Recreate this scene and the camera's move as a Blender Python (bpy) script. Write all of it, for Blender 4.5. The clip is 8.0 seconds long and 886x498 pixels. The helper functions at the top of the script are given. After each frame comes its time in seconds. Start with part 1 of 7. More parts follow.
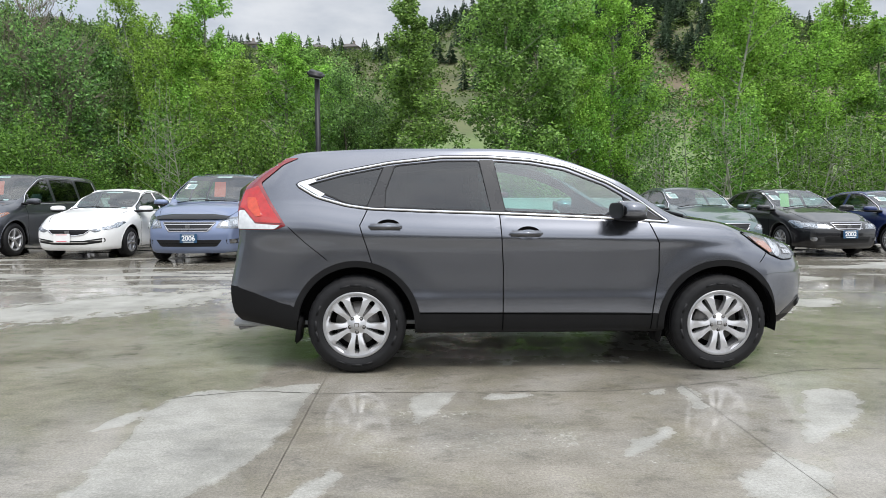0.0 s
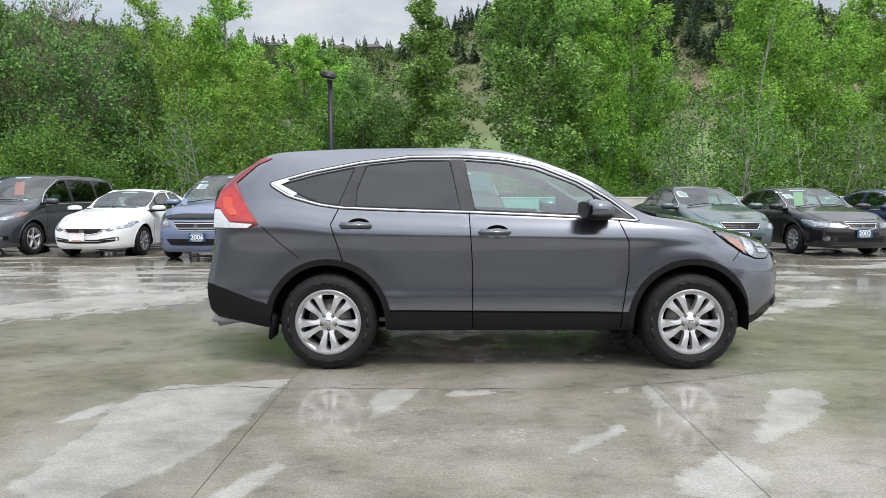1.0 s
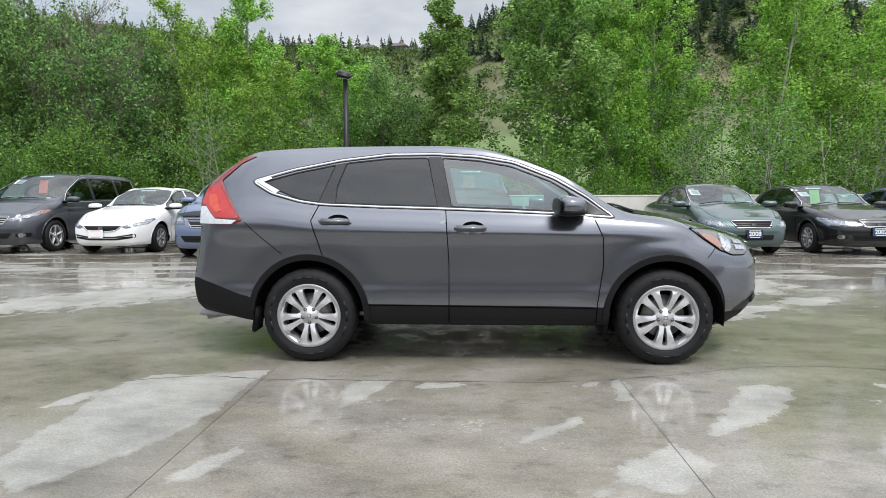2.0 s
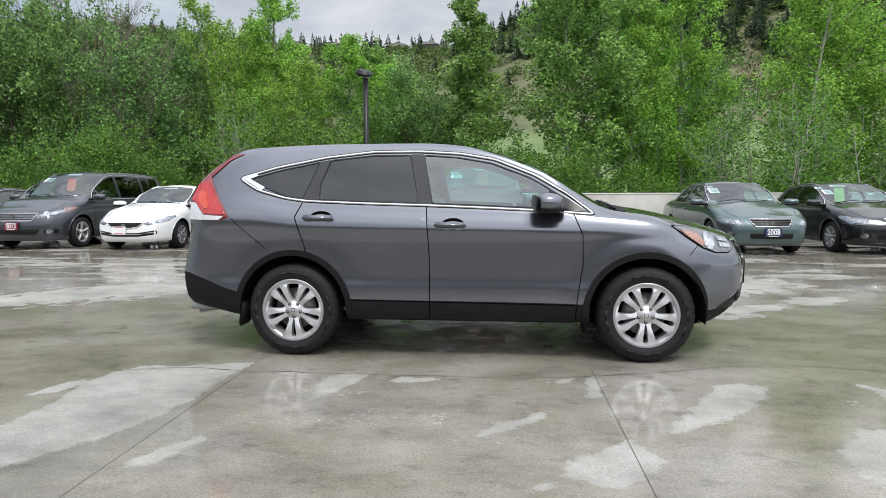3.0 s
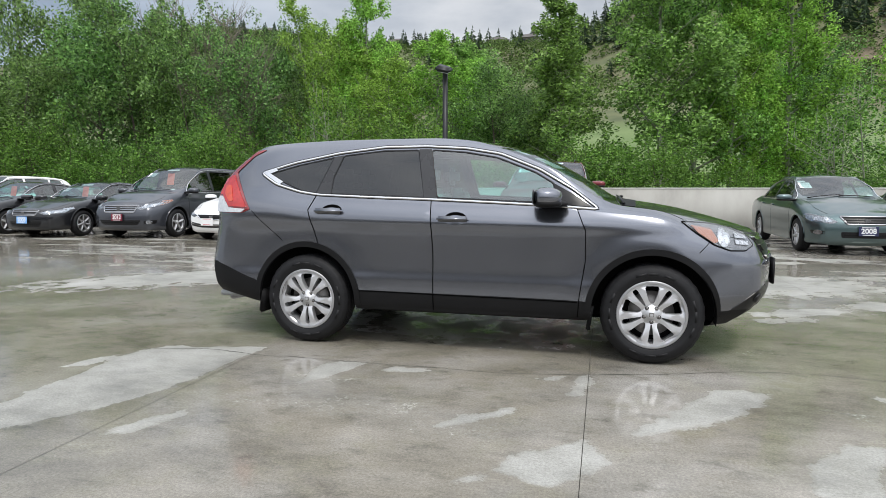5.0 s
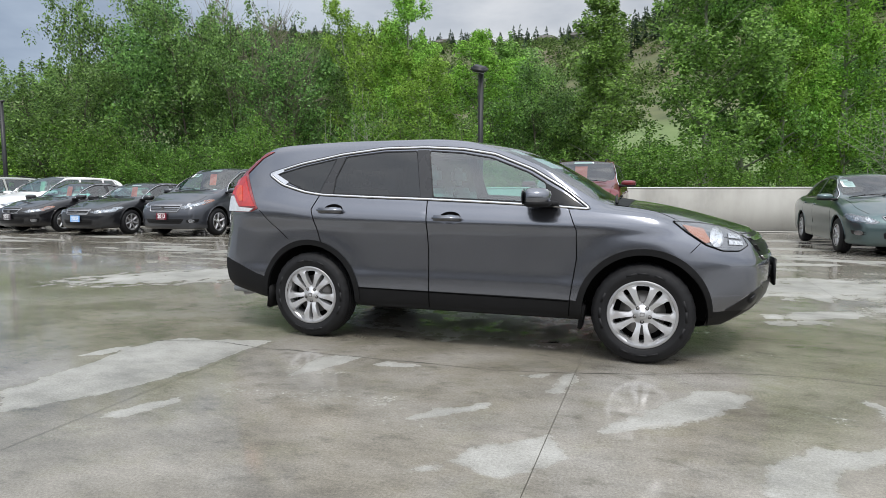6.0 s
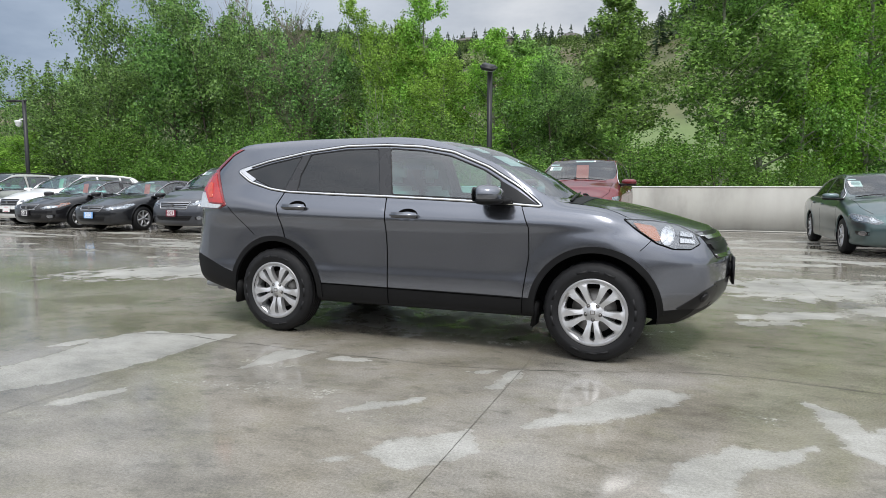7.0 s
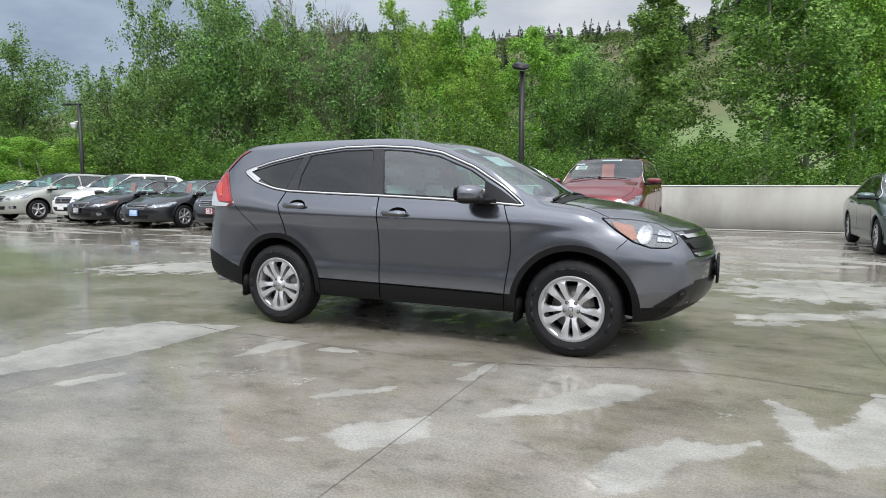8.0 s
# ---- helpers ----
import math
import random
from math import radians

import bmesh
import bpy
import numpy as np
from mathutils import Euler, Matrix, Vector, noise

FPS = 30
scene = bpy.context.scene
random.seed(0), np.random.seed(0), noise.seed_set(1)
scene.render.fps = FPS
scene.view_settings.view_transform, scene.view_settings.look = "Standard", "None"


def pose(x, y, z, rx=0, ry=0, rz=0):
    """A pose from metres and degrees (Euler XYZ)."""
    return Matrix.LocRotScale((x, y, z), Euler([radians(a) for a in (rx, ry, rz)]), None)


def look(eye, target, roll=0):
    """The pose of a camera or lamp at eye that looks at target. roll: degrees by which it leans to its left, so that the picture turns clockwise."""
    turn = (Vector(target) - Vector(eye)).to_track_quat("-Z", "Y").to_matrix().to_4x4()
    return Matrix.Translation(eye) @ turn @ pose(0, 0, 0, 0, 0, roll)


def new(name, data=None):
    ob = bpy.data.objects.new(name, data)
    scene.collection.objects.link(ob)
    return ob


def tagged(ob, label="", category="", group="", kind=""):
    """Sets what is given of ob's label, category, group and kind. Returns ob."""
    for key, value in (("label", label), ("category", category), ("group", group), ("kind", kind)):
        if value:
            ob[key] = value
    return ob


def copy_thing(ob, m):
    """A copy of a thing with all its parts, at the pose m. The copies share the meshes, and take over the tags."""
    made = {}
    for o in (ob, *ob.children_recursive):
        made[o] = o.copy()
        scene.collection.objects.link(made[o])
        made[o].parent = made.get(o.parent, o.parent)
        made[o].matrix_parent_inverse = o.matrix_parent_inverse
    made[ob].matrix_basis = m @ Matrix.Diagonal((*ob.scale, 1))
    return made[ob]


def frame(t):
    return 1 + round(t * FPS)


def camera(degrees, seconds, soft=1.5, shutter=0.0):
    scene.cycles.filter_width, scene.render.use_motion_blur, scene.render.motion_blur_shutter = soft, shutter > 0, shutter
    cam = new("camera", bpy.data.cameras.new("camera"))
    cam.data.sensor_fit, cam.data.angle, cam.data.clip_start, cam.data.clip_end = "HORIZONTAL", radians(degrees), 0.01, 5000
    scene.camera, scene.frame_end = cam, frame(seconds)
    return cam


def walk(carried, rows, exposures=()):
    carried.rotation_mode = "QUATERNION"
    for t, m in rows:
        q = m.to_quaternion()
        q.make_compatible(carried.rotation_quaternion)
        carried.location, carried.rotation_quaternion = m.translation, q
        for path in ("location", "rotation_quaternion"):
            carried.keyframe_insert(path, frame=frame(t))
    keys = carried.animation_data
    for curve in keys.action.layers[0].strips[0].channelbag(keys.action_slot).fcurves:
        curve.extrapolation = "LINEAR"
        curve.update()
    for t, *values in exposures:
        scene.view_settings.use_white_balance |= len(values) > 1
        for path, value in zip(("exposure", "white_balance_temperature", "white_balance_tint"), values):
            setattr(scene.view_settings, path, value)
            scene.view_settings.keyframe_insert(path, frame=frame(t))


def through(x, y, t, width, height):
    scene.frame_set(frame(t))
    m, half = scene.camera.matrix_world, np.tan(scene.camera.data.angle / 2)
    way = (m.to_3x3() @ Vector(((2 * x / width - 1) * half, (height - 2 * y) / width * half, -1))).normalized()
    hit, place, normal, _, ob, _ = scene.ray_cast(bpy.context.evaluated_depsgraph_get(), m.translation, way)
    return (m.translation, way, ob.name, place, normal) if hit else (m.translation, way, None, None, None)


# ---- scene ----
cam = camera(70.7, 8.0, soft=0.6)
PATH = [
    (0, (0.469, -4.406, 1.254), (0.535, -2.414, 1.091), -0.0),
    (0.5, (0.653, -4.46, 1.263), (0.677, -2.467, 1.101), -0.1),
    (1, (0.857, -4.463, 1.252), (0.846, -2.47, 1.087), -0.1),
    (1.5, (1.025, -4.512, 1.242), (0.974, -2.52, 1.075), -0.1),
    (3, (1.577, -4.572, 1.228), (1.39, -2.588, 1.053), -0.1),
    (3.5, (1.728, -4.589, 1.216), (1.472, -2.614, 1.04), -0.0),
    (4, (1.917, -4.612, 1.216), (1.583, -2.649, 1.035), -0.0),
    (4.5, (2.107, -4.594, 1.239), (1.698, -2.645, 1.05), -0.0),
    (5, (2.281, -4.505, 1.225), (1.785, -2.577, 1.033), 0.0),
    (6.3, (2.828, -4.485, 1.228), (2.165, -2.608, 1.034), 0.0),
    (6.5, (2.928, -4.45, 1.223), (2.255, -2.576, 1.028), 0.1),
    (7, (3.173, -4.365, 1.217), (2.463, -2.506, 1.02), 0.1),
    (7.5, (3.419, -4.37, 1.204), (2.656, -2.532, 1.003), 0.1),
    (8, (3.648, -4.355, 1.223), (2.806, -2.552, 1.022), 0.1),
]
walk(cam, [(t, look(eye, target, roll)) for t, eye, target, roll in PATH],
     [(0.0, 0.06), (3.0, 0.0), (5.0, -0.06), (6.5, -0.1), (8.0, -0.04)])

# ---------------------------------------------------------------- light
scene.view_settings.exposure = 0.0
world = bpy.data.worlds.new("overcast_sky")
scene.world = world
world.use_nodes = True
wn, wl = world.node_tree.nodes, world.node_tree.links
wn.clear()
w_out = wn.new("ShaderNodeOutputWorld")
w_bg = wn.new("ShaderNodeBackground")
w_sky = wn.new("ShaderNodeTexSky")
w_sky.sky_type, w_sky.sun_disc = "NISHITA", False
w_sky.sun_elevation, w_sky.sun_rotation = radians(60), radians(148)
w_co = wn.new("ShaderNodeTexCoord")
w_map = wn.new("ShaderNodeMapping")
w_map.inputs["Scale"].default_value = (1.6, 1.6, 4.5)
w_noise = wn.new("ShaderNodeTexNoise")
w_noise.inputs["Scale"].default_value = 1.7
w_noise.inputs["Detail"].default_value = 6.0
w_noise.inputs["Roughness"].default_value = 0.55
w_ramp = wn.new("ShaderNodeValToRGB")
w_ramp.color_ramp.elements[0].position, w_ramp.color_ramp.elements[0].color = 0.34, (6.6, 7.3, 8.4, 1)
w_ramp.color_ramp.elements[1].position, w_ramp.color_ramp.elements[1].color = 0.60, (12.0, 12.3, 12.8, 1)
w_mix = wn.new("ShaderNodeMix")
w_mix.data_type = "RGBA"
w_mix.inputs["Factor"].default_value = 0.9
wl.new(w_co.outputs["Generated"], w_map.inputs["Vector"])
wl.new(w_map.outputs["Vector"], w_noise.inputs["Vector"])
wl.new(w_noise.outputs["Fac"], w_ramp.inputs["Fac"])
wl.new(w_sky.outputs["Color"], w_mix.inputs["A"])
# a darker slate bank of cloud to the west, thinner cloud above the ridge
w_bank = wn.new("ShaderNodeVectorMath")
w_bank.operation = "DOT_PRODUCT"
w_bank.inputs[1].default_value = Vector((-0.9, 0.43, 0.0))
wl.new(w_co.outputs["Generated"], w_bank.inputs[0])
w_west = wn.new("ShaderNodeMapRange")
w_west.interpolation_type = "SMOOTHSTEP"
w_west.inputs["From Min"].default_value, w_west.inputs["From Max"].default_value = 0.55, 1.0
w_west.inputs["To Min"].default_value, w_west.inputs["To Max"].default_value = 0.0, 1.0
wl.new(w_bank.outputs["Value"], w_west.inputs["Value"])
w_tint = wn.new("ShaderNodeMix")
w_tint.data_type = "RGBA"
w_tint.inputs["A"].default_value, w_tint.inputs["B"].default_value = (1.25, 1.25, 1.25, 1), (0.74, 0.86, 1.02, 1)
wl.new(w_west.outputs["Result"], w_tint.inputs["Factor"])
w_cloud = wn.new("ShaderNodeVectorMath")
w_cloud.operation = "MULTIPLY"
wl.new(w_ramp.outputs["Color"], w_cloud.inputs[0])
wl.new(w_tint.outputs["Result"], w_cloud.inputs[1])
wl.new(w_cloud.outputs["Vector"], w_mix.inputs["B"])
# an overcast sky is brighter overhead than at the horizon
w_sep = wn.new("ShaderNodeSeparateXYZ")
wl.new(w_co.outputs["Generated"], w_sep.inputs["Vector"])
w_up = wn.new("ShaderNodeMapRange")
w_up.inputs["From Min"].default_value, w_up.inputs["From Max"].default_value = 0.28, 0.95
w_up.inputs["To Min"].default_value, w_up.inputs["To Max"].default_value = 1.0, 1.45
wl.new(w_sep.outputs["Z"], w_up.inputs["Value"])
w_zen = wn.new("ShaderNodeVectorMath")
w_zen.operation = "SCALE"
wl.new(w_mix.outputs["Result"], w_zen.inputs[0])
wl.new(w_up.outputs["Result"], w_zen.inputs["Scale"])
# and brighter round the veiled sun
w_dot = wn.new("ShaderNodeVectorMath")
w_dot.operation = "DOT_PRODUCT"
w_dot.inputs[1].default_value = Vector((8, -13, 26)).normalized()
wl.new(w_co.outputs["Generated"], w_dot.inputs[0])
w_veil = wn.new("ShaderNodeMapRange")
w_veil.inputs["From Min"].default_value, w_veil.inputs["From Max"].default_value = 0.0, 1.0
w_veil.inputs["To Min"].default_value, w_veil.inputs["To Max"].default_value = 1.0, 2.3
wl.new(w_dot.outputs["Value"], w_veil.inputs["Value"])
w_glow = wn.new("ShaderNodeVectorMath")
w_glow.operation = "SCALE"
wl.new(w_zen.outputs["Vector"], w_glow.inputs[0])
wl.new(w_veil.outputs["Result"], w_glow.inputs["Scale"])
wl.new(w_glow.outputs["Vector"], w_bg.inputs["Color"])
w_bg.inputs["Strength"].default_value = 0.0575
wl.new(w_bg.outputs["Background"], w_out.inputs["Surface"])

sun_data = bpy.data.lights.new("sun", "SUN")
sun_data.energy, sun_data.angle, sun_data.color = 1.9, radians(12), (1.0, 0.96, 0.9)
sun = new("sun", sun_data)
sun.matrix_world = look((8, -13, 26), (0, 0, 0))

# ---------------------------------------------------------------- materials
def nodes_of(name):
    m = bpy.data.materials.new(name)
    m.use_nodes = True
    n, l = m.node_tree.nodes, m.node_tree.links
    return m, n, l, n["Principled BSDF"]


def tex_noise(n, l, scale, detail=4.0, rough=0.55, coord="Object", stretch=(1, 1, 1)):
    c = n.new("ShaderNodeTexCoord")
    mp = n.new("ShaderNodeMapping")
    mp.inputs["Scale"].default_value = stretch
    t = n.new("ShaderNodeTexNoise")
    t.inputs["Scale"].default_value = scale
    t.inputs["Detail"].default_value = detail
    t.inputs["Roughness"].default_value = rough
    l.new(c.outputs[coord], mp.inputs["Vector"])
    l.new(mp.outputs["Vector"], t.inputs["Vector"])
    return t


def ramp(n, l, source, stops):
    r = n.new("ShaderNodeValToRGB")
    e = r.color_ramp.elements
    while len(e) < len(stops):
        e.new(0.5)
    for i, (p, c) in enumerate(stops):
        e[i].position, e[i].color = p, (*c, 1)
    l.new(source, r.inputs["Fac"])
    return r


def mixed(n, l, fac, a, b, blend="MIX"):
    m = n.new("ShaderNodeMix")
    m.data_type, m.blend_type = "RGBA", blend
    for sock, v in (("Factor", fac), ("A", a), ("B", b)):
        if isinstance(v, (int, float)):
            m.inputs[sock].default_value = v
        elif isinstance(v, tuple):
            m.inputs[sock].default_value = (*v, 1)
        else:
            l.new(v, m.inputs[sock])
    return m.outputs["Result"]


def maths(n, l, op, a, b=0.0, c=0.0):
    m = n.new("ShaderNodeMath")
    m.operation = op
    for i, v in enumerate((a, b, c)):
        if isinstance(v, (int, float)):
            m.inputs[i].default_value = v
        else:
            l.new(v, m.inputs[i])
    return m.outputs["Value"]


def bumped(n, l, b, height, strength, dist=0.01):
    k = n.new("ShaderNodeBump")
    k.inputs["Strength"].default_value = strength
    k.inputs["Distance"].default_value = dist
    l.new(height, k.inputs["Height"])
    l.new(k.outputs["Normal"], b.inputs["Normal"])


def plain(name, color, rough=0.5, metal=0.0, coat=0.0, var=0.12, scale=9.0, bump=0.0, spec=0.5):
    """A surface with slight uneven colour and gloss."""
    m, n, l, b = nodes_of(name)
    t = tex_noise(n, l, scale)
    lo = tuple(c * (1 - var) for c in color)
    hi = tuple(min(1, c * (1 + var)) for c in color)
    l.new(ramp(n, l, t.outputs["Fac"], [(0.3, lo), (0.7, hi)]).outputs["Color"], b.inputs["Base Color"])
    b.inputs["Metallic"].default_value = metal
    b.inputs["Coat Weight"].default_value = coat
    b.inputs["Coat Roughness"].default_value = 0.04
    b.inputs["Specular IOR Level"].default_value = spec
    r = maths(n, l, "MULTIPLY_ADD", t.outputs["Fac"], 0.16, rough - 0.08)
    l.new(r, b.inputs["Roughness"])
    if bump:
        t2 = tex_noise(n, l, scale * 12, 3)
        bumped(n, l, b, t2.outputs["Fac"], bump, 0.004)
    return m


def car_paint(name, color, metal=0.5, rough=0.32):
    """Metallic lacquer: fine flake, clear coat, a little dust in patches."""
    m, n, l, b = nodes_of(name)
    flake = tex_noise(n, l, 900, 1)
    dust = tex_noise(n, l, 2.2, 5)
    spots = tex_noise(n, l, 130, 2)
    base = mixed(n, l, maths(n, l, "MULTIPLY", flake.outputs["Fac"], 0.4), color, tuple(min(1, c * 1.4) for c in color))
    base = mixed(n, l, maths(n, l, "MULTIPLY", dust.outputs["Fac"], 0.03), base, (0.3, 0.29, 0.26))
    l.new(base, b.inputs["Base Color"])
    b.inputs["Metallic"].default_value = metal
    l.new(maths(n, l, "MULTIPLY_ADD", dust.outputs["Fac"], 0.1, rough - 0.05), b.inputs["Roughness"])
    b.inputs["Coat Weight"].default_value = 1.0
    b.inputs["Specular IOR Level"].default_value = 0.5 if metal > 0.6 else 0.15
    l.new(maths(n, l, "MULTIPLY_ADD", ramp(n, l, spots.outputs["Fac"], [(0.6, (0, 0, 0)), (0.72, (1, 1, 1))]).outputs["Color"], 0.12, 0.03), b.inputs["Coat Roughness"])
    return m


def glass(name, tint, gloss=1.0, f0=0.08):
    """A thin pane: clear or tinted, with Fresnel gloss."""
    m, n, l, b = nodes_of(name)
    n.remove(b)
    tr = n.new("ShaderNodeBsdfTransparent")
    tr.inputs["Color"].default_value = (*tint, 1)
    gl = n.new("ShaderNodeBsdfGlossy")
    gl.inputs["Roughness"].default_value = 0.01
    lw = n.new("ShaderNodeLayerWeight")
    lw.inputs["Blend"].default_value = 0.5
    f = maths(n, l, "MULTIPLY_ADD", maths(n, l, "POWER", lw.outputs["Facing"], 4.2), 1 - f0, f0)
    mx = n.new("ShaderNodeMixShader")
    l.new(maths(n, l, "MULTIPLY", f, gloss), mx.inputs["Fac"])
    l.new(tr.outputs["BSDF"], mx.inputs[1])
    l.new(gl.outputs["BSDF"], mx.inputs[2])
    l.new(mx.outputs["Shader"], n["Material Output"].inputs["Surface"])
    return m


def leaf_material(name, dark, light, through=0.35):
    m, n, l, b = nodes_of(name)
    g = n.new("ShaderNodeNewGeometry")
    o = n.new("ShaderNodeObjectInfo")
    col = ramp(n, l, g.outputs["Random Per Island"], [(0.0, tuple(c * 0.45 for c in dark)), (0.35, tuple(0.75 * c + 0.25 * d for c, d in zip(dark, light))), (1.0, tuple(min(1, c * 1.12) for c in light))]).outputs["Color"]
    hs = n.new("ShaderNodeHueSaturation")
    l.new(maths(n, l, "MULTIPLY_ADD", o.outputs["Random"], 0.022, 0.492), hs.inputs["Hue"])
    l.new(maths(n, l, "MULTIPLY_ADD", o.outputs["Random"], 0.25, 1.0), hs.inputs["Value"])
    l.new(col, hs.inputs["Color"])
    l.new(hs.outputs["Color"], b.inputs["Base Color"])
    b.inputs["Roughness"].default_value = 0.36
    b.inputs["Specular IOR Level"].default_value = 0.5
    tl = n.new("ShaderNodeBsdfTranslucent")
    l.new(hs.outputs["Color"], tl.inputs["Color"])
    mx = n.new("ShaderNodeMixShader")
    mx.inputs["Fac"].default_value = through
    l.new(b.outputs["BSDF"], mx.inputs[1])
    l.new(tl.outputs["BSDF"], mx.inputs[2])
    l.new(mx.outputs["Shader"], n["Material Output"].inputs["Surface"])
    return m


def concrete_floor():
    """Worn broom-finished concrete, wet in parts: the attribute "dry" says how dry."""
    m, n, l, b = nodes_of("wet_concrete")
    at = n.new("ShaderNodeAttribute")
    at.attribute_name = "dry"
    fine = tex_noise(n, l, 75, 6, 0.75)
    grit = tex_noise(n, l, 330, 3, 0.7)
    mid = tex_noise(n, l, 3.1, 8, 0.66)
    big = tex_noise(n, l, 0.55, 5, 0.6)
    blot = tex_noise(n, l, 5.5, 5, 0.6, stretch=(0.8, 1.3, 1))
    edge = maths(n, l, "MULTIPLY_ADD", mid.outputs["Fac"], 0.55, -0.275)
    rag = tex_noise(n, l, 26, 5, 0.7)
    edge = maths(n, l, "ADD", edge, maths(n, l, "MULTIPLY_ADD", rag.outputs["Fac"], 0.5, -0.25))
    d = maths(n, l, "ADD", at.outputs["Fac"], edge)
    dry = n.new("ShaderNodeMapRange")
    dry.interpolation_type = "SMOOTHSTEP"
    dry.inputs["From Min"].default_value, dry.inputs["From Max"].default_value = 0.34, 0.72
    l.new(d, dry.inputs["Value"])
    wet_col = ramp(n, l, big.outputs["Fac"], [(0.3, (0.152, 0.139, 0.113)), (0.5, (0.226, 0.207, 0.174)), (0.7, (0.275, 0.262, 0.24))]).outputs["Color"]
    moss = maths(n, l, "MULTIPLY", ramp(n, l, mid.outputs["Fac"], [(0.5, (0, 0, 0)), (0.72, (1, 1, 1))]).outputs["Color"], 0.45)
    wet_col = mixed(n, l, moss, wet_col, (0.17, 0.16, 0.098))
    stain = maths(n, l, "MULTIPLY", ramp(n, l, blot.outputs["Fac"], [(0.56, (0, 0, 0)), (0.70, (1, 1, 1))]).outputs["Color"], 0.6)
    wet_col = mixed(n, l, stain, wet_col, (0.11, 0.105, 0.085))
    dry_col = ramp(n, l, mid.outputs["Fac"], [(0.25, (0.252, 0.246, 0.222)), (0.75, (0.35, 0.345, 0.325))]).outputs["Color"]
    col = mixed(n, l, dry.outputs["Result"], wet_col, dry_col)
    col = mixed(n, l, 0.8, col, ramp(n, l, fine.outputs["Fac"], [(0.32, (0.30, 0.30, 0.30)), (0.68, (0.68, 0.68, 0.68))]).outputs["Color"], "OVERLAY")
    col = mixed(n, l, 0.6, col, ramp(n, l, grit.outputs["Fac"], [(0.3, (0.3, 0.3, 0.3)), (0.7, (0.7, 0.7, 0.7))]).outputs["Color"], "OVERLAY")
    smear = tex_noise(n, l, 1.25, 10, 0.72, stretch=(0.8, 1.25, 1))
    col = mixed(n, l, 0.9, col, ramp(n, l, smear.outputs["Fac"], [(0.3, (0.24, 0.24, 0.235)), (0.5, (0.5, 0.5, 0.49)), (0.72, (0.72, 0.72, 0.73))]).outputs["Color"], "OVERLAY")
    l.new(col, b.inputs["Base Color"])
    rough = maths(n, l, "MULTIPLY_ADD", dry.outputs["Result"], 0.44, 0.055)
    rough = maths(n, l, "MULTIPLY_ADD", mid.outputs["Fac"], 0.17, maths(n, l, "SUBTRACT", rough, 0.045))
    l.new(rough, b.inputs["Roughness"])
    b.inputs["Specular IOR Level"].default_value = 0.42
    bumped(n, l, b, maths(n, l, "MULTIPLY", fine.outputs["Fac"], maths(n, l, "MULTIPLY_ADD", dry.outputs["Result"], 0.93, 0.07)), 0.4, 0.003)
    return m


def wall_concrete():
    m, n, l, b = nodes_of("cast_concrete")
    big = tex_noise(n, l, 0.7, 5, 0.6, stretch=(1, 1, 0.5))
    run = tex_noise(n, l, 3.0, 4, 0.6, stretch=(1.4, 1, 0.15))
    fine = tex_noise(n, l, 40, 4)
    col = ramp(n, l, big.outputs["Fac"], [(0.3, (0.235, 0.228, 0.205)), (0.5, (0.35, 0.34, 0.31)), (0.7, (0.42, 0.41, 0.38))]).outputs["Color"]
    col = mixed(n, l, 0.06, col, ramp(n, l, run.outputs["Fac"], [(0.35, (0.2, 0.195, 0.17)), (0.65, (0.5, 0.5, 0.48))]).outputs["Color"])
    l.new(col, b.inputs["Base Color"])
    b.inputs["Roughness"].default_value = 0.85
    bumped(n, l, b, fine.outputs["Fac"], 0.3, 0.004)
    return m


def hill_material():
    m, n, l, b = nodes_of("dry_hillside_grass")
    big = tex_noise(n, l, 0.02, 6, 0.6)
    mid = tex_noise(n, l, 0.12, 6, 0.65)
    col = ramp(n, l, big.outputs["Fac"], [(0.35, (0.09, 0.12, 0.04)), (0.5, (0.115, 0.125, 0.055)), (0.65, (0.135, 0.105, 0.068))]).outputs["Color"]
    col = mixed(n, l, ramp(n, l, mid.outputs["Fac"], [(0.45, (0, 0, 0)), (0.7, (0.8, 0.8, 0.8))]).outputs["Color"], col, (0.04, 0.058, 0.024))
    sp = n.new("ShaderNodeSeparateXYZ")
    tc = n.new("ShaderNodeTexCoord")
    l.new(tc.outputs["Object"], sp.inputs["Vector"])
    field_edge = n.new("ShaderNodeMapRange")
    field_edge.inputs["From Min"].default_value, field_edge.inputs["From Max"].default_value = 112, 122
    field_edge.inputs["To Min"].default_value, field_edge.inputs["To Max"].default_value = 1, 0
    l.new(maths(n, l, "MULTIPLY_ADD", mid.outputs["Fac"], 14, sp.outputs["Y"]), field_edge.inputs["Value"])
    col = mixed(n, l, field_edge.outputs["Result"], col, ramp(n, l, mid.outputs["Fac"], [(0.3, (0.09, 0.14, 0.042)), (0.7, (0.145, 0.195, 0.072))]).outputs["Color"])
    l.new(col, b.inputs["Base Color"])
    b.inputs["Roughness"].default_value = 0.95
    return m


def bark(name, a, b_col):
    m, n, l, b = nodes_of(name)
    t = tex_noise(n, l, 5, 6, 0.7, stretch=(1, 1, 0.3))
    l.new(ramp(n, l, t.outputs["Fac"], [(0.35, a), (0.6, b_col)]).outputs["Color"], b.inputs["Base Color"])
    b.inputs["Roughness"].default_value = 0.85
    return m


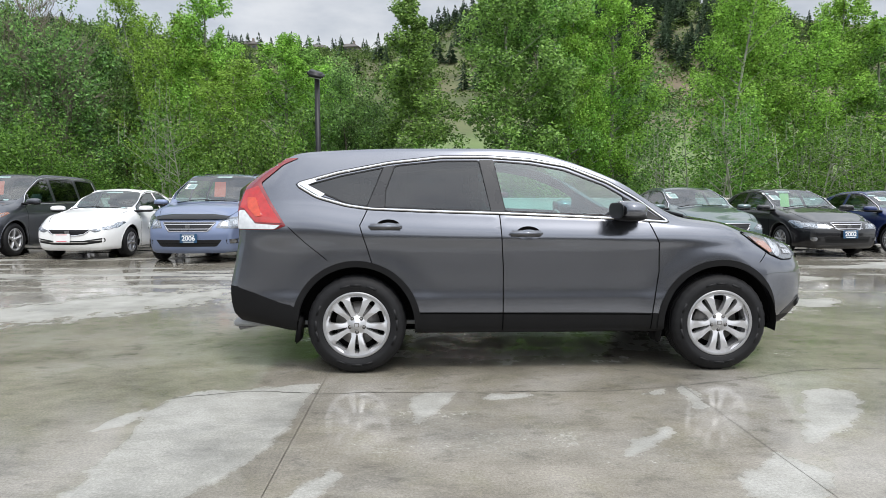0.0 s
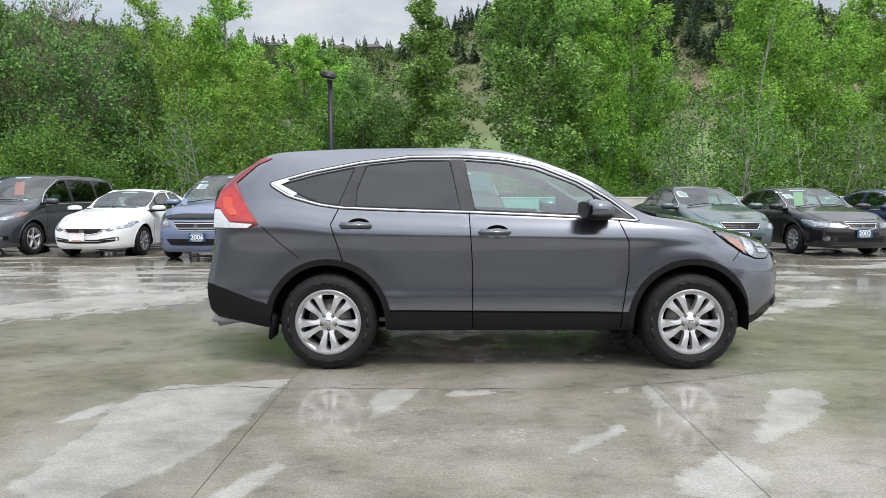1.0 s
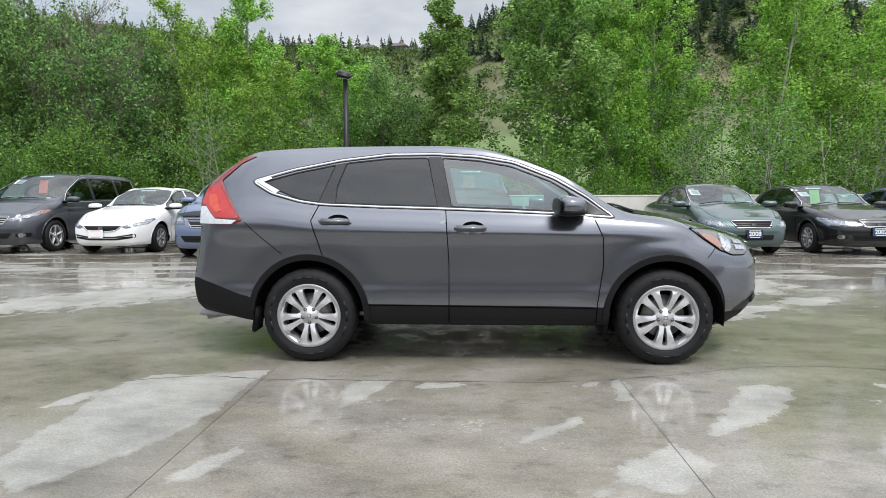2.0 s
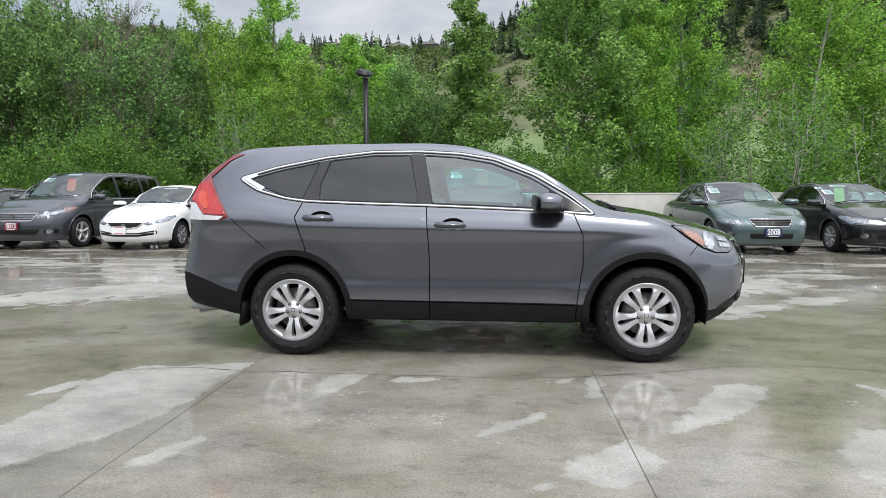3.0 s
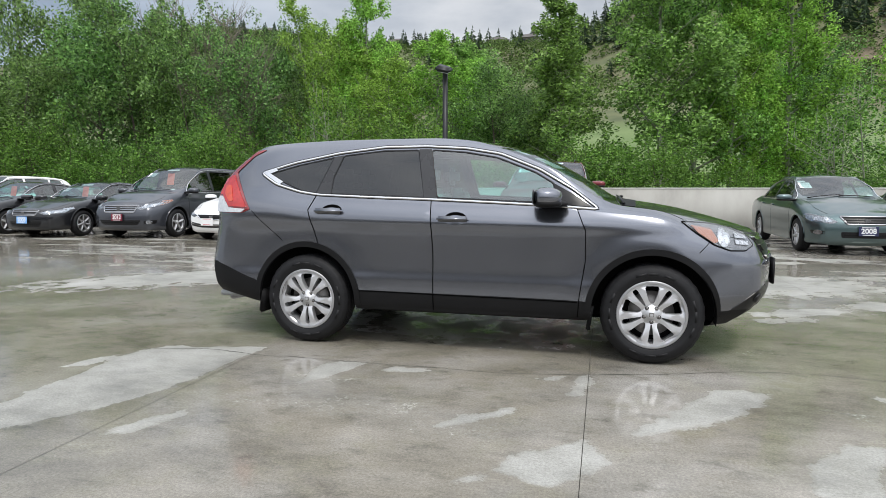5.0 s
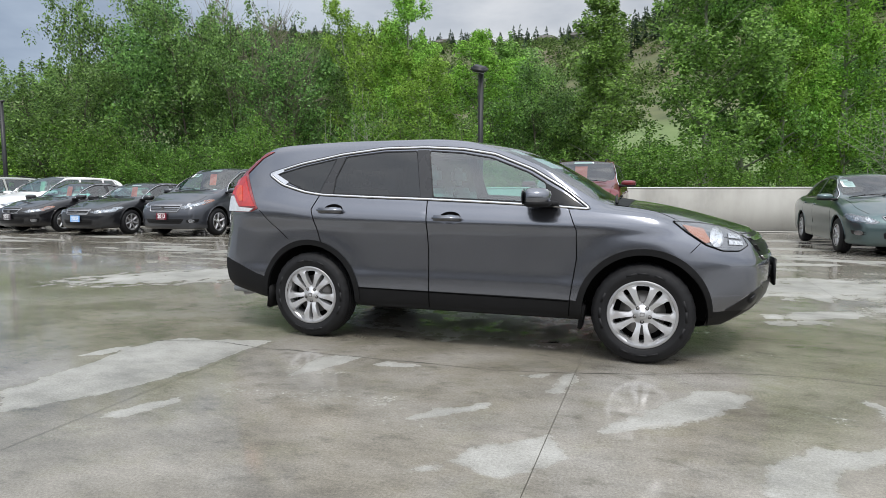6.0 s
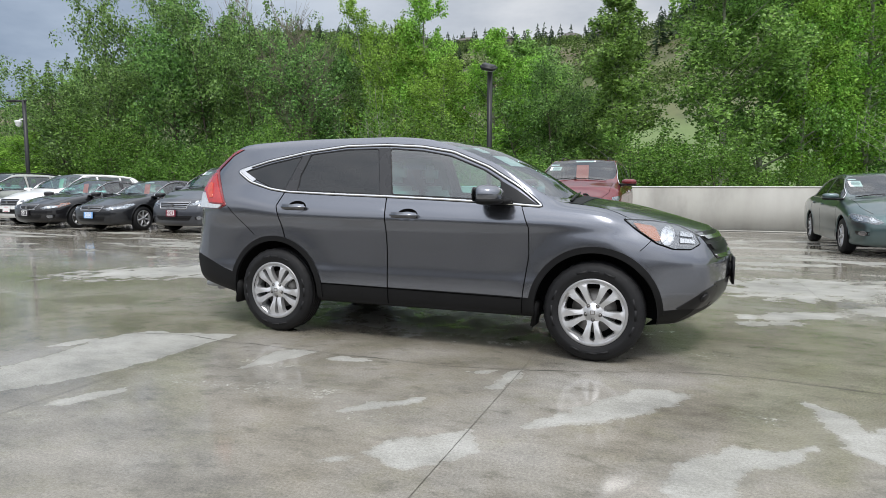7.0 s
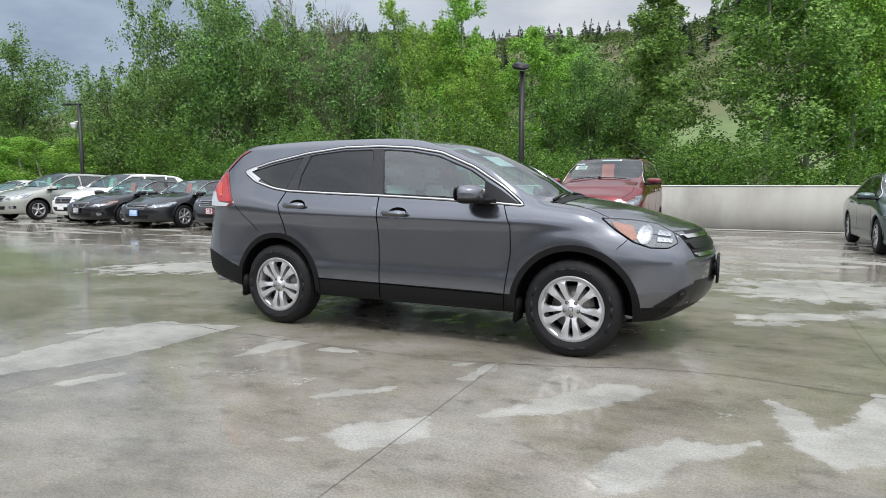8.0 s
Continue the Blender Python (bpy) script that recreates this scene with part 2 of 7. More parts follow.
M = {
    "floor": concrete_floor(),
    "under_floor": plain("joint_filler", (0.13, 0.125, 0.105), 0.8),
    "crack": plain("crack_dirt", (0.055, 0.052, 0.042), 0.7),
    "wall": wall_concrete(),
    "unseen_wall": plain("painted_block_wall", (0.31, 0.31, 0.32), 0.8, var=0.3, scale=0.4),
    "cap": plain("pale_coping", (0.62, 0.62, 0.58), 0.7, scale=3),
    "hill": hill_material(),
    "black_plastic": plain("black_plastic", (0.007, 0.007, 0.0075), 0.55, bump=0.12, scale=14, spec=0.2),
    "dark": plain("dark_underside", (0.006, 0.006, 0.006), 0.9, spec=0.1),
    # near black, stands in for the shade inside gaps and recesses
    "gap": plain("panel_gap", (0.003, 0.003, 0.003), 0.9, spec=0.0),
    "rubber": plain("tyre_rubber", (0.011, 0.011, 0.012), 0.6, scale=20, bump=0.2, spec=0.25),
    "rubber_print": plain("raised_rubber", (0.012, 0.012, 0.013), 0.55, spec=0.25),
    "alloy": plain("machined_alloy", (0.60, 0.60, 0.61), 0.46, 0.75, 0.0, var=0.05),
    "alloy_dull": plain("painted_alloy", (0.42, 0.42, 0.43), 0.36, 0.7, 0.3, var=0.08),
    "steel": plain("brake_steel", (0.22, 0.21, 0.2), 0.45, 0.9),
    "chrome": plain("chrome", (0.68, 0.68, 0.69), 0.16, 1.0, var=0.03),
    "satin_black": plain("satin_black", (0.008, 0.008, 0.009), 0.3, spec=0.3),
    "pillar": plain("pillar_film", (0.022, 0.022, 0.024), 0.28, var=0.1, spec=0.5),
    "pole": plain("black_pole_paint", (0.012, 0.013, 0.014), 0.45),
    "glass_clear": glass("clear_window", (0.54, 0.90, 0.85), 1.0, 0.18),
    "glass_dark": glass("privacy_glass", (0.10, 0.105, 0.11), 1.0, 0.085),
    "glass_shield": glass("windscreen_glass", (0.66, 0.84, 0.80), 1.0, 0.32),
    "glass_parked": glass("parked_windscreen", (0.60, 0.74, 0.71), 1.0, 0.14),
    "lens": glass("lamp_lens", (0.93, 0.95, 0.96), 0.8),
    "red_lens": plain("red_lamp", (0.20, 0.006, 0.009), 0.12, 0, 1.0, var=0.1, scale=30),
    "bright_red": plain("bright_red_lamp", (0.44, 0.012, 0.010), 0.12, 0, 1.0, var=0.15, scale=30),
    "orange_red": plain("orange_lamp", (0.55, 0.05, 0.012), 0.12, 0, 1.0, var=0.15, scale=30),
    "lamp_disc": plain("lamp_reflector", (0.5, 0.5, 0.52), 0.28, 0.6, 0.4, var=0.25, scale=40),
    "lamp_dark": plain("lamp_housing", (0.16, 0.16, 0.17), 0.2, 0.5, 0.6, var=0.2, scale=20),
    "chrome_dull": plain("worn_chrome", (0.40, 0.40, 0.41), 0.22, 1.0, var=0.06),
    "amber": plain("amber_lamp", (0.32, 0.11, 0.05), 0.18, 0, 1.0, var=0.1, scale=40),
    "clear_lamp": plain("clear_lamp", (0.72, 0.73, 0.74), 0.12, 0.4, 1.0, var=0.15, scale=45),
    "reflector": plain("lamp_bowl", (0.34, 0.35, 0.37), 0.2, 0.85, var=0.45, scale=26),
    "paper_white": plain("white_paper", (0.78, 0.8, 0.8), 0.7, var=0.03),
    "paper_orange": plain("orange_paper", (0.85, 0.16, 0.10), 0.7, var=0.05),
    "paper_green": plain("green_paper", (0.35, 0.72, 0.22), 0.7, var=0.05),
    "paper_mint": plain("mint_paper", (0.35, 0.75, 0.55), 0.7, var=0.05),
    "sign_blue": plain("blue_sign", (0.012, 0.06, 0.13), 0.4, var=0.05),
    "sign_navy": plain("navy_sign", (0.012, 0.016, 0.06), 0.4, var=0.05),
    "sign_sky": plain("sky_blue_sign", (0.20, 0.42, 0.78), 0.4, var=0.05),
    "sign_maroon": plain("maroon_sign", (0.16, 0.008, 0.025), 0.4, var=0.05),
    "sign_black": plain("black_sign", (0.02, 0.012, 0.02), 0.4, var=0.05),
    "sign_white": plain("white_sign", (0.75, 0.75, 0.75), 0.4, var=0.03),
    "sign_red": plain("red_sign_print", (0.55, 0.03, 0.05), 0.5, var=0.05),
    "headliner": plain("headliner", (0.45, 0.44, 0.41), 0.9, scale=20),
    "seat": plain("grey_seat_cloth", (0.36, 0.365, 0.355), 0.9, scale=30, bump=0.2),
    "seat_dark": plain("dark_seat_cloth", (0.16, 0.16, 0.155), 0.9, scale=30),
    "interior": plain("cabin_plastic", (0.34, 0.35, 0.35), 0.7),
    "interior_dark": plain("dark_cabin_plastic", (0.06, 0.06, 0.06), 0.7),
    "bark_pale": bark("pale_bark", (0.16, 0.17, 0.12), (0.33, 0.34, 0.27)),
    "bark_dark": bark("dark_bark", (0.05, 0.04, 0.03), (0.13, 0.11, 0.085)),
    "twig": bark("bare_twigs", (0.12, 0.10, 0.08), (0.22, 0.19, 0.15)),
    "leaf_aspen": leaf_material("aspen_leaf", (0.125, 0.25, 0.034), (0.36, 0.58, 0.11), 0.46),
    "leaf_poplar": leaf_material("poplar_leaf", (0.086, 0.175, 0.037), (0.31, 0.49, 0.12), 0.45),
    "leaf_willow": leaf_material("willow_leaf", (0.060, 0.132, 0.034), (0.235, 0.395, 0.105), 0.43),
    "leaf_bush": leaf_material("bush_leaf", (0.055, 0.135, 0.02), (0.175, 0.315, 0.055), 0.38),
    "leaf_scrub": leaf_material("scrub_leaf", (0.05, 0.085, 0.022), (0.12, 0.175, 0.05), 0.3),
    "needle": leaf_material("conifer_needle", (0.03, 0.052, 0.03), (0.07, 0.105, 0.06), 0.1),
    "stucco": plain("house_wall", (0.24, 0.21, 0.18), 0.8, scale=0.5),
    "roof": plain("house_roof", (0.10, 0.09, 0.085), 0.8, scale=1.5),
    "pane_far": plain("far_window", (0.05, 0.06, 0.07), 0.2),
    "print": plain("grey_print", (0.12, 0.12, 0.14), 0.7),
    "white_housing": plain("white_housing", (0.75, 0.76, 0.76), 0.4),
}

for key in ("leaf_bush", "leaf_aspen"):
    M[key].node_tree.nodes["Principled BSDF"].inputs["Roughness"].default_value = 0.5
    M[key].node_tree.nodes["Principled BSDF"].inputs["Specular IOR Level"].default_value = 0.3
for key in ("leaf_scrub", "needle"):
    M[key].node_tree.nodes["Principled BSDF"].inputs["Roughness"].default_value = 0.8
    M[key].node_tree.nodes["Principled BSDF"].inputs["Specular IOR Level"].default_value = 0.15

# ---------------------------------------------------------------- building helpers
def part(name, bm, material, parent=None, label="", smooth=True):
    me = bpy.data.meshes.new(name)
    bm.to_mesh(me)
    bm.free()
    return dress(new(name, me), material, parent, label, smooth)


def dress(ob, material, parent=None, label="", smooth=True):
    if material:
        ob.data.materials.append(material)
    ob.data.polygons.foreach_set("use_smooth", [smooth] * len(ob.data.polygons))
    ob.parent = parent
    if label:
        ob["label"] = label
    return ob


def raw(name, verts, faces, material, parent=None, label="", smooth=True):
    me = bpy.data.meshes.new(name)
    me.from_pydata([tuple(v) for v in verts], [], [tuple(f) for f in faces])
    me.update()
    return dress(new(name, me), material, parent, label, smooth)


def thing(name, m, label, category, group="", kind=""):
    ob = new(name)
    ob.empty_display_size = 0.2
    ob.matrix_basis = m
    return tagged(ob, label, category, group, kind)


def box_bm(size, at=(0, 0, 0), bevel=0.0, bm=None, turn=None):
    own = bm is None
    bm = bm or bmesh.new()
    m = Matrix.Translation(at) @ (turn or Matrix()) @ Matrix.Diagonal((*size, 1))
    r = bmesh.ops.create_cube(bm, size=1, matrix=m)
    if bevel and own:
        bmesh.ops.bevel(bm, geom=bm.edges[:], offset=bevel, segments=2, affect="EDGES", clamp_overlap=True)
    return bm


def tube(pts, radii, sides=8, closed_ends=True):
    """Rings along a path."""
    bm = bmesh.new()
    rings = []
    pts = [Vector(p) for p in pts]
    for i, p in enumerate(pts):
        d = (pts[min(i + 1, len(pts) - 1)] - pts[max(i - 1, 0)]).normalized()
        u = d.cross(Vector((0, 0, 1)) if abs(d.z) < 0.9 else Vector((1, 0, 0))).normalized()
        w = d.cross(u)
        r = radii[i] if hasattr(radii, "__len__") else radii
        rings.append([bm.verts.new(p + r * (math.cos(a) * u + math.sin(a) * w)) for a in (2 * math.pi * k / sides for k in range(sides))])
    for a, b in zip(rings, rings[1:]):
        for k in range(sides):
            bm.faces.new((a[k], a[(k + 1) % sides], b[(k + 1) % sides], b[k]))
    if closed_ends:
        bm.faces.new(rings[0][::-1])
        bm.faces.new(rings[-1])
    bmesh.ops.recalc_face_normals(bm, faces=bm.faces[:])
    return bm


def lathe(profile, steps=48, axis="y"):
    """Turns (radius, along) points round the y axis."""
    bm = bmesh.new()
    rings = []
    for k in range(steps):
        a = 2 * math.pi * k / steps
        rings.append([bm.verts.new((r * math.cos(a), h, r * math.sin(a))) for r, h in profile])
    for k in range(steps):
        a, b = rings[k], rings[(k + 1) % steps]
        for i in range(len(profile) - 1):
            bm.faces.new((a[i], a[i + 1], b[i + 1], b[i]))
    bmesh.ops.remove_doubles(bm, verts=bm.verts[:], dist=1e-5)
    bmesh.ops.recalc_face_normals(bm, faces=bm.faces[:])
    return bm


def lettering(text, size, material, parent, m, name="year_text"):
    cu = bpy.data.curves.new("t", "FONT")
    cu.body, cu.size, cu.extrude, cu.align_x, cu.align_y = text, size, 0.002, "CENTER", "CENTER"
    cu.offset = size * 0.02
    tmp = new("t", cu)
    me = bpy.data.meshes.new_from_object(tmp)
    bpy.data.objects.remove(tmp)
    ob = dress(new(name, me), material, parent, smooth=False)
    ob.matrix_basis = m
    return ob

# ---------------------------------------------------------------- car bodies
from mathutils.bvhtree import BVHTree
from mathutils.geometry import delaunay_2d_cdt


def curve_of(pts):
    """A smooth curve through (x, value) points that never overshoots."""
    xs = np.array([p[0] for p in pts], float)
    ys = np.array([p[1] for p in pts], float)
    h = np.diff(xs)
    d = np.diff(ys) / h
    m = np.empty_like(ys)
    m[0], m[-1] = d[0], d[-1]
    for i in range(1, len(xs) - 1):
        m[i] = 0 if d[i - 1] * d[i] <= 0 else (h[i - 1] + h[i]) * 3 / ((2 * h[i] + h[i - 1]) / d[i - 1] + (h[i] + 2 * h[i - 1]) / d[i])

    def f(x):
        x = np.clip(x, xs[0], xs[-1])
        i = np.clip(np.searchsorted(xs, x) - 1, 0, len(h) - 1)
        t = (x - xs[i]) / h[i]
        return ((2 * t**3 - 3 * t**2 + 1) * ys[i] + (t**3 - 2 * t**2 + t) * h[i] * m[i]
                + (3 * t**2 - 2 * t**3) * ys[i + 1] + (t**3 - t**2) * h[i] * m[i + 1])
    return f


def ease(x, a, b):
    t = np.clip((x - a) / (b - a), 0, 1)
    return t * t * (3 - 2 * t)


def inside(px, pz, poly):
    x, z = poly[:, 0], poly[:, 1]
    x2, z2 = np.roll(x, -1), np.roll(z, -1)
    with np.errstate(divide="ignore", invalid="ignore"):
        hit = ((z > pz) != (z2 > pz)) & (px < (x2 - x) * (pz - z) / (z2 - z) + x)
    return np.count_nonzero(hit) % 2 == 1


def within(p, poly):
    """Which of the points p lie inside poly."""
    out = np.zeros(len(p), bool)
    for (x, z), (x2, z2) in zip(poly, np.roll(poly, -1, 0)):
        if z != z2:
            out ^= ((z > p[:, 1]) != (z2 > p[:, 1])) & (p[:, 0] < (x2 - x) * (p[:, 1] - z) / (z2 - z) + x)
    return out


def dense(poly, step, closed=True):
    out = []
    n = len(poly)
    for i in range(n if closed else n - 1):
        a, b = np.array(poly[i], float), np.array(poly[(i + 1) % n], float)
        k = max(1, int(np.ceil(np.linalg.norm(b - a) / step)))
        out += [a + (b - a) * j / k for j in range(k)]
    if not closed:
        out.append(np.array(poly[-1], float))
    return np.array(out)


def rounded(poly, r, seg=3):
    """The polygon with its corners rounded."""
    out = []
    n = len(poly)
    for i in range(n):
        p, a, b = (np.array(poly[k % n], float) for k in (i, i - 1, i + 1))
        da, db = a - p, b - p
        la, lb = np.linalg.norm(da), np.linalg.norm(db)
        k = min(r, 0.45 * la, 0.45 * lb)
        s, e = p + da / la * k, p + db / lb * k
        for j in range(seg + 1):
            t = j / seg
            out.append((1 - t) ** 2 * s + 2 * t * (1 - t) * p + t * t * e)
    return out


class Body:
    """A car's shell: sections along x, pulled to the front and rear outlines, closed by a nose and a tail."""

    def __init__(self, s):
        self.s = s
        self.top, self.belt = curve_of(s["top"]), curve_of(s["belt"])
        self.wide, self.low = curve_of(s["wide"]), curve_of(s["low"])
        self.nose, self.tail = curve_of(s["nose"]), curve_of(s["tail"])
        self.x0, self.x1 = s["ends"]
        self.W = max(w for _, w in s["wide"])

    def controls(self, x):
        s = self.s
        zb, zt, w, top = self.low(x), self.belt(x), self.wide(x), self.top(x)
        top = np.maximum(top, zt + 0.02)
        g = top - zt
        cab = ease(g, 0.1, 0.34)
        zs = zb + (zt - zb) * s.get("shoulder", 0.78)
        wb = w - s.get("belt_in", 0.05)
        y6 = wb - s["tumble"] * g - 0.10 * (1 - cab)
        y7 = y6 - (0.2 - 0.09 * cab)
        ys = [0 * x, w - 0.12, w - 0.03, w - 0.012, w, wb, y6, y7, 0 * x]
        zz = [zb, zb, zb + 0.045, zb + (zs - zb) * 0.42, zs, zt, zt + g * (0.62 + 0.27 * cab), zt + g * (0.84 + 0.10 * cab), top]
        return np.stack(ys, -1), np.stack(zz, -1)

    def at(self, xn, v):
        xn, v = np.asarray(xn, float), np.asarray(v, float)
        ys, zs = self.controls(xn)
        i = np.clip(v.astype(int), 0, 7)
        t = v - i

        def herm(c):
            def k(j):
                return np.take_along_axis(c, np.clip(j, 0, 8)[..., None], -1)[..., 0]
            a, b = k(i), k(i + 1)
            m0 = np.where(i == 0, b - a, 0.36 * (b - k(i - 1)))
            m1 = np.where(i == 7, 0 * a if c is zs else b - a, 0.36 * (k(i + 2) - a))
            return (2 * t**3 - 3 * t**2 + 1) * a + (t**3 - 2 * t**2 + t) * m0 + (3 * t**2 - 2 * t**3) * b + (t**3 - t**2) * m1
        y, z = herm(ys), herm(zs)
        if "flank" in self.s:
            xa, xb, f = self.s["flank"]
            y = y + f(z) * ease(xn, xa, xa + 0.3) * (1 - ease(xn, xb - 0.3, xb)) * (v > 1.8) * (v < 5.05)
        for cx, cz, r, size, out in self.s.get("flares", ()):
            y = y + out * np.exp(-((np.hypot(xn - cx, z - cz) - r) / size) ** 2) * (z > cz - 0.15) * (v > 1.8) * (v < 5)
        for cx0, cx1, cz, size, depth in self.s.get("dents", ()):
            y = y - depth * ease(xn, cx0, cx0 + 0.25) * (1 - ease(xn, cx1 - 0.3, cx1)) * np.exp(-((z - cz) / size) ** 2) * (v > 1.8) * (v < 5)
        x = self.shifted(xn, y, z)
        if "shield" in self.s:
            h, c, bow = self.s["shield"]
            x = x - bow * (y / 0.6) ** 2 * ease(xn, h - 0.3, h + 0.3) * (1 - ease(xn, c - 0.05, c + 0.5)) * ease(v, 5.7, 6.5)
        return x, y, z

    def shifted(self, xn, y, z):
        s = self.s
        wf = ease(xn, self.x1 - s.get("blend", 0.75), self.x1)
        wr = 1 - ease(xn, self.x0, self.x0 + s.get("blend_r", 0.6))
        q = (np.abs(y) / self.W) ** 2
        return xn + wf * (self.nose(z) - self.x1 - s["bow"] * q) + wr * (self.tail(z) - self.x0 + s.get("bow_r", 0.1) * q)

    def find(self, pts, plane="side"):
        """From (x, z) on the flank, or (x, y) on top, to the shell's own (x, v)."""
        xs, vs = np.meshgrid(np.linspace(self.x0, self.x1, 160), np.linspace(1.6, 6.4, 90) if plane == "side" else np.linspace(5.4, 8, 60))
        xs, vs = xs.ravel(), vs.ravel()
        X, Y, Z = self.at(xs, vs)
        B = Z if plane == "side" else Y
        pts = np.array(pts, float)
        near = [np.argmin((X - p[0]) ** 2 + (B - p[1]) ** 2) for p in pts]
        x, v = xs[near].copy(), vs[near].copy()
        for _ in range(6):
            def f(x, v):
                X, Y, Z = self.at(x, v)
                return X - pts[:, 0], (Z if plane == "side" else Y) - pts[:, 1]
            a, b = f(x, v)
            ax, bx = f(x + 1e-3, v)
            av, bv = f(x, v + 1e-3)
            ja, jb, jc, jd = (ax - a) * 1e3, (av - a) * 1e3, (bx - b) * 1e3, (bv - b) * 1e3
            det = ja * jd - jb * jc
            det = np.where(np.abs(det) < 1e-4, 1e-4, det)
            x = x - np.clip((a * jd - b * jb) / det, -0.05, 0.05)
            v = v - np.clip((b * ja - a * jc) / det, -0.2, 0.2)
            x, v = np.clip(x, self.x0, self.x1), np.clip(v, 0, 8)
        return np.stack([x, v], -1)

    def build(self, holes, regions, lines=(), nx=70, nv=40):
        """Cuts the shell along all outlines. Returns {name: (verts, faces)}, each for both flanks, and keeps a search tree."""
        K = 0.33
        pts, edges = [], []

        def loop(p, closed=True):
            k = len(pts)
            n = len(p)
            pts.extend((a, b * K) for a, b in p)
            edges.extend((k + i, k + (i + 1) % n) for i in range(n if closed else n - 1))
        for p in [*holes, *(p for _, p in regions)]:
            loop(p)
        for p in lines:
            loop(p, False)
        for x in np.linspace(self.x0, self.x1, nx):
            for v in np.linspace(0, 8, nv):
                pts.append((x, v * K))
        out = delaunay_2d_cdt([Vector(p) for p in pts], edges, [], 0, 1e-5)
        uv = np.array([tuple(p) for p in out[0]])
        tri = np.array([f for f in out[2] if len(f) == 3])
        uv[:, 1] /= K
        X, Y, Z = self.at(uv[:, 0], np.clip(uv[:, 1], 0, 8))
        P = np.stack([X, Y, Z], -1)
        c = uv[tri].mean(1)
        groups = {}
        low = self.s.get("clad")
        corner = P[tri]
        good = np.linalg.norm(np.cross(corner[:, 1] - corner[:, 0], corner[:, 2] - corner[:, 0]), axis=1) > 1e-7
        mid = corner.mean(1)
        label = np.full(len(tri), "body", dtype=object)
        for r, poly in reversed(regions):
            label[within(c, poly)] = r
        plain_ = np.array([q == "body" or q.endswith("door") for q in label])
        if low:
            label[plain_ & (mid[:, 2] < low(mid[:, 0]))] = "cladding"
        label[plain_ & (c[:, 1] < 1.05)] = "floorpan"
        for h in holes:
            label[within(c, h)] = "hole"
        for name in dict.fromkeys(label):
            groups[name] = tri[(label == name) & good]
        # nose and tail
        caps = []
        for end in (self.x1, self.x0):
            vs = np.unique(np.round(np.clip(uv[np.abs(uv[:, 0] - end) < 1e-6, 1], 0, 8), 7))
            m = len(vs)
            _, y, z = self.at(np.full(m, end), vs)
            k = np.linspace(0, 1, 13)
            yy, zz = y[:, None] * k, z[:, None] * np.ones(13)
            xx = self.shifted(np.full(yy.shape, end), yy, zz)
            v0 = np.stack([xx, yy, zz], -1).reshape(-1, 3)
            fs = []
            for i in range(m - 1):
                for j in range(12):
                    a, b, cc, d = i * 13 + j, i * 13 + j + 1, (i + 1) * 13 + j + 1, (i + 1) * 13 + j
                    fs.append((a, b, cc, d) if end == self.x1 else (a, d, cc, b))
            caps.append((v0, fs))
        res = {}
        every_v, every_f = [], []
        for name, fs in groups.items():
            fs = np.array(fs)
            used, inv = np.unique(fs, return_inverse=True)
            vv, ff = P[used], inv.reshape(-1, 3)
            n = len(vv)
            mir = vv * (1, -1, 1)
            verts = np.concatenate([vv, mir])
            a = vv[ff]
            nrm = np.cross(a[:, 1] - a[:, 0], a[:, 2] - a[:, 0])
            out_dir = a.mean(1) - np.stack([a.mean(1)[:, 0], 0 * a.mean(1)[:, 1], 0 * a.mean(1)[:, 2] + 0.48], -1)
            flip = (nrm * out_dir).sum(1) < 0
            ff[flip] = ff[flip][:, ::-1]
            faces = np.concatenate([ff, ff[:, ::-1] + n])
            res[name] = [(verts, faces)] if name in ("body", "floorpan", "windscreen", "hole") else [(vv, ff), (mir, ff[:, ::-1])]
            every_f += [tuple(int(q) + len(every_v) for q in f) for f in faces]
            every_v += [tuple(p) for p in verts]
        for v0, fs in caps:
            for sgn in (1, -1):
                k = len(every_v)
                every_v += [tuple(p * (1, sgn, 1)) for p in v0]
                every_f += [tuple(q + k for q in (f if sgn == 1 else f[::-1])) for f in fs]
        self.caps = caps
        self.tree = BVHTree.FromPolygons(every_v, every_f)
        return res

    def hit(self, a, b, plane, sgn=1):
        o, d = {"side": (Vector((a, 4 * sgn, b)), Vector((0, -sgn, 0))), "front": (Vector((9, a, b)), Vector((-1, 0, 0))),
                "rear": (Vector((-9, a, b)), Vector((1, 0, 0))), "top": (Vector((a, b, 5)), Vector((0, 0, -1)))}[plane]
        p, n, _, _ = self.tree.ray_cast(o, d)
        for k in range(6):
            # a ray that slips through a seam is sent again beside it
            if plane != "side" or (p is not None and p.y * sgn > 0.3):
                break
            p, n, _, _ = self.tree.ray_cast(o + Vector((0.003 * math.cos(k), 0, 0.003 * math.sin(k))), d)
        if p is None:
            p, n, _, _ = self.tree.find_nearest(o + d * 3.2)
        if n.dot(d) > 0:
            n = -n
        return p, n

    def patch(self, name, poly, plane, material, parent, off=0.004, thick=0.02, step=0.03, sgn=1, label="", dome=0.0):
        """A plate of that outline, laid on the shell and standing proud of it."""
        edge = dense(poly, step)
        lo, hi = edge.min(0), edge.max(0)
        pts = [tuple(p) for p in edge]
        n = len(pts)
        ga, gb = np.meshgrid(np.arange(lo[0] + step / 2, hi[0], step), np.arange(lo[1] + step / 2, hi[1], step))
        grid = np.stack([ga.ravel(), gb.ravel()], -1)
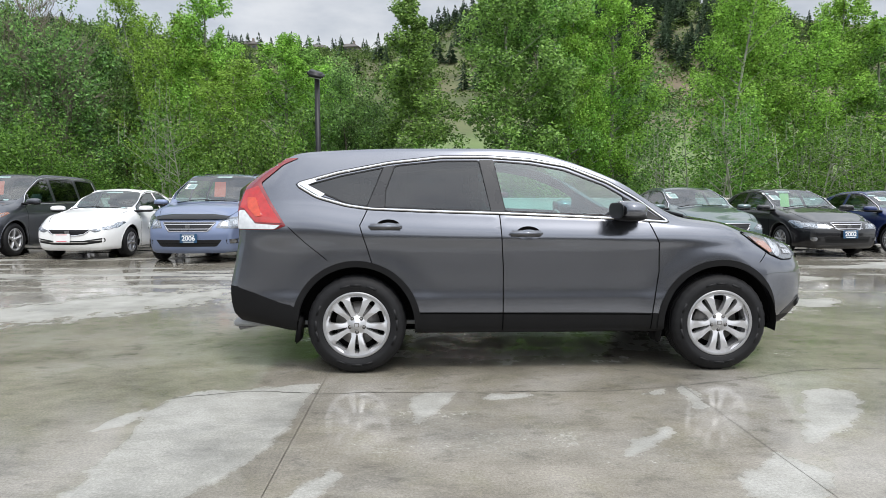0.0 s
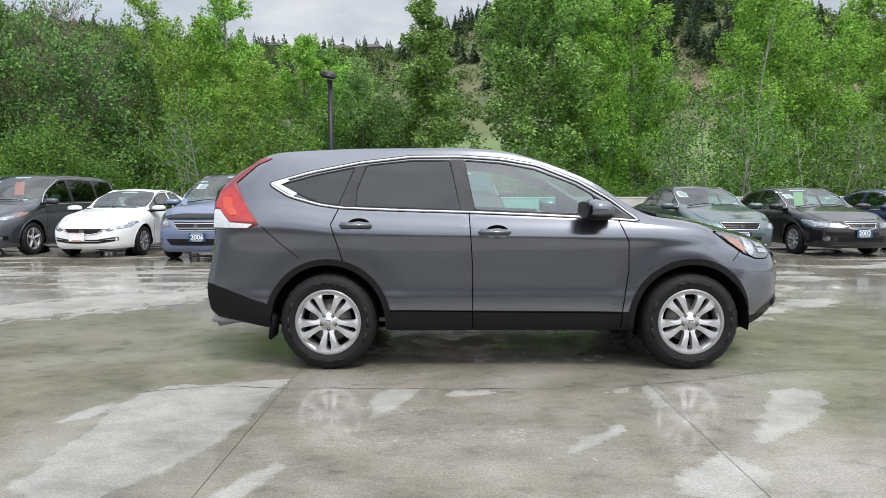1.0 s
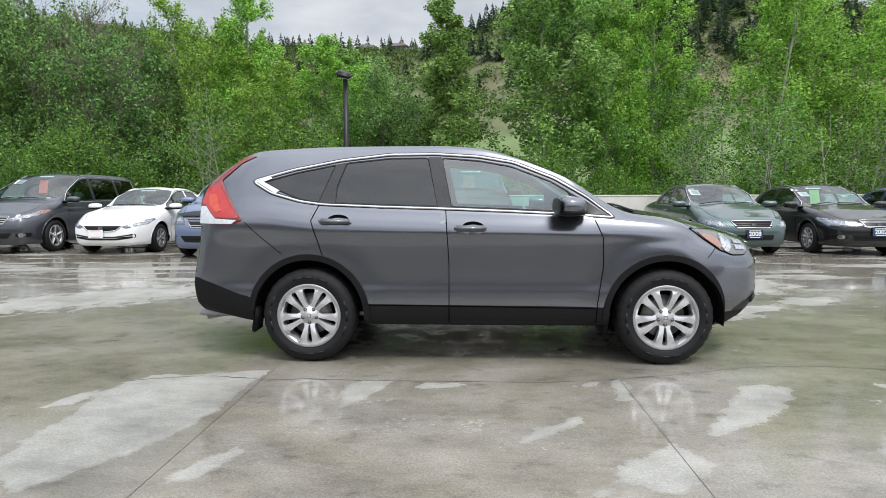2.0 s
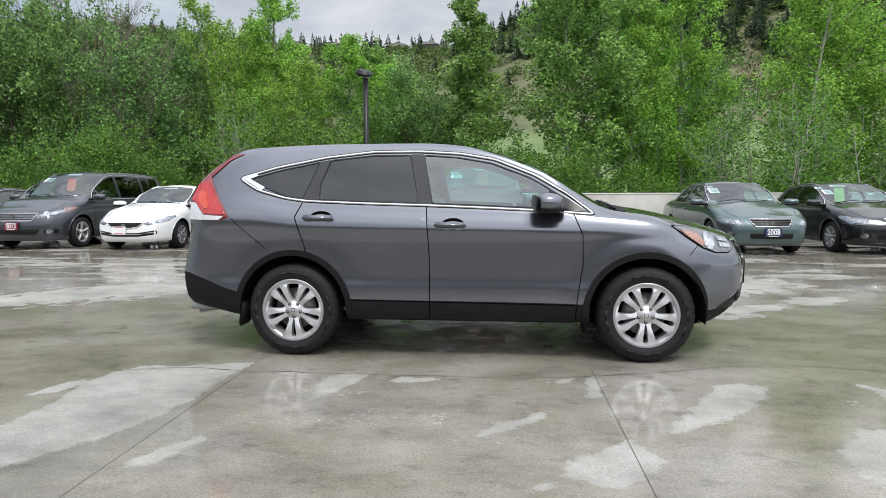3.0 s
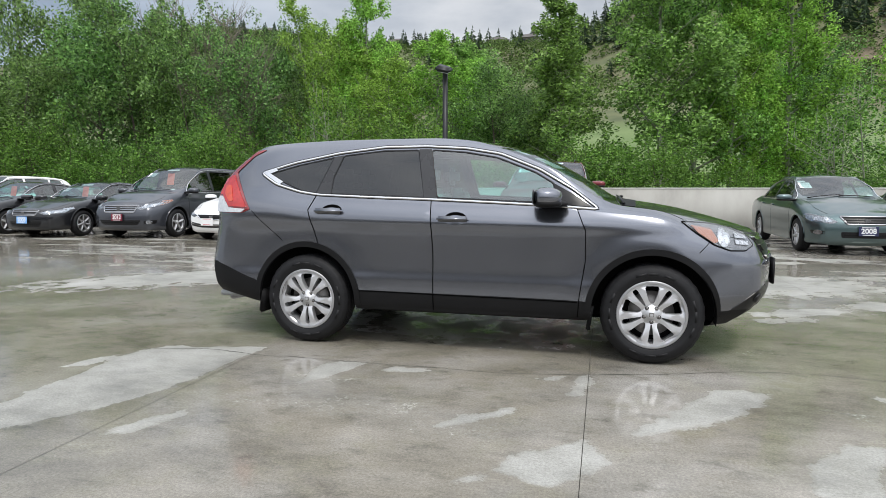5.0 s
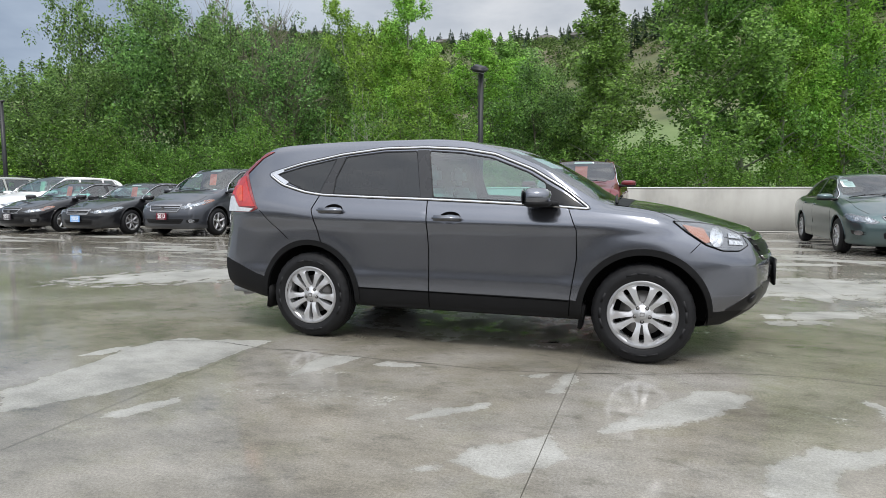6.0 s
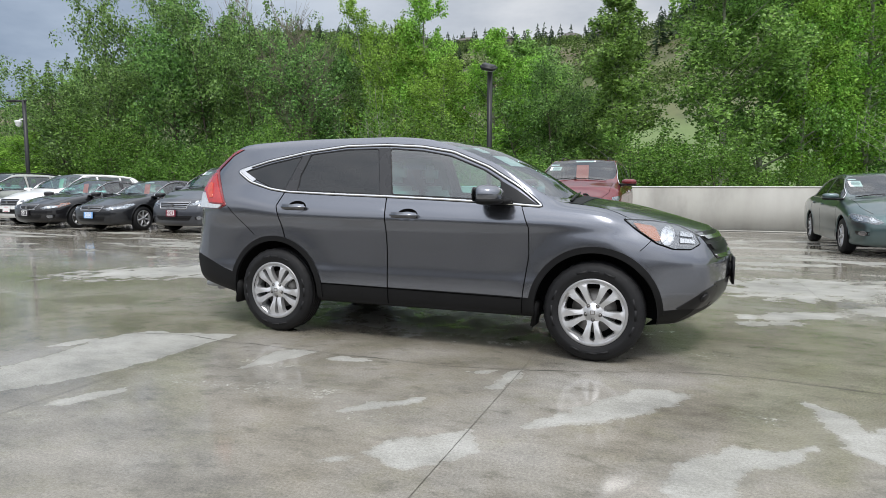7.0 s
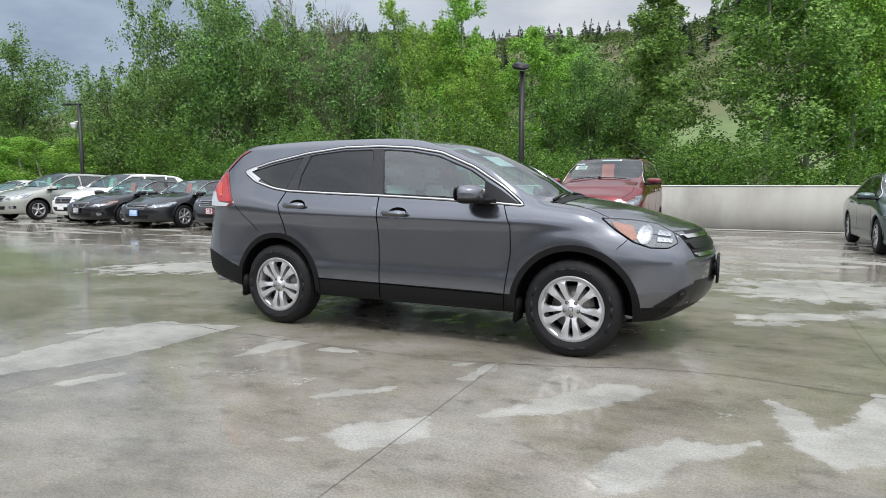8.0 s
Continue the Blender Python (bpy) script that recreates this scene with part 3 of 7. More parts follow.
        if len(grid):
            grid = grid[within(grid, edge)]
        if len(grid):
            grid = grid[np.min(np.hypot(edge[:, 0] - grid[:, :1], edge[:, 1] - grid[:, 1:]), 1) > step * 0.4]
        pts += [tuple(p) for p in grid]
        out = delaunay_2d_cdt([Vector(p) for p in pts], [(i, (i + 1) % n) for i in range(n)], [], 0, 1e-6)
        uv, tri = out[0], [f for f in out[2] if len(f) == 3]
        bm = bmesh.new()
        vs = []
        for p in uv:
            q, nn = self.hit(p[0], p[1], plane, sgn)
            lift = off
            if dome:
                lift += dome * min(1, np.min(np.hypot(edge[:, 0] - p[0], edge[:, 1] - p[1])) / (0.25 * min(hi - lo))) ** 0.5
            vs.append(bm.verts.new(q + nn * lift))
        mids = np.array([tuple((uv[f[0]] + uv[f[1]] + uv[f[2]]) / 3) for f in tri])
        for f, ok in zip(tri, within(mids, edge)):
            if ok:
                try:
                    bm.faces.new([vs[k] for k in f])
                except ValueError:
                    pass
        for v in vs:
            if not v.link_faces:
                bm.verts.remove(v)
        bmesh.ops.recalc_face_normals(bm, faces=bm.faces[:])
        want = {"side": Vector((0, sgn, 0)), "front": Vector((1, 0, 0)), "rear": Vector((-1, 0, 0)), "top": Vector((0, 0, 1))}[plane]
        if sum((f.normal.dot(want) * f.calc_area() for f in bm.faces)) < 0:
            bmesh.ops.reverse_faces(bm, faces=bm.faces[:])
        rim = [e for e in bm.edges if e.is_boundary]
        ex = bmesh.ops.extrude_edge_only(bm, edges=rim)["geom"]
        bmesh.ops.translate(bm, verts=[g for g in ex if isinstance(g, bmesh.types.BMVert)], vec=-want * thick)
        ob = part(name, bm, material, parent, label)
        sharp(ob)
        return ob

    def strip(self, name, path, plane, width, material, parent, off=0.003, sgn=1, closed=False, thick=0.006, label="", step=0.03):
        """A flat moulding along a path on the shell."""
        p = dense(path, step, closed)
        if plane == "uv":
            # a path in the shell's own coordinates
            f = lambda dx, dv: np.stack(self.at(p[:, 0] + dx, np.clip(p[:, 1] + dv, 0, 8)), -1) * (1, sgn, 1)
            q, nn = f(0, 0), np.cross(f(0.01, 0) - f(-0.01, 0), f(0, 0.02) - f(0, -0.02))
            hits = [(Vector(a), Vector(b).normalized() * (1 if np.dot(b, a - (a[0], 0, 0.48)) > 0 else -1)) for a, b in zip(q, nn)]
        else:
            hits = [self.hit(a, b, plane, sgn) for a, b in p]
        n = len(hits)
        bm = bmesh.new()
        rows = []
        for i, (q, nn) in enumerate(hits):
            a = hits[(i - 1) % n if closed else max(i - 1, 0)][0]
            b = hits[(i + 1) % n if closed else min(i + 1, n - 1)][0]
            d = (b - a).normalized()
            side = nn.cross(d).normalized() * width / 2
            up = nn * off
            dn = nn * (off - thick)
            rows.append([bm.verts.new(q + k) for k in (dn - side, up - side * 0.92, up + side * 0.92, dn + side)])
        for i in range(n if closed else n - 1):
            a, b = rows[i], rows[(i + 1) % n]
            for k in range(3):
                bm.faces.new((a[k], a[k + 1], b[k + 1], b[k]))
        bmesh.ops.recalc_face_normals(bm, faces=bm.faces[:])
        return part(name, bm, material, parent, label)


def welded(name, verts, faces, material, parent, label=""):
    bm = bmesh.new()
    vs = [bm.verts.new(p) for p in verts]
    for f in faces:
        bm.faces.new([vs[k] for k in f])
    bmesh.ops.remove_doubles(bm, verts=bm.verts[:], dist=2e-4)
    bmesh.ops.dissolve_degenerate(bm, edges=bm.edges[:], dist=1e-5)
    loose = [v for v in bm.verts if not v.link_faces]
    bmesh.ops.delete(bm, geom=loose, context="VERTS")
    return part(name, bm, material, parent, label)


def shell_parts(b, res, mats, parent, paint, split=None):
    # nose and tail are one sheet with the body, but for the black lower bumpers
    v, f = res["body"][0]
    v, f = list(v), [tuple(g) for g in f]
    for cv, cf in b.caps:
        up = [split is None or cv[list(g)].mean(0)[2] >= float(split(cv[list(g)].mean(0)[0])) for g in cf]
        for s in (1, -1):
            k = len(v)
            v += list(cv * (1, s, 1))
            f += [tuple(q + k for q in (g if s == 1 else g[::-1])) for g, u in zip(cf, up) if u]
        if split:
            vv = np.concatenate([cv, cv * (1, -1, 1)])
            low = [g for g, u in zip(cf, up) if not u]
            welded("lower_bumper", vv, low + [tuple(q + len(cv) for q in g[::-1]) for g in low], M["black_plastic"], parent)
    res["body"] = [(v, f)]
    for name, sides in res.items():
        if name == "hole":
            continue
        for v, f in sides:
            welded(name, v, f, mats.get(name, paint), parent)


def sharp(ob, angle=38):
    ob.data.set_sharp_from_angle(angle=radians(angle))


def pierced_disc(bm, rim_r, h):
    """A wheel face with five wide teardrop openings and five narrow slots between them."""
    k = rim_r / 0.231
    holes = []
    wide_open = [(0.076, 0.007), (0.095, 0.021), (0.14, 0.035), (0.184, 0.047), (0.199, 0.041)]
    slot = [(0.072, 0.005), (0.10, 0.0095), (0.15, 0.0155), (0.19, 0.019), (0.206, 0.012)]
    for j in range(5):
        for shape, a in ((wide_open, math.pi / 2 + 2 * math.pi * j / 5), (slot, math.pi / 2 + 2 * math.pi * (j + 0.5) / 5)):
            out = [(r, w) for r, w in shape] + [(r, -w) for r, w in shape[::-1]]
            holes.append(dense([(k * (r * math.cos(a) - w * math.sin(a)), k * (r * math.sin(a) + w * math.cos(a))) for r, w in out], 0.012))
    rim_ring = dense(circle(0, 0, rim_r - 0.004, n=80), 0.05)
    pts, edges = [], []
    for loop in [rim_ring, *holes]:
        s, m = len(pts), len(loop)
        pts += [tuple(p) for p in loop]
        edges += [(s + i, s + (i + 1) % m) for i in range(m)]
    # creases: from the slot's inner end out to the shoulder of the opening
    for j in range(10):
        a = math.pi / 2 + math.pi * j / 5
        for r in np.linspace(0.03, rim_r - 0.012, 12):
            for q in (0.35, 0.5, 0.65):
                p = (r * math.cos(a + q * math.pi / 5), r * math.sin(a + q * math.pi / 5))
                if not any(within(np.array([p]), o)[0] for o in holes):
                    pts.append(p)
    res = delaunay_2d_cdt([Vector(p) for p in pts], edges, [], 0, 1e-6)
    uv = np.array([tuple(p) for p in res[0]])
    tri = np.array([f for f in res[2] if len(f) == 3])
    mid = uv[tri].mean(1)
    keep = np.hypot(mid[:, 0], mid[:, 1]) < rim_r
    for o in holes:
        keep &= ~within(mid, o)
    r = np.hypot(uv[:, 0], uv[:, 1]) / k
    ang = np.arctan2(uv[:, 1], uv[:, 0])
    ph = np.abs(((ang - math.pi / 2) / (2 * math.pi / 5) + 0.5) % 1 - 0.5) * 2
    ridge = 0.80 - 0.42 * np.clip((r - 0.09) / 0.08, 0, 1) + 0.25 * np.clip((r - 0.17) / 0.04, 0, 1)
    y = h - 0.030 + 0.020 * np.sin(np.clip((r - 0.045) / 0.16, 0, 1) * 2.3) + 0.004 * np.clip((r - 0.2) / 0.03, 0, 1)
    y = y - np.abs(ph - ridge) * (2 * math.pi / 10) * r * np.where(ph < ridge, 0.30, 0.12)
    vs = [bm.verts.new((p[0], q, p[1])) for p, q in zip(uv, y)]
    for f in tri[keep]:
        bm.faces.new([vs[i] for i in f])
    bmesh.ops.delete(bm, geom=[v for v in bm.verts if not v.link_faces], context="VERTS")
    rim = [e for e in bm.edges if e.is_boundary]
    ex = bmesh.ops.extrude_edge_only(bm, edges=rim)["geom"]
    for g in ex:
        if isinstance(g, bmesh.types.BMVert):
            g.co = Vector((g.co.x * 0.985, g.co.y - 0.045, g.co.z * 0.985))


WHEELS = {}


def wheel(parent, at, side, R, rim_r, width, spokes, alloy, twin=False, steel=True):
    """A tyre on an alloy rim, its outer face towards y = side."""
    w = new("wheel")
    w.parent = parent
    w.matrix_basis = Matrix.Translation(at) @ (Matrix() if side > 0 else Matrix.Rotation(math.pi, 4, "Z"))
    key = (R, rim_r, width, spokes, alloy.name, twin)
    if key in WHEELS:
        for o in WHEELS[key].children:
            c = new(o.name.split(".")[0], o.data)
            c.parent = w
        return w
    WHEELS[key] = w
    h = width / 2
    prof = [(rim_r - 0.01, -h + 0.03), (rim_r + 0.015, -h + 0.008), (R - 0.055, -h - 0.004), (R - 0.02, -h + 0.015), (R - 0.004, -h + 0.04)]
    for k in range(4):
        y = -h + 0.05 + k * (width - 0.1) / 4
        s = (width - 0.1) / 4
        prof += [(R, y), (R, y + s * 0.82), (R - 0.008, y + s * 0.85), (R - 0.008, y + s * 0.97)]
    prof += [(R, h - 0.045), (R - 0.006, h - 0.03), (R - 0.022, h - 0.012), (R - 0.028, h - 0.006), (R - 0.06, h + 0.004), (R - 0.075, h + 0.006),
             (R - 0.08, h + 0.004), (rim_r + 0.025, h), (rim_r + 0.012, h - 0.006), (rim_r - 0.004, h - 0.02), (rim_r - 0.01, h - 0.03)]
    tb = lathe(prof, 120 if twin else 64)
    for v in tb.verts:
        # shoulder blocks of the tread and two raised rings of marking on the flank
        q = math.hypot(v.co.x, v.co.z)
        if twin and q > R - 0.03:
            k = int((math.atan2(v.co.z, v.co.x) + math.pi) / (2 * math.pi) * 60 + 0.25) % 2
            s = (q - 0.0028 * k) / q
            v.co.x, v.co.z = v.co.x * s, v.co.z * s
    part("tyre", tb, M["rubber"], w)
    if twin:
        for k in range(16):
            a = k * math.pi / 8 + (0.12 if k % 4 == 3 else 0)
            if k % 4 == 2:
                continue
            mk = box_bm((0.075, 0.003, 0.018), (0, 0, 0), 0.001)
            bmesh.ops.transform(mk, matrix=Matrix.Rotation(-a, 4, "Y") @ Matrix.Translation((0, h + 0.0045, R - 0.066)), verts=mk.verts[:])
            part("sidewall_marking", mk, M["rubber_print"], w)
    barrel = [(rim_r - 0.012, h - 0.008), (rim_r + 0.004, h - 0.002), (rim_r + 0.010, h - 0.010), (rim_r + 0.002, h - 0.022), (rim_r - 0.016, h - 0.028),
              (rim_r - 0.026, h - 0.05), (rim_r - 0.035, -h + 0.05)]
    part("rim", lathe(barrel, 64), M["alloy_dull"], w)
    bm = bmesh.new()

    def blade(a0, a1, wi, wo, r0, r1, side_of=0.0):
        """One spoke: a ridge with sloped flanks."""
        rows = []
        for j in range(6):
            t = j / 5
            r, a = r0 + (r1 - r0) * t, a0 + (a1 - a0) * t
            hw = wi + (wo - wi) * t ** (0.95 if side_of else 1.3)
            y = h - 0.030 + 0.018 * math.sin(t * math.pi * 0.75) + 0.004 * t
            c, s = math.cos(a), math.sin(a)
            rows.append([bm.verts.new((r * c - q * s, y + dy, r * s + q * c)) for q, dy in ((-hw, -0.04), (-hw * 0.93, -0.010), (hw * side_of * 0.35, 0.006), (hw * 0.93, -0.010), (hw, -0.04))])
        for p, q in zip(rows, rows[1:]):
            for k in range(4):
                bm.faces.new((p[k], p[k + 1], q[k + 1], q[k]))
    for k in range(0 if twin else spokes):
        a = math.pi / 2 + 2 * math.pi * k / spokes
        blade(a, a, 0.022, 0.026, 0.045, rim_r - 0.012)
    if twin:
        pierced_disc(bm, rim_r, h)
    bmesh.ops.recalc_face_normals(bm, faces=bm.faces[:])
    ob = part("spokes", bm, alloy, w)
    sharp(ob, 14)
    part("hub", lathe([(0.0, h - 0.012), (0.028, h - 0.012), (0.031, h - 0.016), (0.034, h - 0.022), (0.062, h - 0.026), (0.07, h - 0.035), (0.072, h - 0.06)], 40), alloy, w)
    part("badge", box_bm((0.032, 0.004, 0.030), (0, h - 0.011, 0), 0.001), M["steel"], w, smooth=False)
    part("badge_face", box_bm((0.022, 0.003, 0.020), (0, h - 0.0085, 0), 0.001), alloy, w, smooth=False)
    for k in range(5):
        a = math.pi / 2 + 2 * math.pi * (k + 0.5) / 5
        b2 = lathe([(0, h - 0.018), (0.008, h - 0.018), (0.0095, h - 0.022), (0.0095, h - 0.034), (0.015, h - 0.0325), (0.0155, h - 0.04)], 12)
        bmesh.ops.translate(b2, verts=b2.verts[:], vec=(0.0525 * math.cos(a), 0, 0.0525 * math.sin(a)))
        part("lug_nut", b2, M["steel"], w)
        # raised dark disc for the shade in the nut's hole, which isn't sunk
        b3 = lathe([(0, h - 0.0235), (0.0135, h - 0.0235), (0.0145, h - 0.03)], 14)
        bmesh.ops.translate(b3, verts=b3.verts[:], vec=(0.0525 * math.cos(a), 0, 0.0525 * math.sin(a)))
        part("lug_pocket", b3, M["satin_black"], w)
    part("brake_disc", lathe([(0.02, h - 0.09), (rim_r * 0.68, h - 0.09), (rim_r * 0.68, h - 0.11), (0.02, h - 0.11)], 40), M["steel"], w)
    part("wheel_backing", lathe([(0.01, h - 0.125), (rim_r - 0.03, h - 0.125), (rim_r - 0.03, h - 0.135), (0.01, h - 0.135)], 32), M["dark"], w)
    return w


def liner(parent, x, z, r, y_out, depth, mat):
    """The inside of a wheel arch."""
    for sgn in (1, -1):
        bm = bmesh.new()
        rings = []
        for k in range(25):
            a = radians(-9) + radians(198) * k / 24
            rings.append([bm.verts.new((x + q * math.cos(a), sgn * y, z + q * math.sin(a))) for q, y in ((r, y_out), (r + 0.01, y_out - depth), (0.05, y_out - depth))])
        for a, b in zip(rings, rings[1:]):
            for i in range(2):
                bm.faces.new((a[i], a[i + 1], b[i + 1], b[i]))
        part("wheel_well", bm, mat, parent)


def circle(x, z, r, a0=0, a1=360, n=40):
    return [(x + r * math.cos(radians(a0 + (a1 - a0) * k / n)), z + r * math.sin(radians(a0 + (a1 - a0) * k / n))) for k in range(n + (a1 - a0 < 360))]


def car_seat(parent, x, y, mat, z=0.45, h=0.66, lean=0.28):
    bm = box_bm((0.5, 0.48, 0.16), (0, 0, 0), 0.05)
    c = part("seat_cushion", bm, mat, parent)
    c.matrix_basis = pose(x, y, z)
    bm = box_bm((0.15, 0.47, h), (0, 0, h / 2), 0.06)
    bmesh.ops.transform(bm, matrix=Matrix.Rotation(-lean, 4, "Y"), verts=bm.verts[:])
    c = part("seat_back", bm, mat, parent)
    c.matrix_basis = pose(x - 0.24, y, z + 0.04)
    bm = box_bm((0.10, 0.27, 0.17), (0, 0, 0), 0.045)
    c = part("head_restraint", bm, mat, parent)
    c.matrix_basis = pose(x - 0.24 - math.sin(lean) * (h + 0.12), y, z + 0.04 + math.cos(lean) * (h + 0.12))


def cabin(parent, x_dash, z_belt, y_half, mats, rear_x=None, front_x=1.3, seat_z=0.45, wheel_side=1):
    dark, seat = mats
    bm = box_bm((0.36, y_half * 1.9, 0.22), (x_dash, 0, z_belt - 0.12), 0.06)
    part("dashboard", bm, dark, parent)
    part("cabin_floor", box_bm((2.9, y_half * 1.8, 0.05), (x_dash - 1.6, 0, 0.33), 0.01), dark, parent)
    for y in (0.37, -0.37):
        car_seat(parent, front_x, y, seat, seat_z)
    if rear_x is not None:
        for y in (0.42, 0.0, -0.42):
            car_seat(parent, rear_x, y, seat, seat_z + 0.02, 0.62)
    ring = [Vector((0, 0.185 * math.cos(a), 0.185 * math.sin(a))) for a in (2 * math.pi * k / 24 for k in range(25))]
    st = part("steering_wheel", tube(ring, 0.014, 6, False), dark, parent)
    st.matrix_basis = pose(x_dash - 0.36, 0.37 * wheel_side, z_belt - 0.08, 0, -25, 0)


def egg(size, power=2.8, rings=14, sides=22, flat_back=True):
    """A rounded housing, flat towards -x."""
    bm = bmesh.new()
    rows = []

    def p(c, e):
        return math.copysign(abs(c) ** (2 / e), c)
    for i in range(rings + 1):
        a = math.pi * i / rings
        row = []
        for k in range(sides):
            t = 2 * math.pi * k / sides
            x, y, z = p(math.cos(a), 2.2), p(math.sin(a), power) * p(math.cos(t), power), p(math.sin(a), power) * p(math.sin(t), power)
            if flat_back and x < 0:
                x *= 0.55
            row.append(bm.verts.new((x * size[0], y * size[1], z * size[2])))
        rows.append(row)
    for r, q in zip(rows, rows[1:]):
        for k in range(sides):
            bm.faces.new((r[k], r[(k + 1) % sides], q[(k + 1) % sides], q[k]))
    bmesh.ops.remove_doubles(bm, verts=bm.verts[:], dist=1e-5)
    bmesh.ops.recalc_face_normals(bm, faces=bm.faces[:])
    return bm


def door_mirror(parent, x, y, z, sgn, shell, glassy):
    mi = part("door_mirror", egg((0.128, 0.15, 0.068)), shell, parent)
    mi.matrix_basis = pose(x + 0.0, y + sgn * 0.135, z + 0.058, 0, 0, -6 * sgn)
    part("mirror_skirt", egg((0.125, 0.146, 0.03)), M["black_plastic"], mi).matrix_basis = pose(0.002, 0, -0.044)
    part("mirror_glass", egg((0.012, 0.125, 0.054), 3.2, 8, 20), M["satin_black"], mi).matrix_basis = pose(-0.072, 0, 0)
    part("mirror_arm", egg((0.10, 0.11, 0.026), 2.6, 8, 12, False), M["black_plastic"], mi).matrix_basis = pose(0.075, -sgn * 0.12, -0.05)


def sign_plate(parent, at, turn, material, text, bars=True, size=(0.32, 0.17), print_mat=None):
    pl = part("year_plate", box_bm((0.008, size[0], size[1]), (0, 0, 0), 0.002), material, parent, smooth=False)
    pl.matrix_basis = Matrix.Translation(at) @ turn
    pm = print_mat or M["sign_white"]
    if text:
        lettering(text, 0.125, pm, pl, Matrix.Translation((0.005, 0, 0.0)) @ pose(0, 0, 0, 90, 0, 90))
    if bars:
        part("small_print", box_bm((0.002, size[0] * 0.7, 0.012), (0.0055, 0, size[1] * 0.39)), pm, pl, smooth=False)
        part("small_print", box_bm((0.002, size[0] * 0.62, 0.012), (0.0055, 0, -size[1] * 0.39)), pm, pl, smooth=False)
    return pl

# ---------------------------------------------------------------- ground and wall
def field(x, y):
    """Smooth noise for the wet and dry areas."""
    return noise.fractal(Vector((x * 0.55, y * 1.1, 3.1)), 0.9, 2.1, 4)


# broad dry patches farther off: centre x, y, half length, half width, turn in degrees, strength
DRY = [(-3.3, 2.9, 1.9, 0.75, 40, 0.85), (3.94, 1.86, 0.4, 0.14, 20, 0.7), (4.6, 4.2, 1.1, 0.9, 25, 0.85), (4.2, 2.3, 0.6, 0.2, 30, 0.8), (5.2, 2.9, 0.5, 0.25, 30, 0.85),
       (4.65, 6.8, 0.9, 0.3, 5, 0.8), (1.3, 0.95, 1.8, 0.75, 0, 0.62), (3.0, -2.3, 0.3, 0.1, 25, 0.6)]
PATCHES = []


def dry_patch(*outline):
    """A small dried patch with a ragged edge."""
    a = np.array(outline, float)
    PATCHES.append((a, a.min(0) - 0.2, a.max(0) + 0.2))


dry_patch((0.40, -0.50), (0.55, -0.45), (0.70, -0.45), (0.66, -0.60), (0.52, -0.88), (0.45, -1.02), (0.42, -0.75))
dry_patch((0.86, -0.58), (0.92, -0.51), (1.14, -0.47), (1.17, -0.54), (1.0, -0.60))
dry_patch((1.87, -0.54), (1.95, -0.46), (2.03, -0.45), (2.0, -0.53))
dry_patch((1.47, -1.47), (1.55, -1.33), (1.79, -1.14), (1.78, -1.23), (1.60, -1.40))
dry_patch((2.47, -1.33), (2.65, -0.95), (2.93, -0.57), (3.1, -0.47), (3.24, -0.5), (3.17, -0.68), (3.02, -0.92), (2.76, -1.16), (2.55, -1.3))
dry_patch((1.85, -1.90), (1.95, -1.68), (2.10, -1.57), (2.23, -1.45), (2.31, -1.72), (2.26, -1.83), (2.08, -1.99))
dry_patch((3.13, -1.80), (3.2, -1.52), (3.45, -1.22), (3.62, -1.24), (3.79, -1.1), (3.7, -1.28), (3.47, -1.53), (3.36, -1.86), (3.25, -1.9))
dry_patch((3.86, -0.38), (3.98, -0.47), (4.1, -0.78), (4.25, -0.6), (4.45, -0.02), (4.62, -0.05), (4.5, -0.6), (4.35, -1.05), (4.13, -1.28), (3.98, -1.1), (3.91, -0.8))
dry_patch((-1.03, -1.85), (-1.08, -1.3), (-1.14, -0.68), (-1.0, -0.4), (-0.6, -0.34), (-0.24, -0.25), (-0.3, -1.3), (-0.52, -1.85), (-0.72, -2.1))
dry_patch((-0.14, -2.03), (-0.07, -1.78), (0.06, -1.60), (0.10, -1.66), (-0.01, -1.95))
dry_patch((-1.31, -1.06), (-1.28, -0.9), (-1.17, -0.71), (-1.13, -0.78), (-1.19, -1.0))
dry_patch((1.62, -2.09), (1.78, -1.95), (1.82, -2.0), (1.67, -2.12))
dry_patch((2.13, -0.80), (2.21, -0.80), (2.21, -0.35), (2.17, -0.40))


def edge_distance(x, y, a):
    """How far inside the outline the point lies."""
    b = np.roll(a, -1, 0)
    d = b - a
    t = np.clip(((x - a[:, 0]) * d[:, 0] + (y - a[:, 1]) * d[:, 1]) / (d * d).sum(1), 0, 1)
    m = float(np.min(np.hypot(a[:, 0] + t * d[:, 0] - x, a[:, 1] + t * d[:, 1] - y)))
    return m if inside(x, y, a) else -m


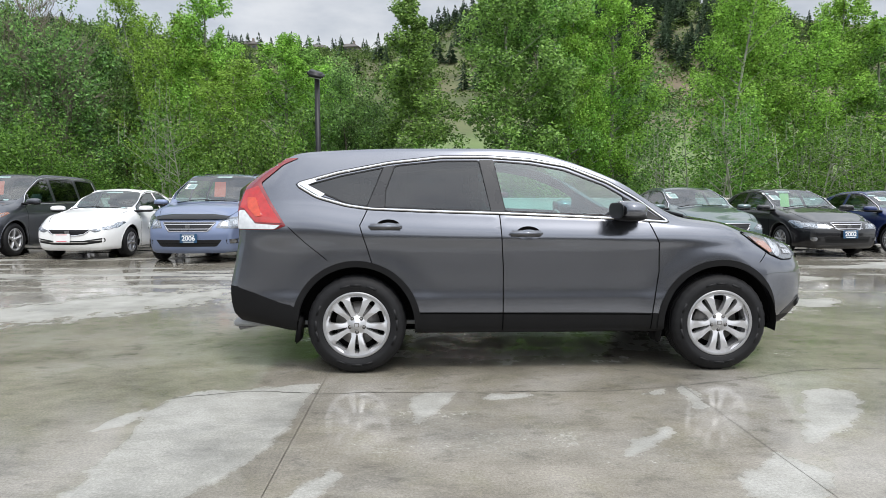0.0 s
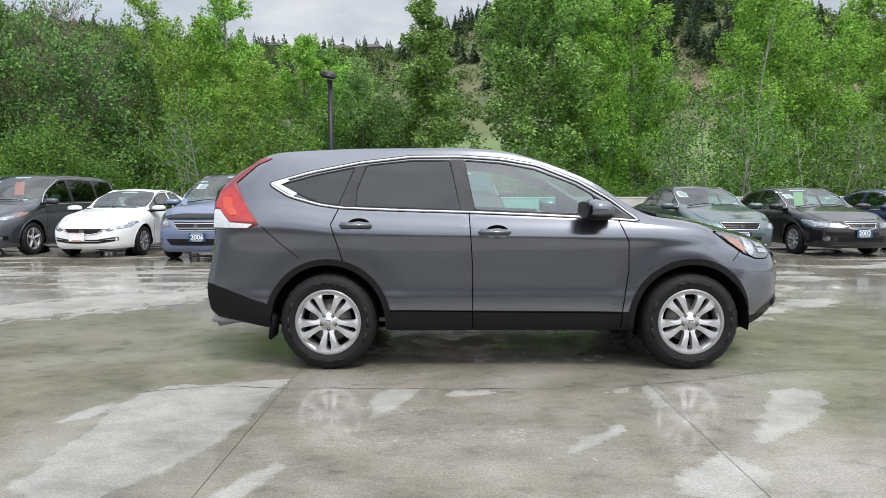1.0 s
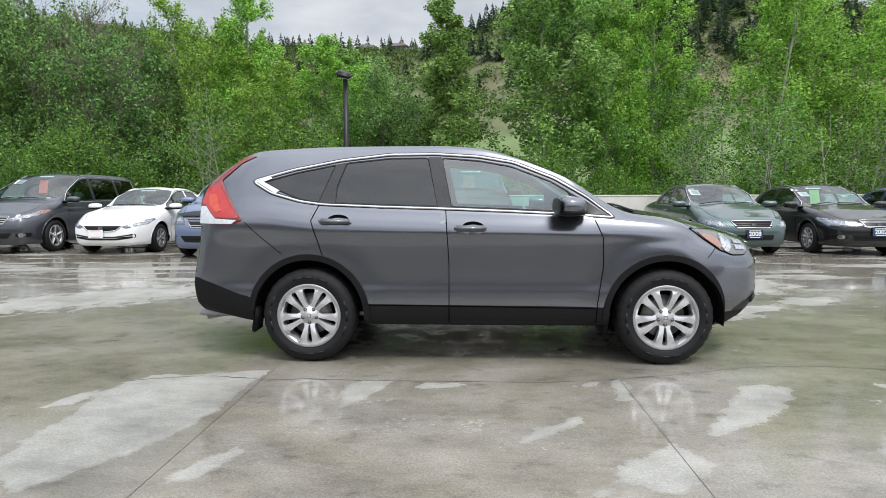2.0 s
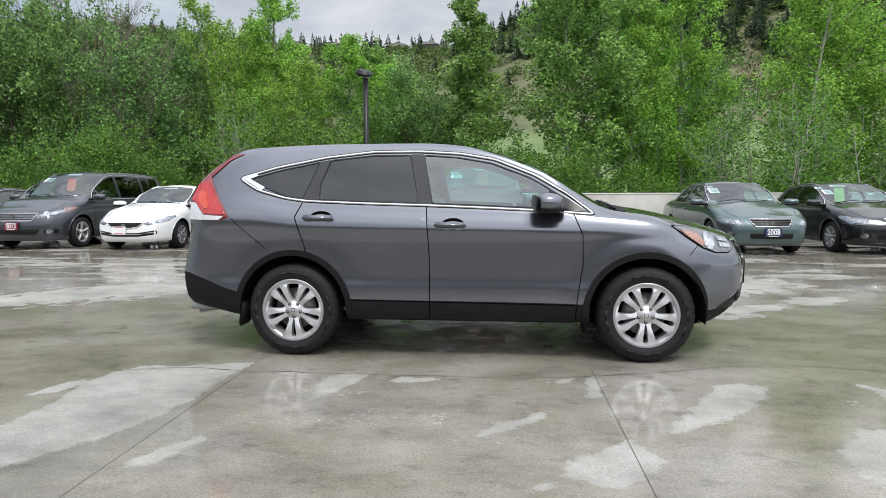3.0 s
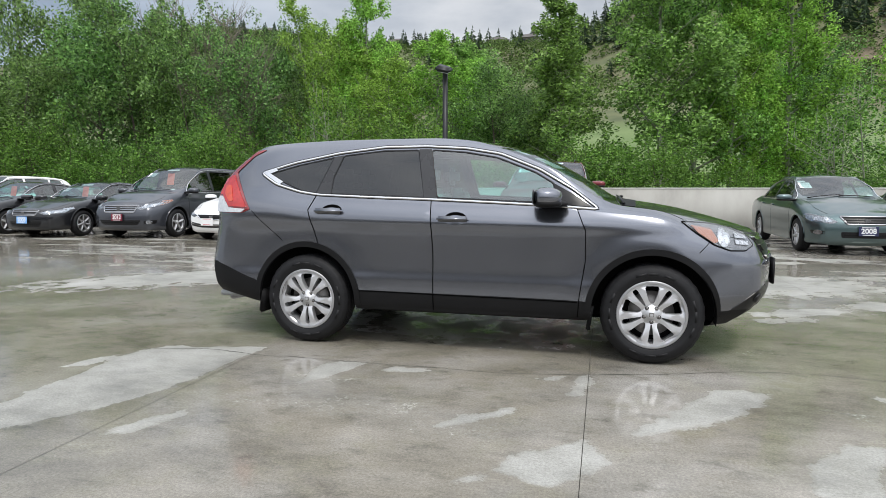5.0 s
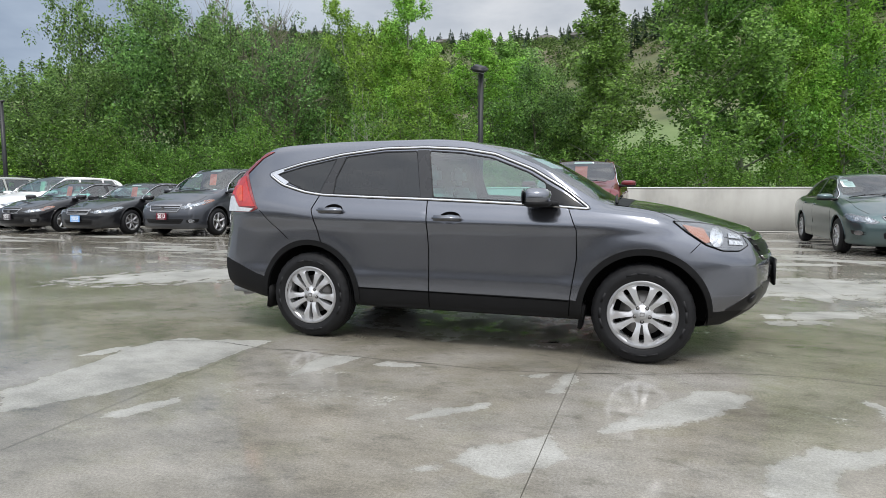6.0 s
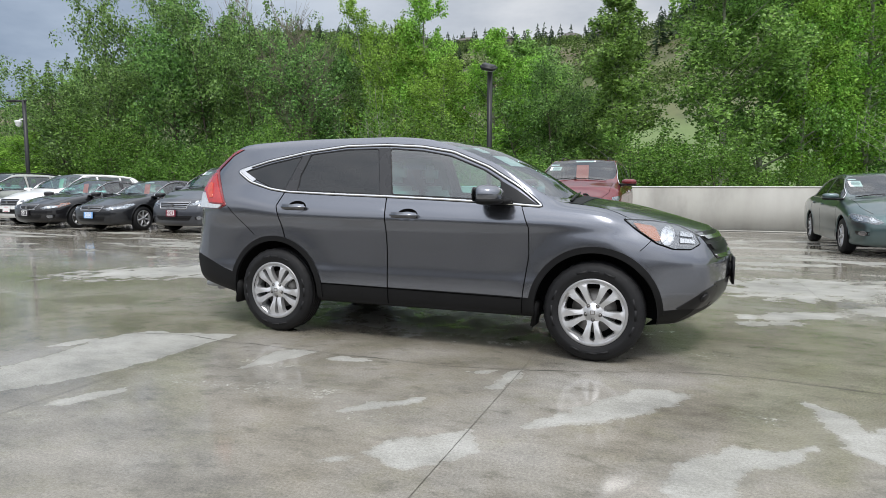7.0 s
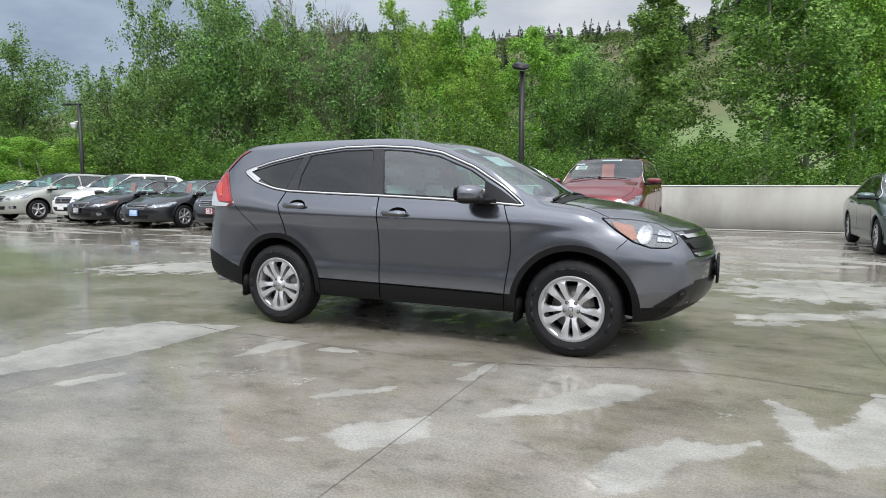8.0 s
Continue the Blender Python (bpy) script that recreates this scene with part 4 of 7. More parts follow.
def dryness(x, y):
    d = 0.27 + 0.22 * field(x, y)
    far = min(1, max(0, (y - 2.0) / 4))
    if far:
        d += far * (0.10 + 0.55 * noise.fractal(Vector((x * 0.5, y * 3.0, 7.7)), 0.9, 2.1, 3))
    wob = 0.9 * noise.noise(Vector((x * 5, y * 5, 1))) + 0.6 * noise.noise(Vector((x * 13, y * 13, 4)))
    for px, py, a, b, turn, k in DRY:
        c, s = math.cos(radians(turn)), math.sin(radians(turn))
        u, v = ((x - px) * c + (y - py) * s) / a, (-(x - px) * s + (y - py) * c) / b
        q = u * u + v * v
        if q < 4:
            d = max(d, k * (1.2 - 0.55 * (q + wob)) * 0.85)
    for a, lo, hi in PATCHES:
        if lo[0] < x < hi[0] and lo[1] < y < hi[1]:
            t = min(1, max(0, (edge_distance(x, y, a) + 0.05 * wob) / 0.13 + 0.5))
            d = max(d, 0.25 + 0.62 * t * t * (3 - 2 * t))
    return d


JOINT, BAY = -0.21, 2.42
pavement = raw("pavement", [(-60, -60, -0.012), (60, -60, -0.012), (60, 14.9, -0.012), (-60, 14.9, -0.012)], [(0, 1, 2, 3)], M["under_floor"])
tagged(pavement, "wet concrete parking deck with sawn joints and dry patches", "pavement", kind="structure")


def slab(x0, x1, y0, y1, step):
    nx, ny = max(2, int((x1 - x0) / step)), max(2, int((y1 - y0) / step))
    vs = [(x0 + (x1 - x0) * i / nx, y0 + (y1 - y0) * j / ny, 0) for j in range(ny + 1) for i in range(nx + 1)]
    fs = [(j * (nx + 1) + i, j * (nx + 1) + i + 1, (j + 1) * (nx + 1) + i + 1, (j + 1) * (nx + 1) + i) for j in range(ny) for i in range(nx)]
    ob = raw("slab", vs, fs, M["floor"], pavement)
    at = ob.data.attributes.new("dry", "FLOAT", "POINT")
    at.data.foreach_set("value", [dryness(x, y) for x, y, _ in vs])
    return ob


for k in range(-14, 14):
    xa, xb = JOINT + BAY * k + 0.0018, JOINT + BAY * (k + 1) - 0.0018
    near = -3 <= k <= 1
    slab(xa, xb, -3.6, 6.0, 0.036 if near else 0.12 if -6 <= k <= 4 else 0.5)
    slab(xa, xb, 6.006, 14.6, 0.16 if -10 <= k <= 5 else 0.5)
    slab(xa, xb, -24, -3.606, 1.2)

crack_line = curve_of([(-1.1, -0.52), (-0.66, -0.40), (-0.12, -0.45), (0.39, -0.45), (1.0, -0.46), (1.65, -0.46), (2.2, -0.36), (2.75, -0.21), (3.2, -0.04), (3.6, 0.01), (4.0, -0.03), (4.7, -0.12)])
crack = bmesh.new()
prev = None
for k in range(420):
    t = k / 419
    x = -1.1 + 5.8 * t
    y = float(crack_line(x)) + 0.018 * noise.fractal(Vector((x * 3, 0, 0)), 1, 2, 4) + 0.012 * noise.noise(Vector((x * 22, 9, 0)))
    w = 0.0028 + 0.009 * max(0, noise.noise(Vector((x * 4, 5, 0)))) + 0.002 * abs(noise.noise(Vector((x * 40, 5, 0))))
    pair = (crack.verts.new((x, y - w, 0.0012)), crack.verts.new((x, y + w, 0.0012)))
    if prev:
        crack.faces.new((prev[0], pair[0], pair[1], prev[1]))
    prev = pair
part("crack", crack, M["crack"], pavement, "thin dark crack across the slabs")

wall = part("wall_north", box_bm((90, 0.25, 1.6), (0, 15.03, 0.42), 0.012), M["wall"])
tagged(wall, "low cast concrete parapet wall behind the parked cars", "wall", kind="structure")
tagged(part("wall_coping", box_bm((90, 0.27, 0.035), (0, 15.03, 1.238), 0.006), M["cap"]), "pale coping strip along the top of the parapet", "coping", kind="structure")
tagged(part("kerb", box_bm((90, 0.16, 0.04), (0, 14.82, 0.012), 0.01), M["wall"]), "low pale concrete kerb at the foot of the parapet", "kerb", kind="structure")


# an unseen plain wall, added behind the viewer to darken the car's reflections
tagged(part("wall_south", box_bm((120, 0.3, 4.6), (0, -24.2, 2.1), 0.02), M["unseen_wall"]), "plain dark grey wall, unseen, added for the car's side to reflect", "wall", kind="structure")


# ---------------------------------------------------------------- land
ridge = curve_of([(-900, 25), (-420, 40), (-260, 70), (-190, 74), (-130, 68), (-80, 60), (-25, 60.5), (10, 70), (32, 80), (60, 85), (100, 82), (150, 76), (300, 70), (900, 60)])


def land(x, y):
    if y < 15.2:
        return -0.5
    r = float(ridge(x * 260 / max(y, 60)))
    f = -0.6 + 15.5 * min(1, max(0, (y - 50) / 70)) ** 1.2
    s = float(ease(np.float64(y), 105, 270))
    b = f * (1 - s) + r * s
    if y > 275:
        b -= (y - 275) * 0.12
    return b + 2.5 * noise.noise(Vector((x * 0.02, y * 0.02, 0))) * min(1, max(0, (y - 60) / 60))


gx = [-1500, -900, -600, -420] + list(range(-320, 321, 10)) + [420, 600, 900, 1500]
gy = [-1500, -400, -62, 14.95, 15.2, 20, 30, 40] + list(range(50, 320, 9)) + [400, 600, 1200, 2500]
raw_v = [(x, y, land(x, y) if y > 15 else -0.5) for y in gy for x in gx]
raw_f = [(j * len(gx) + i, j * len(gx) + i + 1, (j + 1) * len(gx) + i + 1, (j + 1) * len(gx) + i) for j in range(len(gy) - 1) for i in range(len(gx) - 1)]
ground = raw("ground", raw_v, raw_f, M["hill"])
tagged(ground, "grassy ground rising to a dry green and brown hillside", "ground", kind="structure")

# ---------------------------------------------------------------- trees
def leaf_cloud(rng, centres, radii, count, size, aspect=0.62, drop=0.25):
    """Many small folded leaves round the given centres, as one mesh's points and faces."""
    n = count
    w = radii**1.6
    pick = rng.choice(len(centres), n, p=w / w.sum())
    d = rng.normal(size=(n, 3))
    d /= np.linalg.norm(d, axis=1)[:, None]
    c = centres[pick] + d * (radii[pick] * rng.uniform(0.25, 1.0, n) ** 0.6)[:, None]
    a = rng.normal(size=(n, 3)) * (1, 1, 0.6) + d * 0.5
    a[:, 2] -= drop
    a /= np.linalg.norm(a, axis=1)[:, None]
    nn = rng.normal(size=(n, 3)) * 0.7 + d + (0, -0.25, 0.45)
    b = np.cross(nn, a)
    b /= np.linalg.norm(b, axis=1)[:, None] + 1e-9
    s = size * rng.uniform(0.6, 1.35, n)
    up = np.cross(a, b)
    v = np.stack([c - a * s[:, None] * 0.5, c + b * (s * aspect * 0.5)[:, None] + up * (s * 0.10)[:, None], c + a * s[:, None] * 0.5,
                  c - b * (s * aspect * 0.5)[:, None] + up * (s * 0.10)[:, None]], 1).reshape(-1, 3)
    return v, np.arange(n * 4).reshape(n, 4)


def big_mesh(name, v, f, mat, parent, label=""):
    me = bpy.data.meshes.new(name)
    me.vertices.add(len(v))
    me.vertices.foreach_set("co", v.astype(np.float32).ravel())
    k = f.shape[1]
    me.loops.add(f.size)
    me.loops.foreach_set("vertex_index", f.astype(np.int32).ravel())
    me.polygons.add(len(f))
    me.polygons.foreach_set("loop_start", np.arange(0, f.size, k, dtype=np.int32))
    me.update(calc_edges=True)
    return dress(new(name, me), mat, parent, label, False)


def tree(seed, height, spread, start, leaf_mat, bark_mat, leaves, size, label, form="column", stems=1, twigs=0):
    """A trunk, limbs that leave it at steps, and leaves on the limbs."""
    rng = np.random.default_rng(seed)
    t = thing("tree", Matrix(), label, "tree", "trees behind the wall")
    cs, rs = [], []
    trunk = bmesh.new()
    limbs = bmesh.new()

    def add(bm, pts, radii, sides):
        tb = tube(pts, radii, sides, False)
        me = bpy.data.meshes.new("tmp")
        tb.to_mesh(me)
        tb.free()
        bm.from_mesh(me)
        bpy.data.meshes.remove(me)
    for s in range(stems):
        lean = rng.normal(size=2) * (0.03 if stems == 1 else 0.16)
        base = np.array([*(rng.normal(size=2) * (0 if stems == 1 else 0.35)), -0.3])
        hs = height * (1 if s == 0 else rng.uniform(0.75, 0.97))
        axis = []
        for k in range(9):
            q = k / 8
            axis.append(base + np.array([lean[0] * hs * q + 0.10 * math.sin(q * 5 + s), lean[1] * hs * q + 0.10 * math.cos(q * 4 + s), hs * q]))
        r0 = 0.0135 * height / (1 if stems == 1 else 1.6)
        add(trunk, axis, [r0 * (1 - 0.93 * k / 8) + 0.006 for k in range(9)], 7)
        n_l = int(34 * hs / 10)
        for k in range(n_l):
            q = start + (0.97 - start) * (k + rng.uniform(0, 1)) / n_l
            i = min(7, int(q * 8))
            p = axis[i] + (axis[i + 1] - axis[i]) * (q * 8 - i)
            prof = {"column": math.sin(math.pi * min(1, (q - start) / (1 - start) * 0.82 + 0.18)) ** 0.7,
                    "round": math.sin(math.pi * min(1, 0.12 + 0.85 * (q - start) / (1 - start))) ** 0.55,
                    "cone": (1.05 - q) ** 0.8}[form]
            ln = spread * prof * rng.uniform(0.6, 1.15)
            ang = rng.uniform(0, 2 * math.pi)
            rise = rng.uniform(0.35, 0.95) if form != "round" else rng.uniform(0.1, 0.8)
            d = np.array([math.cos(ang), math.sin(ang), rise])
            pts = [p + d * ln * u + np.array([0, 0, 0.12 * ln * u * u]) + rng.normal(size=3) * 0.05 * u for u in (0, 0.35, 0.7, 1.0)]
            rr = max(0.012, r0 * 0.38 * (1 - q) + 0.012)
            add(limbs, pts, [rr, rr * 0.7, rr * 0.45, 0.006], 5)
            for u in (0.4, 0.62, 0.82, 1.0, 1.12):
                cs.append(p + d * ln * u + np.array([0, 0, 0.12 * ln * u * u]) + rng.normal(size=3) * 0.16 * ln)
                rs.append(rng.uniform(0.22, 0.58) * (0.5 + 0.28 * spread) * (0.7 + 0.4 * prof))
            for _ in range(twigs):
                u = rng.uniform(0.35, 1.0)
                q0 = p + d * ln * u + np.array([0, 0, 0.12 * ln * u * u])
                dd = d + rng.normal(size=3) * 0.55 + np.array([0, 0, 0.5])
                tl = rng.uniform(0.4, 0.9)
                add(limbs, [q0, q0 + dd * tl * 0.5, q0 + dd * tl + np.array([0, 0, 0.1])], [0.014, 0.010, 0.005], 4)
            # upright shoots beyond the crown's edge
            if q > 0.35 and rng.uniform() < 0.75:
                tip = p + d * ln
                up = rng.uniform(0.35, 1.0)
                add(limbs, [tip, tip + np.array([0.03, 0, up])], [0.012, 0.004], 4)
                for u in np.arange(0.12, up, 0.13):
                    cs.append(tip + np.array([0.03 * u, 0, u])), rs.append(rng.uniform(0.10, 0.19))
        cs.append(axis[-1]), rs.append(0.22)
        cs.append(axis[-1] - (0, 0, 0.5)), rs.append(0.34)
    part("trunk", trunk, bark_mat, t)
    part("branching", limbs, bark_mat, t)
    v, f = leaf_cloud(rng, np.array(cs), np.array(rs), leaves, size)
    big_mesh("crown", v, f, leaf_mat, t)
    return t


KINDS = {
    "aspen": [tree(11 + i, 12.0, 1.7, 0.08, M["leaf_aspen"], M["bark_pale"], 24000, 0.125, "bright yellow-green young aspen with a pale slim trunk", "column", 1 + i) for i in range(2)],
    "poplar": [tree(21 + i, 12.0, 2.2, 0.06, M["leaf_poplar"], M["bark_pale"], 23000, 0.15, "mid-green poplar with large leaves and a pointed top", "cone" if i else "column", 1) for i in range(2)],
    "willow": [tree(31 + i, 10.0, 2.5, 0.04, M["leaf_willow"], M["bark_dark"], 26000, 0.145, "mid-green broad willow with several stems", "round", 3) for i in range(2)],
    "bare": [tree(51, 11.0, 1.9, 0.12, M["leaf_willow"], M["twig"], 1500, 0.10, "brown leafless tree of many fine upright twigs", "round", 4, 7)],
    "shoots": [tree(61, 5.5, 1.5, 0.05, M["leaf_bush"], M["bark_pale"], 3500, 0.12, "clump of pale crooked aspen stems with few leaves", "round", 5)],
    "bush": [tree(41 + i, 4.2, 1.9, 0.02, M["leaf_bush"], M["bark_dark"], 11000, 0.105, "dense green bush above the parapet", "round", 4) for i in range(2)],
}
used_first = set()


def plant(kind, i, x, y, wide, tall, turn, z=-0.6):
    src = KINDS[kind][i]
    o = copy_thing(src, Matrix()) if (kind, i) in used_first else src
    used_first.add((kind, i))
    o.matrix_basis = pose(x, y, z, 0, 0, turn) @ Matrix.Diagonal((wide, wide, tall, 1))


for row in [  # kind, variant, x, y, width, height, turn
    ("aspen", 0, -10.4, 28.0, 1.0, 1.06, 0), ("aspen", 1, -12.5, 28.4, 1.0, 1.04, 120), ("aspen", 1, -8.4, 27.2, 1.05, 0.80, 70), ("aspen", 0, -6.4, 29, 1.15, 0.86, 140), ("willow", 0, -3.6, 29.5, 0.85, 0.86, 40), ("willow", 1, -1.6, 31.5, 0.8, 0.84, 10), ("aspen", 0, -5.0, 34, 1.2, 0.82, 80),
    ("poplar", 1, 0.4, 28.4, 1.2, 1.0, 0), ("poplar", 0, 4.9, 27.0, 1.25, 1.08, 50), ("poplar", 0, 6.7, 28.6, 1.0, 1.12, 120), ("aspen", 0, 8.3, 29.5, 0.95, 1.06, 200), ("aspen", 1, 9.6, 30.5, 1.1, 1.1, 10), ("aspen", 0, 11.6, 31.5, 1.25, 1.22, 90),
    ("aspen", 1, 15.4, 27.0, 1.15, 1.1, 200)]:
    plant(*row)
for row in [
    ("aspen", 0, 17.8, 28.0, 1.1, 1.12, 30), ("aspen", 1, 20.2, 28.5, 1.15, 1.04, 100), ("aspen", 0, 23.0, 29.5, 1.2, 1.06, 160), ("poplar", 0, 26.0, 30, 1.1, 1.0, 10), ("aspen", 1, 29.0, 30, 1.2, 1.0, 220),
    ("willow", 0, -15.2, 29.5, 0.85, 1.12, 0), ("bare", 0, -16.4, 25.8, 0.8, 1.0, 0), ("bare", 0, -19.4, 27.4, 0.85, 1.05, 130), ("bare", 0, -24.5, 29.6, 0.9, 1.32, 200), ("willow", 1, -16.4, 27.0, 1.0, 1.0, 60), ("poplar", 0, -18.4, 30, 1.0, 0.92, 0), ("willow", 0, -20.8, 27.8, 0.85, 1.12, 120), ("willow", 1, -23.6, 27.6, 1.1, 1.32, 180)]:
    plant(*row)
for row in [
    ("willow", 0, -27.0, 27.5, 1.2, 1.38, 250), ("poplar", 1, -24.8, 31.0, 1.1, 1.1, 20), ("willow", 1, -31.2, 28.0, 1.05, 1.52, 30), ("willow", 0, -35.0, 30, 0.9, 1.08, 70), ("willow", 1, -40.0, 33, 0.9, 0.62, 0),
    ("poplar", 0, -58, 46, 1.3, 1.25, 0), ("willow", 1, -64, 46, 1.3, 1.3, 40), ("poplar", 0, -7.0, 38, 1.3, 1.0, 15), ("willow", 1, -29.5, 22.5, 1.0, 0.92, 15), ("willow", 0, -48, 27, 1.3, 1.3, 99), ("willow", 1, -53, 29, 1.3, 1.25, 9), ("aspen", 1, -31.5, 18.6, 1.1, 0.42, 0), ("aspen", 0, -36, 19.5, 1.3, 0.40, 50), ("aspen", 1, -40, 22, 1.3, 0.45, 130), ("willow", 1, 13.4, 36, 1.2, 1.0, 75), ("aspen", 1, -12.4, 32, 1.1, 0.95, 33)]:
    plant(*row)
for row in [("shoots", 0, 10.6, 20.6, 1.0, 0.95, 0), ("shoots", 0, 12.4, 20.2, 1.1, 1.05, 140), ("shoots", 0, 16.2, 20.8, 1.0, 0.9, 220), ("shoots", 0, 19.0, 21.0, 1.0, 1.0, 60), ("shoots", 0, -9.6, 21.5, 0.9, 1.1, 20)]:
    plant(*row)
rng_b = random.Random(5)
for k in range(34):
    s_ = rng_b.uniform(0.75, 1.15) * (0.72 if 22 <= k <= 29 else 1)
    plant("bush", k % 2, -40 + 2.1 * k + rng_b.uniform(-0.7, 0.7), rng_b.uniform(20.5, 25), s_, s_ * rng_b.uniform(0.7, 1.15), rng_b.uniform(0, 360))


# ---------------------------------------------------------------- far hillside
def conifer_wood(name, label, spots, seed, blades=110):
    rng = np.random.default_rng(seed)
    vs = []
    for x, y, h in spots:
        z0 = land(x, y) - 0.3
        q = rng.uniform(0, 1, blades) ** 1.4
        a = rng.uniform(0, 2 * math.pi, blades)
        r = (1.02 - q) * h * rng.uniform(0.14, 0.32, blades)
        c = np.stack([x + r * np.cos(a) * 0.6, y + r * np.sin(a) * 0.6, z0 + h * (0.08 + 0.9 * q)], -1)
        out = np.stack([np.cos(a), np.sin(a), -0.25 + 0 * a], -1) * (r * 0.75 + h * 0.02)[:, None]
        side = np.stack([-np.sin(a), np.cos(a), 0 * a], -1) * (0.05 * h * (1.1 - q))[:, None]
        up = np.array([0, 0, 1]) * (0.055 * h)
        vs.append(np.stack([c - out * 0.4, c + side, c + out, c - side + up], 1).reshape(-1, 3))
        t = 0.012 * h
        vs.append(np.array([(x - t, y, z0), (x + t, y, z0), (x + t * 0.2, y, z0 + h), (x - t * 0.2, y, z0 + h)]))
    v = np.concatenate(vs)
    o = big_mesh(name, v, np.arange(len(v)).reshape(-1, 4), M["needle"], None)
    return tagged(o, label, "conifers", kind="stuff")


rng_h = random.Random(8)
ridge_spots = [(rng_h.uniform(-210, 140), rng_h.uniform(248, 276), rng_h.uniform(4, 8.5)) for _ in range(52)]
ridge_spots += [(rng_h.gauss(70, 32), rng_h.uniform(170, 272), rng_h.uniform(5, 10)) for _ in range(480)]
ridge_spots += [(rng_h.uniform(-200, 60), rng_h.uniform(150, 250), rng_h.uniform(3, 8)) for _ in range(200)]
ridge_spots += [(rng_h.uniform(-125, 5), rng_h.uniform(246, 266), rng_h.uniform(5, 9)) for _ in range(34)]
conifer_wood("far_conifers", "dark far conifers along the hill's ridge and slope", ridge_spots, 4)


def far_scrub():
    rng = np.random.default_rng(12)
    n = 3600
    x, y = rng.uniform(-230, 150, n), rng.uniform(126, 255, n)
    c = np.array([(a, b, land(a, b) + 0.5) for a, b in zip(x, y)])
    v, f = leaf_cloud(rng, c, rng.uniform(1.0, 3.4, n), 170000, 0.8)
    tagged(big_mesh("hillside_scrub", v, f, M["leaf_scrub"], None), "low green scrub scattered over the hillside", "scrub", kind="stuff")


far_scrub()


def house(x, y, w, h, turn, two):
    z = land(x, y) - 0.6
    t = thing("house", pose(x, y, z, 0, 0, turn), "far grey-brown ridge house with a low dark roof", "house", "houses on the ridge")
    part("wall", box_bm((w, 7, h), (0, 0, h / 2), 0.05), M["stucco"], t, smooth=False)
    bm = bmesh.new()
    p = [(-w / 2 - 0.6, -4.2, h), (w / 2 + 0.6, -4.2, h), (w / 2 + 0.6, 4.2, h), (-w / 2 - 0.6, 4.2, h), (-w / 2 + 2.2, 0, h + 2.1), (w / 2 - 2.2, 0, h + 2.1)]
    vv = [bm.verts.new(q) for q in p]
    for f in ((0, 1, 5, 4), (2, 3, 4, 5), (1, 2, 5), (3, 0, 4), (3, 2, 1, 0)):
        bm.faces.new([vv[k] for k in f])
    part("roof", bm, M["roof"], t, smooth=False)
    for k in range(4):
        part("window", box_bm((w * 0.14, 0.1, 1.3), (-w * 0.36 + k * w * 0.24, -3.52, h * 0.62), 0.02), M["pane_far"], t, smooth=False)
    if two:
        part("chimney", box_bm((0.8, 0.8, 2.0), (w * 0.2, 0.5, h + 2.2), 0.05), M["stucco"], t, smooth=False)


for row in ((-85, 256, 8, 3.4, 6, 0), (-70, 258, 9.5, 3.2, -4, 1), (-42, 260, 8, 3.0, 10, 0), (-29, 258, 8.5, 3.2, -8, 1), (-168, 258, 11, 3, 12, 0), (-150, 262, 12, 4, 0, 0), (-110, 262, 10, 4, 0, 0)):
    house(*row)

# ---------------------------------------------------------------- the grey crossover
def mirror_poly(poly):
    return [(-a, c) for a, c in poly][::-1]


